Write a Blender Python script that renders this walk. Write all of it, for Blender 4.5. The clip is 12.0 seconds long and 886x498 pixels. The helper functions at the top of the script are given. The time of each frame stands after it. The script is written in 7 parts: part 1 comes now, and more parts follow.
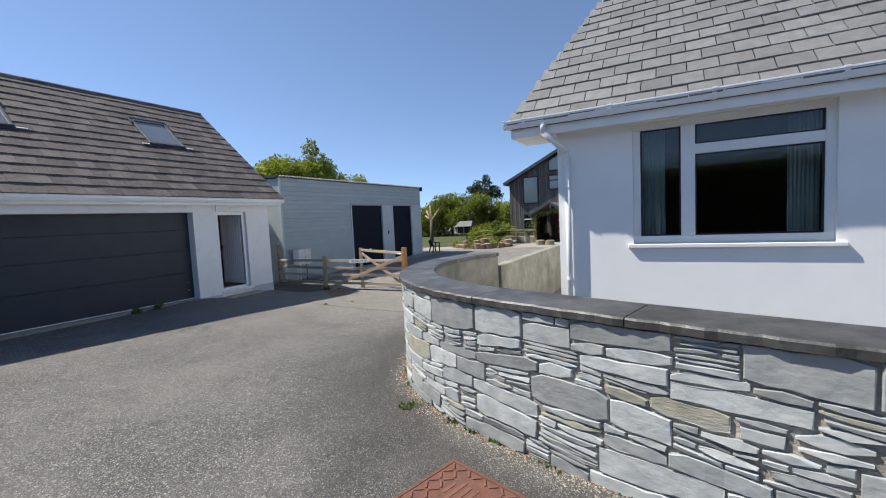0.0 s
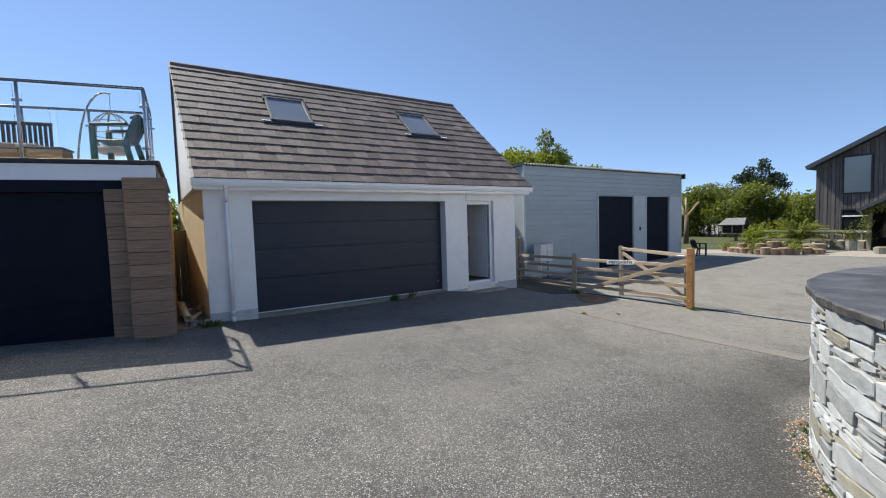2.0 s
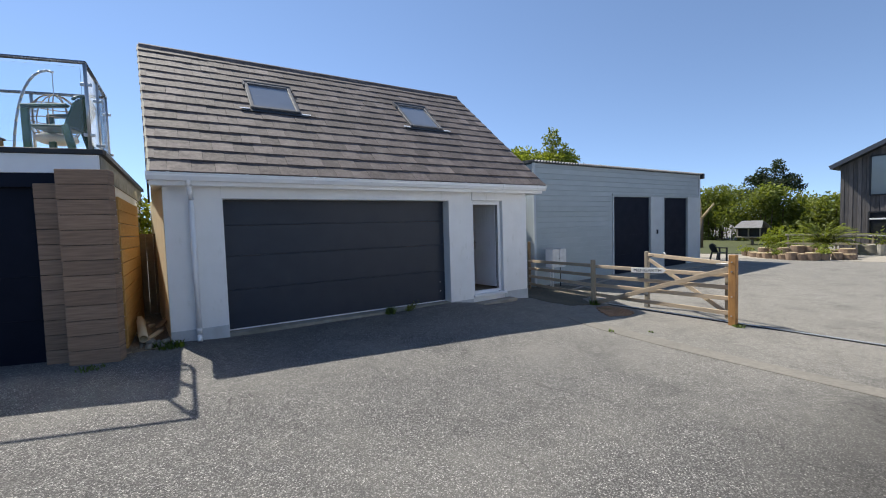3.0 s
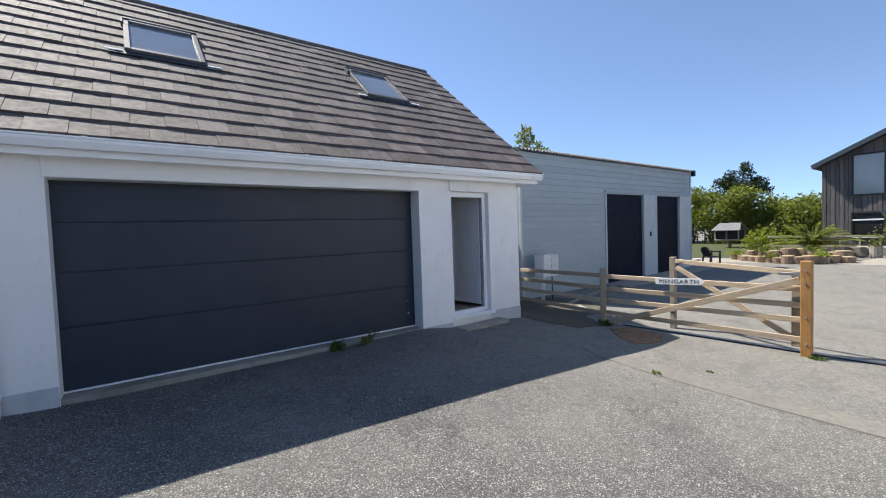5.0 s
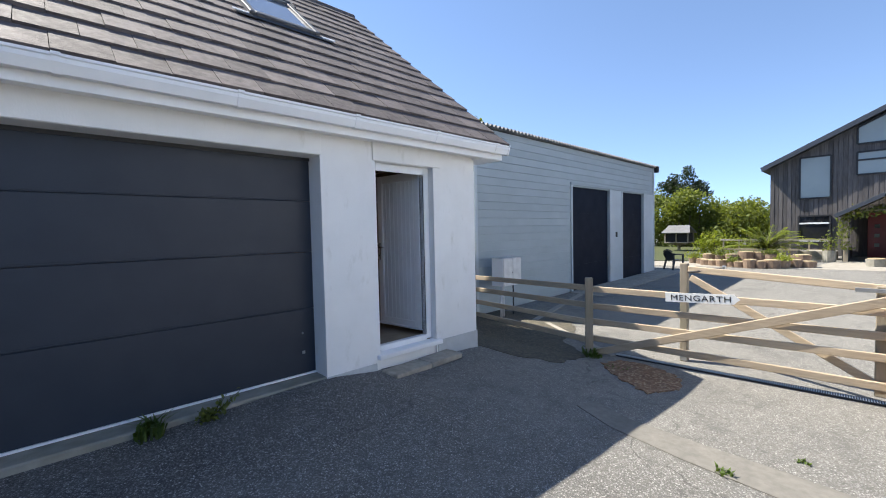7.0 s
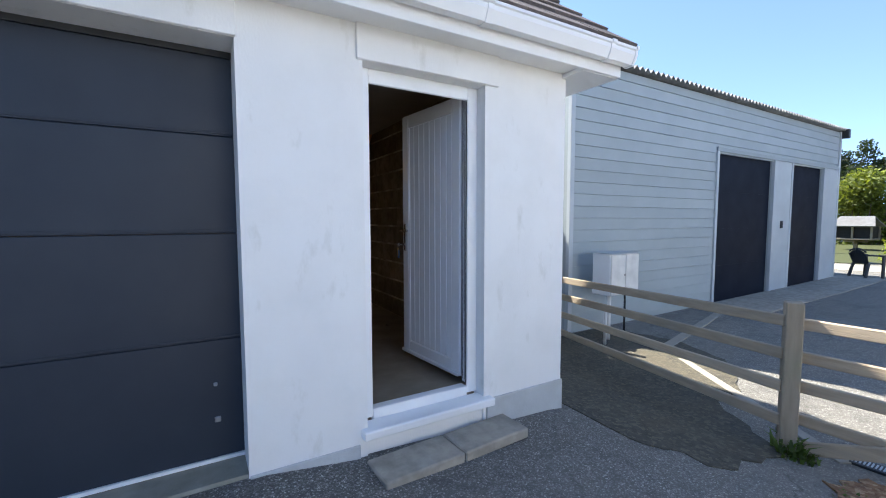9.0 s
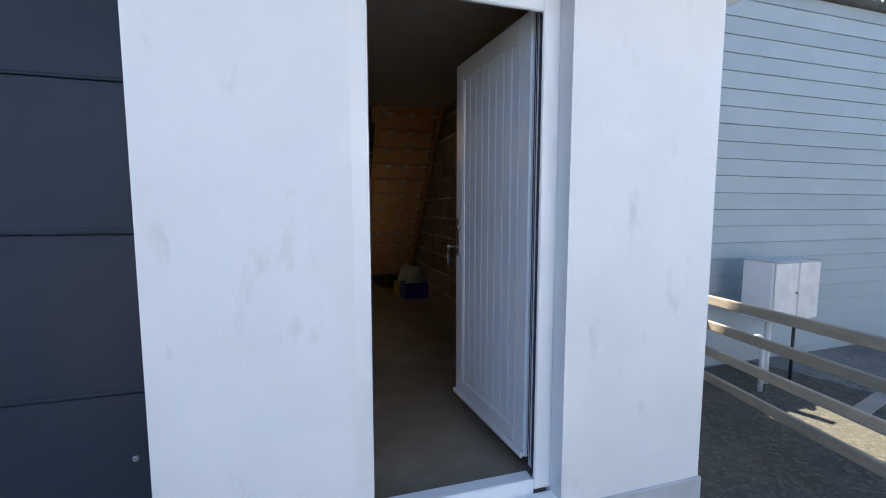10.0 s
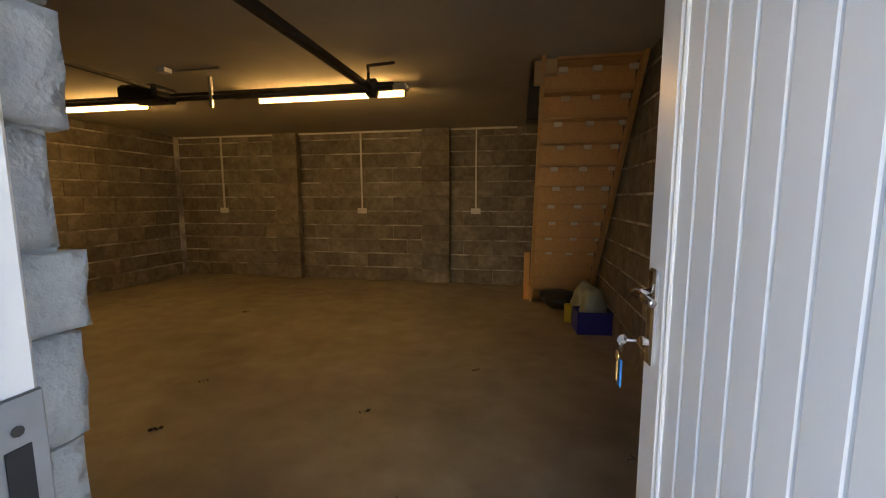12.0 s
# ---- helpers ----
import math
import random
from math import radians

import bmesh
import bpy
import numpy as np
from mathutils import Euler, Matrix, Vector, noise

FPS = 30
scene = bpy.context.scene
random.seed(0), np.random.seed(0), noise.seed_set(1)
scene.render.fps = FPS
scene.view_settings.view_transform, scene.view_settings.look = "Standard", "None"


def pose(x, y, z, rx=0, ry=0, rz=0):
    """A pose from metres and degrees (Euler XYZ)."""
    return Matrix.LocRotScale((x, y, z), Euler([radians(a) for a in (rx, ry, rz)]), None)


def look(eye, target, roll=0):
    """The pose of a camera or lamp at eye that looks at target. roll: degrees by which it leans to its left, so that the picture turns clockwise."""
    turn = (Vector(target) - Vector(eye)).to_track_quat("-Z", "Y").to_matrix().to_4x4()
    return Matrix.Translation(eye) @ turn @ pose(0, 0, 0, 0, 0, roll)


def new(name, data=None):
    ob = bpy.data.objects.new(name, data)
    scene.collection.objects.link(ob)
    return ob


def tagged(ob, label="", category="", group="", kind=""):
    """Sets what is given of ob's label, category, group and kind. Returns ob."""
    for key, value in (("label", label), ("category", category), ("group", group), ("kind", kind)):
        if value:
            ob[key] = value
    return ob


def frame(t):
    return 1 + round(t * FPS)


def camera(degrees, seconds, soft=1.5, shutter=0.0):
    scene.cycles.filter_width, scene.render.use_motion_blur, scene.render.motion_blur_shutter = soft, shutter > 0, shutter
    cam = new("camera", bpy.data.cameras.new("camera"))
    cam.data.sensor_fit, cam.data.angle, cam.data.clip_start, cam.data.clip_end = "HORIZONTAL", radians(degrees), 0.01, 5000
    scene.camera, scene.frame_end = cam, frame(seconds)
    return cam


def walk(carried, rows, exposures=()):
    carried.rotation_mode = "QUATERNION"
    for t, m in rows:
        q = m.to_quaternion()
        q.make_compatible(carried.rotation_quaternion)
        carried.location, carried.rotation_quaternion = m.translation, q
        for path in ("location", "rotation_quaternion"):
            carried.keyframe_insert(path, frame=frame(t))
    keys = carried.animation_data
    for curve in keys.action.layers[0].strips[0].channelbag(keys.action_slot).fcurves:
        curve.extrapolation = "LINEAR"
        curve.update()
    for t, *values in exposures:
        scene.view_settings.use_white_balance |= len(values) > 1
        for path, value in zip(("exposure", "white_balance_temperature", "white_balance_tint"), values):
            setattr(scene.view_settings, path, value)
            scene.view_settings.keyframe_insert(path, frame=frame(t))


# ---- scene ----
cam = camera(94.1, 12.0, 1.05)
PATH = [
    (0, (0.28, -0.308, 1.595), (2.032, 0.645, 1.45), -2.8),
    (0.5, (0.375, 0.161, 1.575), (1.723, 1.634, 1.452), -2.0),
    (1, (0.529, 0.646, 1.56), (1.653, 2.296, 1.444), -1.8),
    (1.5, (0.829, 1.111, 1.532), (1.901, 2.795, 1.411), -1.7),
    (2, (1.064, 1.656, 1.503), (2.119, 3.351, 1.384), -1.8),
    (2.5, (1.364, 2.154, 1.509), (2.41, 3.855, 1.398), -1.7),
    (4.5, (2.491, 4.167, 1.433), (3.612, 5.821, 1.35), -1.9),
    (5, (2.842, 4.655, 1.406), (4.028, 6.263, 1.322), -2.0),
    (5.5, (3.231, 5.12, 1.375), (4.488, 6.673, 1.291), -1.8),
    (6, (3.678, 5.56, 1.346), (5.004, 7.054, 1.265), -1.6),
    (6.5, (4.083, 5.983, 1.332), (5.467, 7.424, 1.247), -1.3),
    (8.5, (5.803, 7.485, 1.196), (6.998, 9.084, 1.073), -0.4),
    (9, (6.25, 7.849, 1.189), (7.261, 9.569, 1.049), -0.1),
    (9.5, (6.622, 8.272, 1.160), (7.416, 10.102, 1.010), -0.2),
    (10, (6.956, 8.667, 1.201), (7.517, 10.577, 1.016), -0.0),
    (10.5, (7.2, 9.023, 1.208), (7.528, 10.987, 1.019), -0.7),
    (11, (7.39, 9.371, 1.222), (7.447, 11.36, 1.026), -0.4),
    (11.5, (7.53, 9.69, 1.256), (7.342, 11.67, 1.044), -0.5),
    (12, (7.446, 10.038, 1.311), (7.081, 11.99, 1.069), -0.1),
]
EXPOSURES = [(0, 0.45, 6620, 9), (2.5, 0.52, 6620, 9), (4.5, 0.72, 6620, 9), (6.5, 1.02, 6620, 9), (8.5, 1.42, 6620, 9), (9.5, 1.66, 6480, 8), (10.5, 1.6, 6480, 8), (11.0, 1.56, 6480, 8), (11.5, 1.74, 6450, 8), (12.0, 3.28, 8500, 8)]
walk(cam, [(t, look(e, g, r)) for t, e, g, r in PATH], EXPOSURES)

# ---- world and sun ----
SUN = Vector((-0.35, 1.0, 1.365)).normalized()
world = bpy.data.worlds.new("sky")
scene.world = world
world.use_nodes = True
wn = world.node_tree
sky = wn.nodes.new("ShaderNodeTexSky")
sky.sky_type = "NISHITA"
sky.sun_disc = False
sky.sun_elevation = math.asin(SUN.z)
sky.sun_rotation = math.atan2(SUN.x, SUN.y)
sky.altitude = 3000
sky.air_density, sky.dust_density, sky.ozone_density = 0.95, 0.0, 1.2
back = wn.nodes["Background"]
back.inputs["Strength"].default_value = 0.15
wn.links.new(sky.outputs[0], back.inputs["Color"])
# clear dry air: the pale band at the horizon is kept low
where = wn.nodes.new("ShaderNodeTexCoord")
rise = wn.nodes.new("ShaderNodeVectorMath")
rise.operation = "ADD"
rise.inputs[1].default_value = (0, 0, 0.11)
unit = wn.nodes.new("ShaderNodeVectorMath")
unit.operation = "NORMALIZE"
wn.links.new(where.outputs["Generated"], rise.inputs[0])
wn.links.new(rise.outputs[0], unit.inputs[0])
wn.links.new(unit.outputs[0], sky.inputs[0])
sun_data = bpy.data.lights.new("sun", "SUN")
sun_data.energy, sun_data.angle, sun_data.color = 5.0, radians(0.55), (1.0, 0.95, 0.87)
sun_lamp = new("sun", sun_data)
sun_lamp.matrix_world = look(SUN * 60, (0, 0, 0))

# ---- materials ----


def mat(name, a, b=None, scale=8.0, rough=0.7, metal=0.0, bump=0.0, bscale=60.0, coarse=None, cscale=0.7,
        camount=0.5, spread=0.0, island=0.0, stretch=(1, 1, 1), spec=0.5, rvar=0.12, bdist=0.01, speck=None, sscale=150.0):
    """Two-scale noise material in world space. a, b: fine tones; coarse: tone of large stains; spread: per-object variation."""
    m = bpy.data.materials.new(name)
    m.use_nodes = True
    nt = m.node_tree
    n, l = nt.nodes, nt.links
    bs = n["Principled BSDF"]
    geo = n.new("ShaderNodeNewGeometry")
    mp = n.new("ShaderNodeVectorMath")
    mp.operation = "MULTIPLY"
    mp.inputs[1].default_value = stretch
    l.new(geo.outputs["Position"], mp.inputs[0])
    vec = mp.outputs[0]
    if spread or island:
        # shift the grain per piece so that alike pieces differ
        oi = n.new("ShaderNodeObjectInfo")
        src = oi.outputs["Random"] if spread else geo.outputs["Random Per Island"]
        sh = n.new("ShaderNodeVectorMath")
        sh.operation = "ADD"
        k = n.new("ShaderNodeMath")
        k.operation = "MULTIPLY"
        k.inputs[1].default_value = 37.0
        l.new(src, k.inputs[0])
        cb = n.new("ShaderNodeCombineXYZ")
        l.new(k.outputs[0], cb.inputs[0])
        l.new(k.outputs[0], cb.inputs[2])
        l.new(vec, sh.inputs[0])
        l.new(cb.outputs[0], sh.inputs[1])
        vec = sh.outputs[0]
    no = n.new("ShaderNodeTexNoise")
    no.inputs["Scale"].default_value = scale
    no.inputs["Detail"].default_value = 5
    l.new(vec, no.inputs["Vector"])
    ramp = n.new("ShaderNodeMapRange")
    ramp.inputs["From Min"].default_value, ramp.inputs["From Max"].default_value = 0.3, 0.7
    l.new(no.outputs["Fac"], ramp.inputs["Value"])
    mix = n.new("ShaderNodeMix")
    mix.data_type = "RGBA"
    b = b or tuple(c * 0.8 for c in a)
    mix.inputs[6].default_value, mix.inputs[7].default_value = (*a, 1), (*b, 1)
    l.new(ramp.outputs[0], mix.inputs[0])
    col = mix.outputs[2]
    if coarse:
        cn = n.new("ShaderNodeTexNoise")
        cn.inputs["Scale"].default_value = cscale
        cn.inputs["Detail"].default_value = 6
        cn.inputs["Roughness"].default_value = 0.6
        l.new(vec if island or spread else geo.outputs["Position"], cn.inputs["Vector"])
        cr = n.new("ShaderNodeMapRange")
        cr.inputs["From Min"].default_value, cr.inputs["From Max"].default_value = 0.45, 0.72
        cr.inputs["To Max"].default_value = camount
        l.new(cn.outputs["Fac"], cr.inputs["Value"])
        m2 = n.new("ShaderNodeMix")
        m2.data_type = "RGBA"
        m2.inputs[7].default_value = (*coarse, 1)
        l.new(cr.outputs[0], m2.inputs[0])
        l.new(col, m2.inputs[6])
        col = m2.outputs[2]
    if speck:
        vo = n.new("ShaderNodeTexVoronoi")
        vo.inputs["Scale"].default_value = sscale
        l.new(geo.outputs["Position"], vo.inputs["Vector"])
        sp = n.new("ShaderNodeSeparateColor")
        l.new(vo.outputs["Color"], sp.inputs[0])
        sr = n.new("ShaderNodeMapRange")
        sr.inputs["From Min"].default_value, sr.inputs["From Max"].default_value = 0.58, 1.05
        l.new(sp.outputs[0], sr.inputs["Value"])
        m3 = n.new("ShaderNodeMix")
        m3.data_type = "RGBA"
        m3.inputs[7].default_value = (*speck, 1)
        l.new(sr.outputs[0], m3.inputs[0])
        l.new(col, m3.inputs[6])
        col = m3.outputs[2]
    if spread or island:
        hs = n.new("ShaderNodeHueSaturation")
        vr = n.new("ShaderNodeMapRange")
        v = spread or island
        vr.inputs["To Min"].default_value, vr.inputs["To Max"].default_value = 1 - v, 1 + v
        l.new(src, vr.inputs["Value"])
        l.new(vr.outputs[0], hs.inputs["Value"])
        l.new(col, hs.inputs["Color"])
        col = hs.outputs[0]
    l.new(col, bs.inputs["Base Color"])
    rr = n.new("ShaderNodeMapRange")
    rr.inputs["To Min"].default_value = max(0.02, rough - rvar)
    rr.inputs["To Max"].default_value = min(1.0, rough + rvar)
    l.new(no.outputs["Fac"], rr.inputs["Value"])
    l.new(rr.outputs[0], bs.inputs["Roughness"])
    bs.inputs["Metallic"].default_value = metal
    bs.inputs["Specular IOR Level"].default_value = spec
    if bump:
        bn = n.new("ShaderNodeTexNoise")
        bn.inputs["Scale"].default_value = bscale
        bn.inputs["Detail"].default_value = 4
        l.new(vec, bn.inputs["Vector"])
        bp = n.new("ShaderNodeBump")
        bp.inputs["Strength"].default_value = bump
        bp.inputs["Distance"].default_value = bdist
        l.new(bn.outputs["Fac"], bp.inputs["Height"])
        l.new(bp.outputs[0], bs.inputs["Normal"])
    return m


def glass_mat(name, tint=(1, 1, 1), rough=0.0):
    m = bpy.data.materials.new(name)
    m.use_nodes = True
    bs = m.node_tree.nodes["Principled BSDF"]
    bs.inputs["Base Color"].default_value = (*tint, 1)
    bs.inputs["Roughness"].default_value = rough
    bs.inputs["Transmission Weight"].default_value = 1.0
    bs.inputs["IOR"].default_value = 1.45
    return m


def glow_mat(name, colour, strength):
    m = bpy.data.materials.new(name)
    m.use_nodes = True
    bs = m.node_tree.nodes["Principled BSDF"]
    bs.inputs["Emission Color"].default_value = (*colour, 1)
    bs.inputs["Emission Strength"].default_value = strength
    return m


def asphalt_mat():
    """Worn asphalt: separate chips in dark binder, sandy wash near the gate, darker band round the garden wall, hair
    cracks.
    """
    m = bpy.data.materials.new("asphalt")
    m.use_nodes = True
    n, l = m.node_tree.nodes, m.node_tree.links
    bs = n["Principled BSDF"]
    pos = n.new("ShaderNodeNewGeometry").outputs["Position"]

    def noise_at(scale, detail, rough=0.6, shift=(0, 0, 0), vec=None):
        ad = n.new("ShaderNodeVectorMath")
        ad.operation = "ADD"
        ad.inputs[1].default_value = shift
        l.new(vec or pos, ad.inputs[0])
        t = n.new("ShaderNodeTexNoise")
        t.inputs["Scale"].default_value, t.inputs["Detail"].default_value, t.inputs["Roughness"].default_value = scale, detail, rough
        l.new(ad.outputs[0], t.inputs["Vector"])
        return t.outputs["Fac"]

    def ramp(value, a, b, lo, hi):
        r = n.new("ShaderNodeMapRange")
        for k, q in zip(("From Min", "From Max", "To Min", "To Max"), (a, b, lo, hi)):
            r.inputs[k].default_value = q
        l.new(value, r.inputs["Value"])
        return r.outputs[0]

    def op(kind, a, b):
        t = n.new("ShaderNodeMath")
        t.operation = kind
        for k, q in enumerate((a, b)):
            if isinstance(q, (int, float)):
                t.inputs[k].default_value = q
            else:
                l.new(q, t.inputs[k])
        return t.outputs[0]

    def mix(fac, a, b):
        t = n.new("ShaderNodeMix")
        t.data_type = "RGBA"
        for k, q in ((0, fac), (6, a), (7, b)):
            if isinstance(q, tuple):
                t.inputs[k].default_value = (*q, 1)
            else:
                l.new(q, t.inputs[k])
        return t.outputs[2]

    chips = n.new("ShaderNodeTexVoronoi")
    chips.inputs["Scale"].default_value = 112
    l.new(pos, chips.inputs["Vector"])
    tone = n.new("ShaderNodeSeparateColor")
    l.new(chips.outputs["Color"], tone.inputs[0])
    grade = n.new("ShaderNodeValToRGB")
    grade.color_ramp.elements[0].color = (0.058, 0.056, 0.054, 1)
    grade.color_ramp.elements[1].color = (0.62, 0.60, 0.55, 1)
    for at, c in ((0.42, 0.112), (0.74, 0.225), (0.92, 0.33)):
        grade.color_ramp.elements.new(at).color = (c, c * 0.975, c * 0.925, 1)
    l.new(tone.outputs[0], grade.inputs[0])
    col = mix(ramp(chips.outputs["Distance"], 0.42, 0.75, 0.0, 0.8), grade.outputs[0], (0.062, 0.060, 0.057))
    # paler, sandier surfacing towards the gate and the yard
    sep = n.new("ShaderNodeSeparateXYZ")
    l.new(pos, sep.inputs[0])
    east = op("ADD", sep.outputs[0], op("MULTIPLY", noise_at(0.9, 7), 2.4))
    col = mix(ramp(east, 6.2, 10.6, 0.0, 0.40), col, (0.34, 0.32, 0.275))
    # dust films and bare binder at two sizes
    col = mix(ramp(noise_at(0.55, 9, 0.62, (4, 9, 0)), 0.44, 0.70, 0.0, 0.42), col, (0.27, 0.258, 0.23))
    col = mix(ramp(noise_at(1.7, 8, 0.66, (13, 4, 0)), 0.52, 0.70, 0.0, 0.42), col, (0.075, 0.073, 0.070))
    col = mix(ramp(noise_at(11, 6, 0.7, (2, 5, 0)), 0.50, 0.72, 0.0, 0.5), col, (0.070, 0.068, 0.065))
    # darker band following the garden wall, with a noisy edge
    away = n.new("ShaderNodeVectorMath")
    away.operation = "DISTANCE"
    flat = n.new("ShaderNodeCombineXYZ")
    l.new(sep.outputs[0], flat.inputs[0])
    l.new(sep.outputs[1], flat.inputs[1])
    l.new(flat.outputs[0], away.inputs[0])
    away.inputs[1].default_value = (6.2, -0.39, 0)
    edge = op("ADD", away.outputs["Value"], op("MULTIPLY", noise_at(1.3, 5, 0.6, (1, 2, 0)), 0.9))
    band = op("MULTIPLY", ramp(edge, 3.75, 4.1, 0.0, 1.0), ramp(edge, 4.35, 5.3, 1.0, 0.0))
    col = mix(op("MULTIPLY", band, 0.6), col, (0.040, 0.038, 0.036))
    # hair cracks
    bent = n.new("ShaderNodeVectorMath")
    bent.operation = "ADD"
    wob = n.new("ShaderNodeTexNoise")
    wob.inputs["Scale"].default_value, wob.inputs["Detail"].default_value = 1.6, 5
    l.new(pos, wob.inputs["Vector"])
    l.new(pos, bent.inputs[0])
    l.new(wob.outputs["Color"], bent.inputs[1])
    web = n.new("ShaderNodeTexVoronoi")
    web.feature = "DISTANCE_TO_EDGE"
    web.inputs["Scale"].default_value = 0.42
    l.new(bent.outputs[0], web.inputs["Vector"])
    crack = op("MULTIPLY", ramp(web.outputs["Distance"], 0.0, 0.006, 1.0, 0.0), ramp(noise_at(0.8, 3, 0.5, (7, 1, 0)), 0.46, 0.56, 0.0, 0.5))
    col = mix(crack, col, (0.028, 0.027, 0.025))
    l.new(col, bs.inputs["Base Color"])
    bs.inputs["Roughness"].default_value = 0.9
    bs.inputs["Specular IOR Level"].default_value = 0.35
    bp = n.new("ShaderNodeBump")
    bp.inputs["Strength"].default_value, bp.inputs["Distance"].default_value = 0.85, 0.008
    high = op("ADD", op("MULTIPLY", chips.outputs["Distance"], -0.7), noise_at(190, 3))
    l.new(high, bp.inputs["Height"])
    l.new(bp.outputs[0], bs.inputs["Normal"])
    return m


M_ASPHALT = asphalt_mat()
M_RENDER = mat("white_render", (0.85, 0.85, 0.84), (0.82, 0.82, 0.815), 3, 0.85, bump=0.22, bscale=90, bdist=0.004,
               coarse=(0.66, 0.655, 0.62), cscale=2.4, camount=0.25, stretch=(1, 1, 0.5))


def weather(m, tone, scale, stretch, low, amount):
    """Sparse small dirt streaks on a painted wall."""
    n, l = m.node_tree.nodes, m.node_tree.links
    bs = n["Principled BSDF"]
    col = bs.inputs["Base Color"].links[0].from_socket
    geo = n.new("ShaderNodeNewGeometry")
    vm = n.new("ShaderNodeVectorMath")
    vm.operation = "MULTIPLY"
    vm.inputs[1].default_value = stretch
    l.new(geo.outputs["Position"], vm.inputs[0])
    no = n.new("ShaderNodeTexNoise")
    no.inputs["Scale"].default_value = scale
    no.inputs["Detail"].default_value = 8
    no.inputs["Roughness"].default_value = 0.65
    l.new(vm.outputs[0], no.inputs["Vector"])
    r = n.new("ShaderNodeMapRange")
    r.inputs["From Min"].default_value, r.inputs["From Max"].default_value = low, low + 0.14
    r.inputs["To Max"].default_value = amount
    l.new(no.outputs["Fac"], r.inputs["Value"])
    mx = n.new("ShaderNodeMix")
    mx.data_type = "RGBA"
    mx.inputs[7].default_value = (*tone, 1)
    l.new(r.outputs[0], mx.inputs[0])
    l.new(col, mx.inputs[6])
    l.new(mx.outputs[2], bs.inputs["Base Color"])


weather(M_RENDER, (0.45, 0.44, 0.37), 5.5, (1, 1, 0.42), 0.61, 0.34)
M_RENDER_CLEAN = mat("fresh_white_render", (0.91, 0.91, 0.90), (0.88, 0.88, 0.875), 3, 0.85, bump=0.2, bscale=90, bdist=0.004,
                     coarse=(0.80, 0.80, 0.78), cscale=1.6, camount=0.25)
M_PLINTH = mat("plinth_paint", (0.55, 0.58, 0.60), (0.47, 0.50, 0.52), 6, 0.8, bump=0.3, bscale=70, coarse=(0.38, 0.38, 0.36), cscale=2.5, camount=0.6)
M_CREAM = mat("cream_render", (0.82, 0.71, 0.49), (0.77, 0.65, 0.43), 4, 0.85, bump=0.2, bscale=80, coarse=(0.66, 0.54, 0.34), cscale=1.2)
M_UPVC = mat("white_upvc", (0.86, 0.87, 0.88), (0.84, 0.85, 0.86), 2, 0.3, rvar=0.06, coarse=(0.70, 0.70, 0.68), cscale=2.2, camount=0.3)
M_UPVC_GREY = mat("grey_panel", (0.86, 0.88, 0.90), (0.84, 0.86, 0.88), 3, 0.5, rvar=0.06)
M_ANTHRACITE = mat("anthracite_panel", (0.031, 0.040, 0.057), (0.026, 0.034, 0.050), 3, 0.45, rvar=0.1, coarse=(0.042, 0.048, 0.062), cscale=1.4, camount=0.45, bump=0.06, bscale=220, spec=0.3)
M_NAVY = mat("navy_door", (0.007, 0.010, 0.022), (0.005, 0.008, 0.017), 3, 0.55, rvar=0.08, spec=0.15)
M_TILE = mat("roof_tile", (0.122, 0.099, 0.092), (0.074, 0.060, 0.056), 16, 0.8, bump=0.45, bscale=60, coarse=(0.225, 0.188, 0.172), cscale=1.6, camount=0.6, spread=0.26)
M_TILE_REST = mat("roof_tile_rest", (0.122, 0.099, 0.092), (0.074, 0.060, 0.056), 16, 0.8, bump=0.45, bscale=60, coarse=(0.225, 0.188, 0.172), cscale=1.6, camount=0.6, island=0.26)
M_UNDER = mat("roof_underlay", (0.02, 0.02, 0.02), rough=0.9)
M_SLATE = mat("slate", (0.205, 0.205, 0.203), (0.150, 0.151, 0.150), 9, 0.6, bump=0.25, bscale=40, coarse=(0.15, 0.14, 0.135), cscale=1.6, camount=0.5, spread=0.15)
M_SLATE_REST = mat("slate_rest", (0.205, 0.205, 0.203), (0.150, 0.151, 0.150), 9, 0.6, bump=0.25, bscale=40, coarse=(0.15, 0.14, 0.135), cscale=1.6, camount=0.5, island=0.15)
M_STONE = mat("slate_stone", (0.40, 0.425, 0.43), (0.275, 0.295, 0.305), 8, 0.6, bump=0.45, bscale=16, coarse=(0.46, 0.455, 0.42), cscale=4.5, camount=0.5, spread=0.34, stretch=(1, 1, 1.7), bdist=0.012)
M_STONE_BROWN = mat("brown_stone", (0.33, 0.315, 0.25), (0.23, 0.225, 0.185), 9, 0.8, bump=0.5, bscale=24, spread=0.22, stretch=(1, 1, 3), coarse=(0.36, 0.37, 0.35), cscale=3.0, camount=0.6)
M_MORTAR = mat("mortar", (0.46, 0.43, 0.37), (0.27, 0.25, 0.21), 11, 0.95, bump=0.7, bscale=45, bdist=0.015, coarse=(0.14, 0.13, 0.115), cscale=3.0, camount=0.7)
M_COPING = mat("coping", (0.088, 0.087, 0.085), (0.046, 0.045, 0.044), 6, 0.5, bump=0.35, bscale=30, coarse=(0.20, 0.205, 0.20), cscale=2.6, camount=0.45, spread=0.25, bdist=0.012)
M_CONCRETE = mat("concrete", (0.33, 0.315, 0.27), (0.24, 0.23, 0.19), 7, 0.92, bump=0.35, bscale=60, coarse=(0.115, 0.112, 0.085), cscale=1.3, camount=0.85)
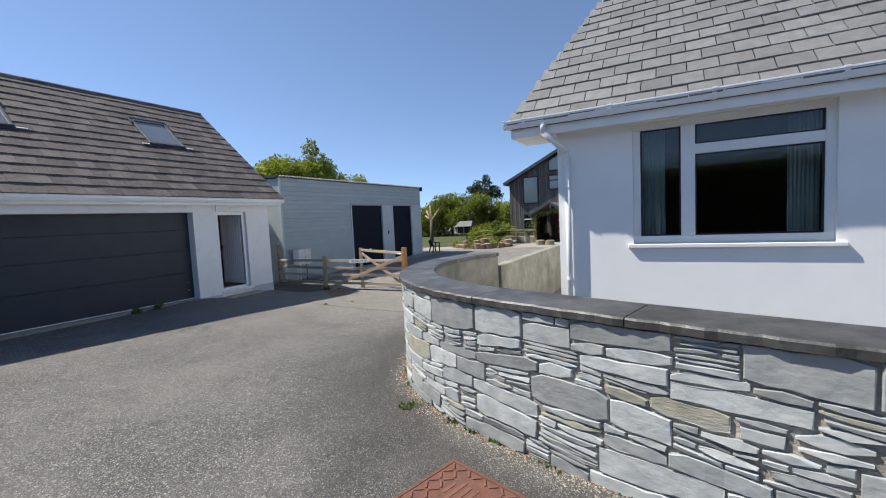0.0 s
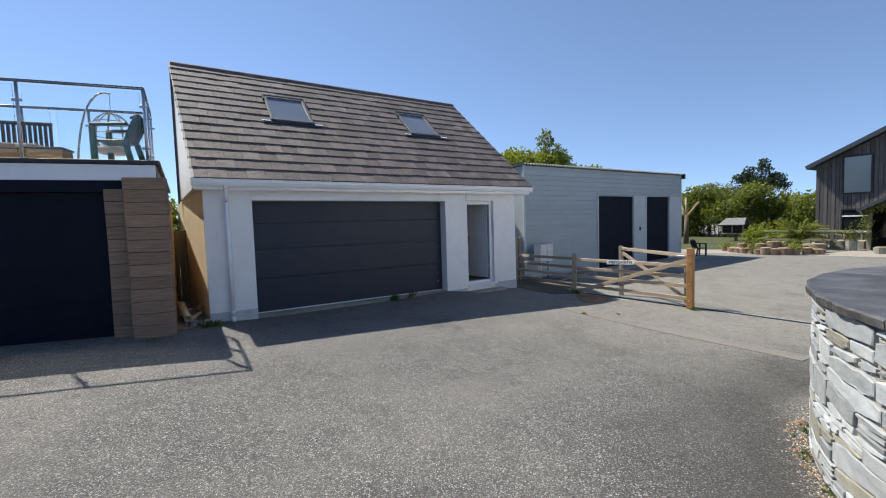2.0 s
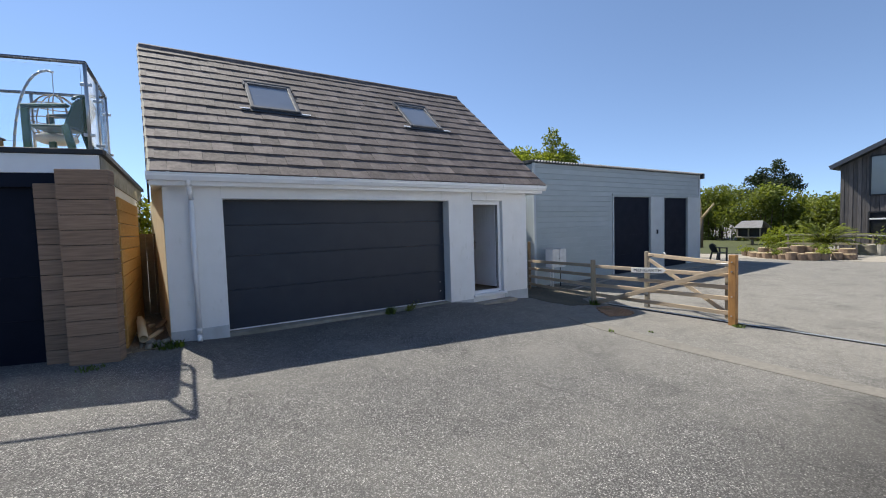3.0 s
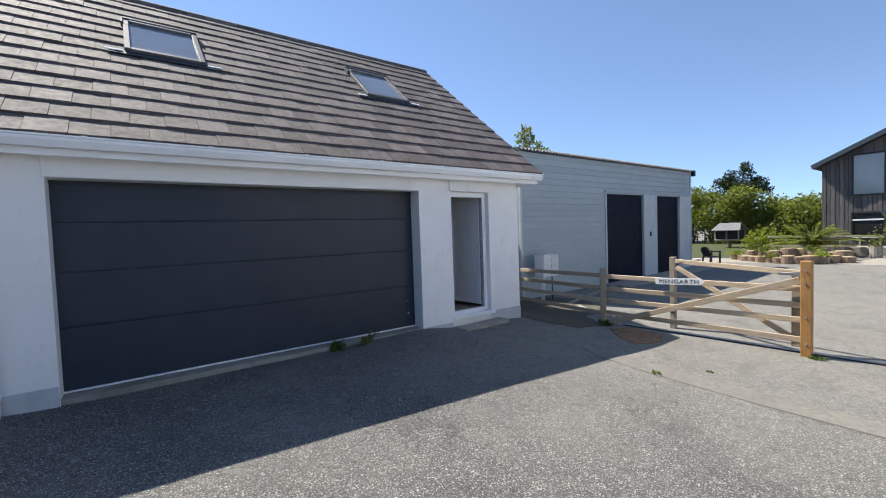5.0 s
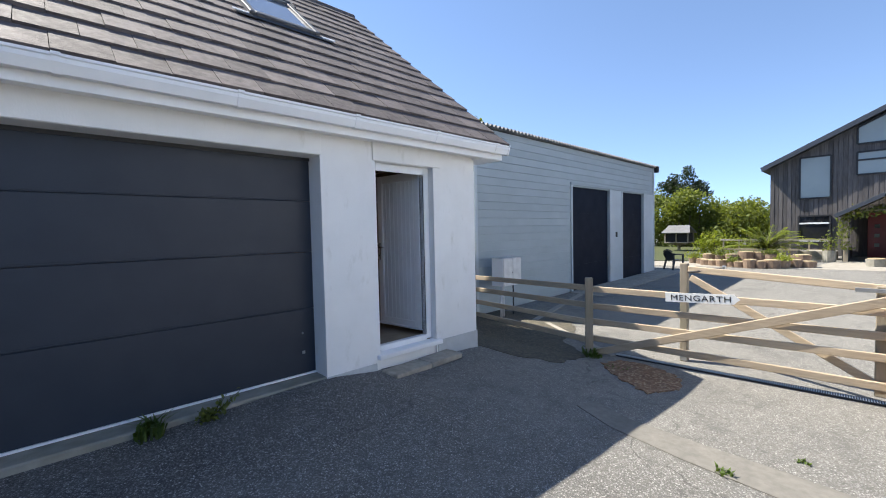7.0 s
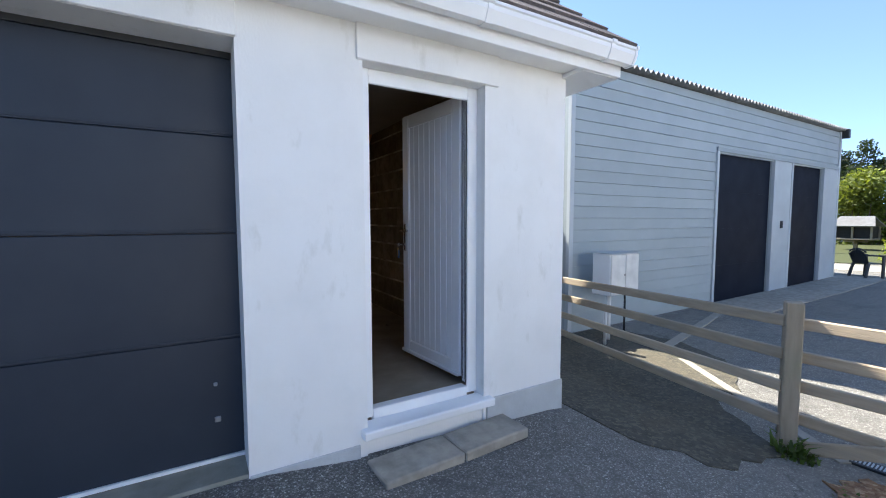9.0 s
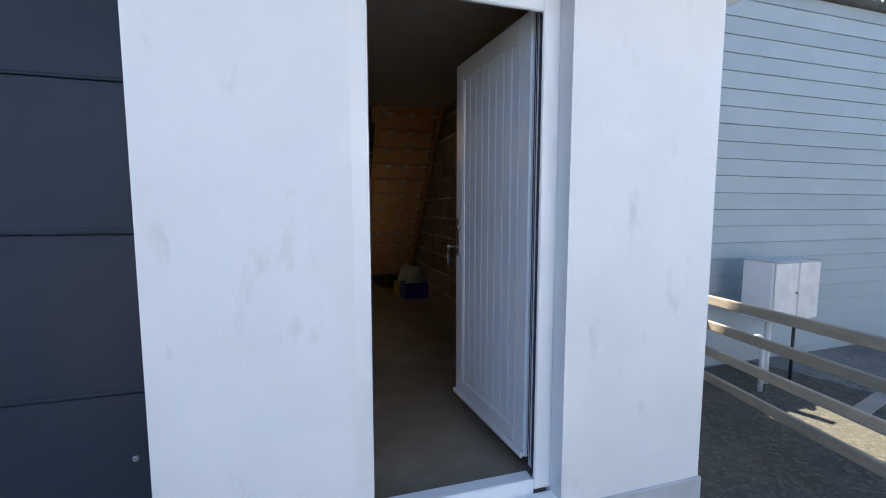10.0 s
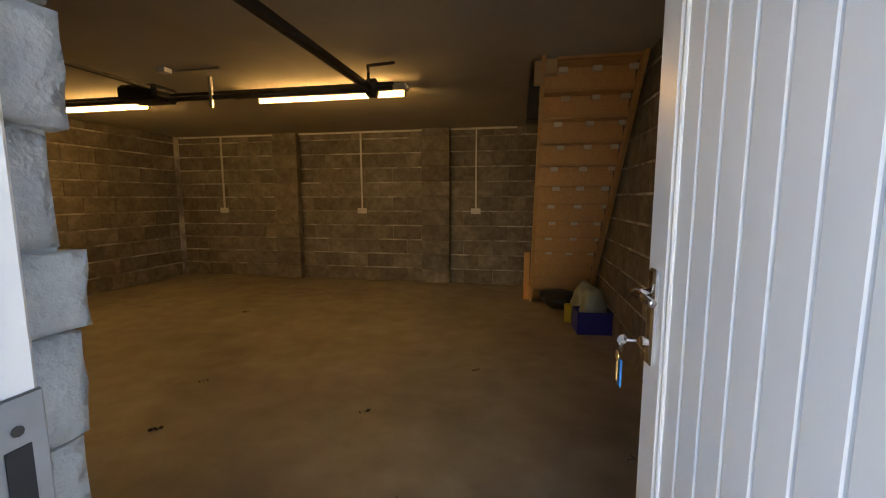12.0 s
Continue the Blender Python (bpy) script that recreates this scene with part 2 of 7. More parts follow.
M_CLAD = mat("shed_cladding", (0.375, 0.42, 0.43), (0.34, 0.385, 0.395), 2, 0.5, coarse=(0.30, 0.335, 0.34), cscale=0.8, camount=0.4, spread=0.03, rvar=0.08)
M_SLEEPER = mat("sleeper_board", (0.34, 0.225, 0.15), (0.22, 0.145, 0.098), 8, 0.85, bump=0.4, bscale=30, spread=0.15, stretch=(0.4, 0.4, 5))
M_BLACK = mat("black_trim", (0.02, 0.021, 0.024), rough=0.5)
M_HOUSEBOARD = mat("weathered_board", (0.125, 0.115, 0.112), (0.075, 0.07, 0.07), 6, 0.85, bump=0.4, bscale=30, spread=0.25, stretch=(4, 4, 0.4))
M_ROOFDARK = mat("dark_roof_sheet", (0.05, 0.055, 0.065), (0.035, 0.04, 0.045), 5, 0.55)
M_WINPANE = mat("blind_behind_glass", (0.30, 0.335, 0.325), (0.24, 0.27, 0.265), 0.6, 0.08, rvar=0.03, spec=0.8)
M_FLOOR = mat("garage_floor", (0.30, 0.262, 0.20), (0.23, 0.198, 0.15), 5, 0.5, bump=0.12, bscale=50, coarse=(0.12, 0.105, 0.085), cscale=1.1, camount=0.75)
M_CEIL = mat("plasterboard", (0.46, 0.43, 0.38), (0.41, 0.38, 0.335), 2.5, 0.9, coarse=(0.34, 0.31, 0.26), cscale=0.9)
M_BLOCK = mat("concrete_block", (0.185, 0.160, 0.125), (0.115, 0.098, 0.075), 16, 0.95, bump=0.6, bscale=70, spread=0.2, coarse=(0.42, 0.40, 0.36), cscale=5, camount=0.35)
M_BLOCK_REST = mat("concrete_block_joint", (0.30, 0.28, 0.245), (0.16, 0.148, 0.125), 9, 0.95, bump=0.5, bscale=60, coarse=(0.72, 0.70, 0.66), cscale=2.6, camount=0.95)
M_GLASS = glass_mat("glass", (0.96, 0.99, 0.98))
M_DARKGLASS = mat("dark_glass", (0.02, 0.022, 0.025), rough=0.06, rvar=0.02)
M_STEEL = mat("galvanised_steel", (0.55, 0.56, 0.57), (0.42, 0.43, 0.44), 20, 0.35, metal=0.9)
M_CHROME = mat("chrome", (0.75, 0.75, 0.76), rough=0.15, metal=1.0, rvar=0.05)

# ---- building helpers ----


def box(bm, x0, x1, y0, y1, z0, z1, m=None, bevel=0.0):
    v = [bm.verts.new(p) for p in ((x0, y0, z0), (x1, y0, z0), (x1, y1, z0), (x0, y1, z0), (x0, y0, z1), (x1, y0, z1), (x1, y1, z1), (x0, y1, z1))]
    fs = [bm.faces.new([v[i] for i in q]) for q in ((3, 2, 1, 0), (4, 5, 6, 7), (0, 1, 5, 4), (1, 2, 6, 5), (2, 3, 7, 6), (3, 0, 4, 7))]
    if bevel:
        es = {e for f in fs for e in f.edges}
        r = bmesh.ops.bevel(bm, geom=list(es), offset=bevel, segments=1, affect="EDGES", profile=0.5)
        v = list({w for f in r["faces"] for w in f.verts} | {w for w in v if w.is_valid})
    if m:
        bmesh.ops.transform(bm, matrix=m, verts=v)
    return v


def tube(bm, p, q, r, seg=12, r2=None, cap=True):
    p, q = Vector(p), Vector(q)
    d = q - p
    mt = Matrix.Translation((p + q) / 2) @ d.to_track_quat("Z", "Y").to_matrix().to_4x4()
    bmesh.ops.create_cone(bm, cap_ends=cap, segments=seg, radius1=r, radius2=r if r2 is None else r2, depth=d.length, matrix=mt)


def path_tube(bm, pts, r, seg=10):
    for a, b in zip(pts, pts[1:]):
        tube(bm, a, b, r, seg)
    for c in pts[1:-1]:
        bmesh.ops.create_icosphere(bm, subdivisions=1, radius=r * 1.02, matrix=Matrix.Translation(c))


def beam(bm, p, q, w, h, bevel=0.004, roll=0.0):
    """A squared timber from p to q; w across, h upwards."""
    p, q = Vector(p), Vector(q)
    d = q - p
    x = d.normalized()
    up = Vector((0, 0, 1)) if abs(x.z) < 0.95 else Vector((0, 1, 0))
    y = up.cross(x).normalized()
    z = x.cross(y)
    m = Matrix((x, y, z)).transposed().to_4x4()
    m.translation = p
    if roll:
        m = m @ Matrix.Rotation(radians(roll), 4, "X")
    box(bm, 0, d.length, -w / 2, w / 2, -h / 2, h / 2, m, bevel)


def mesh_of(bm, material, smooth=False):
    bmesh.ops.recalc_face_normals(bm, faces=bm.faces)
    me = bpy.data.meshes.new("mesh")
    bm.to_mesh(me)
    bm.free()
    me.materials.append(material)
    if smooth:
        for f in me.polygons:
            f.use_smooth = True
    return me


def part(name, bm, material, parent, label="", smooth=False):
    ob = new(name, mesh_of(bm, material, smooth) if isinstance(bm, bmesh.types.BMesh) else bm)
    ob.parent = parent
    return tagged(ob, label)


def thing(name, label, category, at=(0, 0, 0), turn=0.0, group="", kind=""):
    ob = new(name)
    ob.empty_display_size = 0.2
    ob.matrix_world = pose(*at, 0, 0, turn)
    return tagged(ob, label, category, group, kind)


def solo(name, bm, material, label, category, group="", kind="", smooth=False):
    return tagged(new(name, mesh_of(bm, material, smooth)), label, category, group, kind)


def B():
    return bmesh.new()


def boxes(*items, bevel=0.0):
    bm = B()
    for i in items:
        box(bm, *i, bevel=bevel)
    return bm


def lerp(x, xs, ys):
    return float(np.interp(x, xs, ys))


def ground_z(x, y):
    z = lerp(x, (-30, -6, 0, 3, 6, 9, 12, 18, 24, 60, 400), (0.5, 0.05, -0.08, -0.17, -0.28, -0.42, -0.40, -0.33, -0.22, -0.1, 0.0))
    wall = lerp(x, (-6, 0, 1.3, 2.2, 5.0, 6.4, 7.0, 8.6, 9.6, 400), (0.0, -0.09, -0.12, -0.18, -0.17, -0.12, -0.20, -0.27, -0.42, -0.42))
    k = max(0.0, min(1.0, (y - 8.4) / 1.6))
    if x < 9.6:
        z += (wall - z) * k
    return z + 0.10 * max(0.0, min(1.0, (0.5 - y) / 3))
# ---- ground ----


def build_ground():
    xs = sorted({*[-400, -200, -100, -60, -40, -25, -15, -10], *np.arange(-6, 26, 0.5).tolist(), *[28, 32, 36, 42, 50, 70, 100, 200, 400]})
    ys = sorted({*[-400, -200, -100, -60, -30, -15, -10], *np.arange(-6, 18, 0.4).tolist(), *[20, 24, 30, 40, 60, 100, 200, 400]})
    bm = B()
    grid = [[bm.verts.new((x, y, ground_z(x, y))) for x in xs] for y in ys]
    for j in range(len(ys) - 1):
        for i in range(len(xs) - 1):
            bm.faces.new((grid[j][i], grid[j][i + 1], grid[j + 1][i + 1], grid[j + 1][i]))
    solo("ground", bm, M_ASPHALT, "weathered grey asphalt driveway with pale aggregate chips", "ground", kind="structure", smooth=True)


build_ground()

# ---- double garage ----
GX0, GX1, GY, GB = 1.36, 8.635, 10.10, 16.35
garage = thing("garage", "white rendered garage with brown tiled pitched roof", "garage", (GX0, GY, 0))
garage.matrix_world = Matrix.Identity(4)
ROOF = pose(0, 9.80, 2.42, 39.8, 0, 0)
SLOPE = 4.83


def build_garage_shell():
    y1 = GY + 0.26
    for b in ((GX0, 2.15, GY, y1, -0.6, 2.30), (6.42, 7.057, GY, GY + 0.18, -0.6, 2.30), (6.42, 6.94, GY + 0.18, y1, -0.6, 2.30), (7.897, GX1, GY, y1, -0.6, 2.30),
              (2.15, 6.42, GY, y1, 2.06, 2.30), (7.057, 7.897, GY, y1, 2.07, 2.30), (7.057, 7.897, GY + 0.02, y1, -0.6, -0.06)):
        part("wall", boxes(b), M_RENDER, garage, "white painted render wall with faint grey stains")
    # left gable wall: cream painted, white gable above
    bm = B()
    box(bm, GX0 + 0.003, GX0 + 0.28, y1, GB + 0.25, -0.6, 2.28)
    part("wall", bm, M_CREAM, garage, "cream yellow rendered side wall")
    part("side_coat", boxes((GX0 - 0.004, GX0 + 0.003, GY + 0.004, GB + 0.25, -0.6, 2.28)), M_CREAM, garage, "cream yellow painted side")
    for x0, x1 in ((GX0 + 0.003, GX0 + 0.28), (GX1 - 0.28, GX1)):
        bm = B()
        a = [bm.verts.new((x, y, z)) for x in (x0, x1) for y, z in ((GY + 0.05, 2.28), (17.0, 2.28), (13.51, 5.35))]
        bm.faces.new(a[:3])
        bm.faces.new(a[3:])
        for i, j in ((0, 1), (1, 2), (2, 0)):
            bm.faces.new((a[i], a[j], a[j + 3], a[i + 3]))
        part("gable", bm, M_RENDER, garage, "white rendered gable")
    # the passage side splays outwards: cream coat below, white gable above
    bm = B()
    a = [bm.verts.new((x, y, z)) for z in (-0.6, 2.27) for x, y in ((GX0 - 0.006, GY + 0.004), (0.93, 14.6), (GX0 - 0.005, 14.6))]
    for q in ((0, 1, 2), (3, 4, 5), (0, 1, 4, 3), (1, 2, 5, 4), (2, 0, 3, 5)):
        bm.faces.new([a[i] for i in q])
    part("splayed_side", bm, M_CREAM, garage, "cream yellow painted side")
    bm = B()
    a = [bm.verts.new(p) for p in ((1.24, 9.93, 2.28), (1.02, 13.5, 2.28), (1.02, 13.5, 5.40), (1.30, 9.93, 2.28), (1.30, 13.5, 2.28), (1.30, 13.5, 5.40))]
    for q in ((0, 1, 2), (3, 4, 5), (0, 1, 4, 3), (1, 2, 5, 4), (2, 0, 3, 5)):
        bm.faces.new([a[i] for i in q])
    part("splayed_gable", bm, M_RENDER, garage, "white rendered gable side")
    part("cable_duct", boxes((0.965, 1.0, 13.46, 13.53, 2.2, 5.46)), M_BLACK, garage, "dark vertical duct on the gable")
    part("wall", boxes((GX1 - 0.28, GX1, y1, GB + 0.25, -0.6, 2.28)), M_RENDER, garage)
    part("wall", boxes((GX0 + 0.28, GX1 - 0.28, GB + 0.02, GB + 0.25, -0.6, 2.28)), M_RENDER, garage)
    # plinth
    for x0, x1, z in ((GX0 - 0.004, 2.146, 0.03), (6.424, 7.01, -0.12), (7.92, GX1 + 0.012, -0.05)):
        part("plinth", boxes((x0, x1, GY - 0.012, GY + 0.02, -0.6, z), bevel=0.004), M_PLINTH, garage, "grey painted plinth")
    # proud lintel panels
    part("lintel", boxes((2.13, 6.43, GY - 0.014, GY + 0.05, 2.062, 2.275), bevel=0.004), M_RENDER, garage)
    part("lintel", boxes((7.02, 8.0, GY - 0.02, GY + 0.05, 2.072, 2.275), bevel=0.004), M_RENDER, garage)
    # fascia and soffit
    part("fascia", boxes((1.22, 8.97, 9.88, 9.905, 2.235, 2.42), bevel=0.003), M_UPVC, garage, "white fascia board")
    part("soffit", boxes((1.20, 8.98, 9.905, GY + 0.02, 2.265, 2.285)), M_UPVC, garage)
    for x0, x1 in ((8.60, 8.97), (1.22, 1.40)):
        part("soffit_return", boxes((x0, x1, 9.905, 10.6, 2.232, 2.262)), M_UPVC, garage)


def gutter(parent, p, q, out, drop=0.11, wide=0.12, every=0.95, square=True):
    """A white plastic gutter from p to q with its open side up; out: the way it stands off the fascia."""
    p, q, out = Vector(p), Vector(q), Vector(out)
    d = (q - p)
    prof = [(0, 0), (0.0, -drop * 0.75), (wide * 0.25, -drop), (wide * 0.72, -drop), (wide * 0.95, -drop * 0.45), (wide * 0.95, -drop * 0.2),
            (wide * 1.05, -drop * 0.15), (wide * 1.05, 0), (wide * 0.9, 0), (wide * 0.84, -drop * 0.5), (wide * 0.65, -drop * 0.88), (wide * 0.28, -drop * 0.88), (wide * 0.1, 0)]

    def run(a, b, grow=0.0):
        bm = B()
        cx, cz = wide * 0.5, -drop * 0.5
        rings = []
        for c in (a, b):
            rings.append([bm.verts.new(c + out * (cx + (u - cx) * (1 + grow)) + Vector((0, 0, cz + (w - cz) * (1 + grow)))) for u, w in prof])
        n = len(prof)
        for i in range(n):
            bm.faces.new((rings[0][i], rings[0][(i + 1) % n], rings[1][(i + 1) % n], rings[1][i]))
        bm.faces.new(rings[0])
        bm.faces.new(rings[1])
        return bm

    part("gutter", run(p, q), M_UPVC, parent, "white plastic gutter with grey grime")
    n = max(2, int(d.length / every))
    u = d.normalized()
    for i in range(n):
        c = p + u * (0.25 + i * (d.length - 0.5) / (n - 1))
        part("gutter_bracket", run(c - u * 0.022, c + u * 0.022, 0.1), M_UPVC, parent)
    part("gutter_cap", run(p - u * 0.012, p + u * 0.01, 0.12), M_UPVC, parent)
    part("gutter_cap", run(q - u * 0.01, q + u * 0.012, 0.12), M_UPVC, parent)


def rect_mesh(w, h, t, material, lift=0.012, gap=0.002):
    """A roofing piece in its own slope frame: w wide, h long, t thick at its lower edge, thinner above."""
    bm = B()
    v = [bm.verts.new(p) for p in ((gap, 0, 0), (w - gap, 0, 0), (w - gap, h, -lift), (gap, h, -lift),
                                   (gap, 0.003, t), (w - gap, 0.003, t), (w - gap, h, t * 0.55 - lift), (gap, h, t * 0.55 - lift))]
    for q in ((3, 2, 1, 0), (4, 5, 6, 7), (0, 1, 5, 4), (1, 2, 6, 5), (2, 3, 7, 6), (3, 0, 4, 7)):
        bm.faces.new([v[i] for i in q])
    return mesh_of(bm, material)


def build_garage_roof():
    roof = part("roof", boxes((1.24, 8.98, 0.02, SLOPE, -0.07, -0.015)), M_UNDER, garage, "brown concrete tiled roof slope")
    roof.matrix_world = ROOF
    back_roof = part("roof", boxes((0.98, 8.98, 0.02, SLOPE, -0.07, 0.03)), M_TILE_REST, garage)
    back_roof.matrix_world = pose(9.96, 17.22, 2.42, 39.8, 0, 180)
    n = 20
    for i in range(n):
        bm = B()
        x0 = 0.98 + i * 8.0 / n
        a, b = x0 + 0.004, x0 + 8.0 / n - 0.004
        ring = [(-0.12, -0.075), (-0.09, 0.0), (-0.04, 0.035), (0.04, 0.035), (0.09, 0.0), (0.12, -0.075)]
        vs = [[bm.verts.new((x, 13.51 + u, 5.52 + w)) for u, w in ring] for x in (a, b)]
        for k in range(5):
            bm.faces.new((vs[0][k], vs[0][k + 1], vs[1][k + 1], vs[1][k]))
        bm.faces.new(vs[0])
        bm.faces.new(vs[1])
        part("ridge_tile", bm, M_TILE, garage)
    for x0, x1, lab in ((0.955, 0.99, "pale mortared verge"), (8.97, 9.0, "dark verge")):
        bm = B()
        for r in range(15):
            dx = 0.25 - 0.25 * r / 14 if x0 < 2 else 0.0
            box(bm, x0 + dx, x1 + dx, r * 0.325 - 0.005, r * 0.325 + 0.31, -0.03, 0.012)
        v = part("verge", bm, M_VERGE if x0 < 2 else M_TILE_REST, garage, lab)
        v.matrix_world = ROOF
    for x0 in (8.98,):
        v = part("bargeboard", boxes((x0, x0 + 0.022, 0.05, SLOPE - 0.02, -0.24, -0.055)), M_BLACK if x0 < 2 else M_UPVC, garage, "dark bargeboard" if x0 < 2 else "")
        v.matrix_world = ROOF
    return roof


def build_skylight(x0, x1, s0, s1):
    sl = thing("skylight", "grey aluminium framed roof window closed in the tiled roof", "roof window", group="garage skylights")
    sl.matrix_world = ROOF
    t = 0.055
    f = 0.07
    for n, b in (("frame_side", (x0, x0 + f, s0, s1, 0.0, 0.085)), ("frame_side", (x1 - f, x1, s0, s1, 0.0, 0.085)),
                 ("frame_top", (x0 + f, x1 - f, s1 - 0.09, s1, 0.0, 0.09)), ("frame_bottom", (x0 + f, x1 - f, s0, s0 + 0.08, 0.0, 0.08))):
        part(n, boxes(b, bevel=0.008), M_ALU, sl)
    part("pane", boxes((x0 + f, x1 - f, s0 + 0.08, s1 - 0.09, 0.045, 0.055)), M_SKYPANE, sl, "sky reflecting glass pane")
    part("flashing", boxes((x0 - 0.16, x1 + 0.16, s0 - 0.115, s0 - 0.002, 0.03, 0.046), bevel=0.004), M_BLACK, sl, "dark lead apron")
    for a, b in ((x0 - 0.20, x0 - 0.02), (x1 + 0.02, x1 + 0.20)):
        part("flashing_end", boxes((a, b, s0 - 0.055, s0 - 0.02, 0.047, 0.058)), M_UPVC, sl, "pale flashing end")
    part("hood", boxes((x0 - 0.02, x1 + 0.02, s1 - 0.02, s1 + 0.05, 0.03, 0.1), bevel=0.01), M_BLACK, sl)
    for a in (x0 - 0.025, x1 + 0.002):
        part("catch", boxes((a, a + 0.023, s1 - 0.2, s1 + 0.03, 0.03, 0.1)), M_ALU, sl)


M_VERGE = mat("verge_mortar", (0.60, 0.56, 0.46), (0.48, 0.45, 0.37), 12, 0.9, bump=0.4, bscale=40)
M_ALU = mat("aluminium_frame", (0.15, 0.15, 0.155), (0.11, 0.11, 0.115), 10, 0.6, metal=0.2, spec=0.25)
M_SKYPANE = mat("skylight_glass", (0.20, 0.22, 0.25), (0.16, 0.18, 0.21), 0.8, 0.05, rvar=0.02, spec=1.0)
build_garage_shell()
gutter(garage, (1.20, 9.88, 2.41), (8.98, 9.88, 2.41), (0, -1, 0))
garage_roof = build_garage_roof()
build_skylight(2.83, 3.77, 2.32, 3.52)
build_skylight(6.34, 7.24, 2.32, 3.52)


def build_downpipe(parent, pts, r, clips):
    bm = B()
    path_tube(bm, pts, r, 14)
    part("downpipe", bm, M_UPVC, parent, "white plastic downpipe", smooth=True)
    for c in clips:
        bm = B()
        tube(bm, (c[0], c[1], c[2] - 0.02), (c[0], c[1], c[2] + 0.02), r * 1.18, 14)
        part("pipe_clip", bm, M_UPVC, parent)


build_downpipe(garage, [(1.70, 9.82, 2.33), (1.70, 9.84, 2.22), (1.72, 10.03, 2.04), (1.725, 10.045, -0.06), (1.73, 9.965, -0.135)], 0.036,
               [(1.72, 10.045, 2.0), (1.723, 10.045, 1.0), (1.725, 10.045, 0.03)])


def build_garage_door():
    d = thing("garage_door", "closed anthracite sectional garage door with wide ribbed panels", "garage door", (2.15, 10.34, 0), kind="structure")
    d.name = "door_1"
    heights = [(-0.10, 0.55), (0.55, 1.12), (1.12, 1.63), (1.63, 2.10)]
    for z0, z1 in heights:
        bm = B()
        box(bm, 0.0, 4.27, 0.0, 0.04, z0 + 0.0015, z1 - 0.0015, bevel=0.003)
        part("panel", bm, M_ANTHRACITE, d)
        if z0 > 0.1:
            part("rib", boxes((0.0, 4.27, -0.004, 0.001, z0 + 0.010, z0 + 0.022), bevel=0.002), M_ANTHRACITE, d)
    part("seal", boxes((0.0, 4.27, -0.016, 0.035, -0.116, -0.099)), M_UPVC, d, "pale bottom seal strip")
    part("bolt", boxes((4.13, 4.16, -0.012, 0.0, 0.10, 0.13), bevel=0.004), M_STEEL, d)
    part("bolt", boxes((4.13, 4.15, -0.012, 0.0, 0.30, 0.32), bevel=0.004), M_STEEL, d)
    part("track_cover", boxes((0.0, 4.27, -0.02, -0.001, 2.03, 2.06)), M_BLACK, d)
    bm = B()
    box(bm, 2.13, 6.44, 10.11, 10.42, -0.5, -0.118, bevel=0.012)
    solo("threshold", bm, M_CONCRETE, "worn concrete threshold strip under the garage door", "threshold", kind="structure")


build_garage_door()

# ---- clad shed ----
SX0, SX1, SY = 10.6, 20.16, 11.85


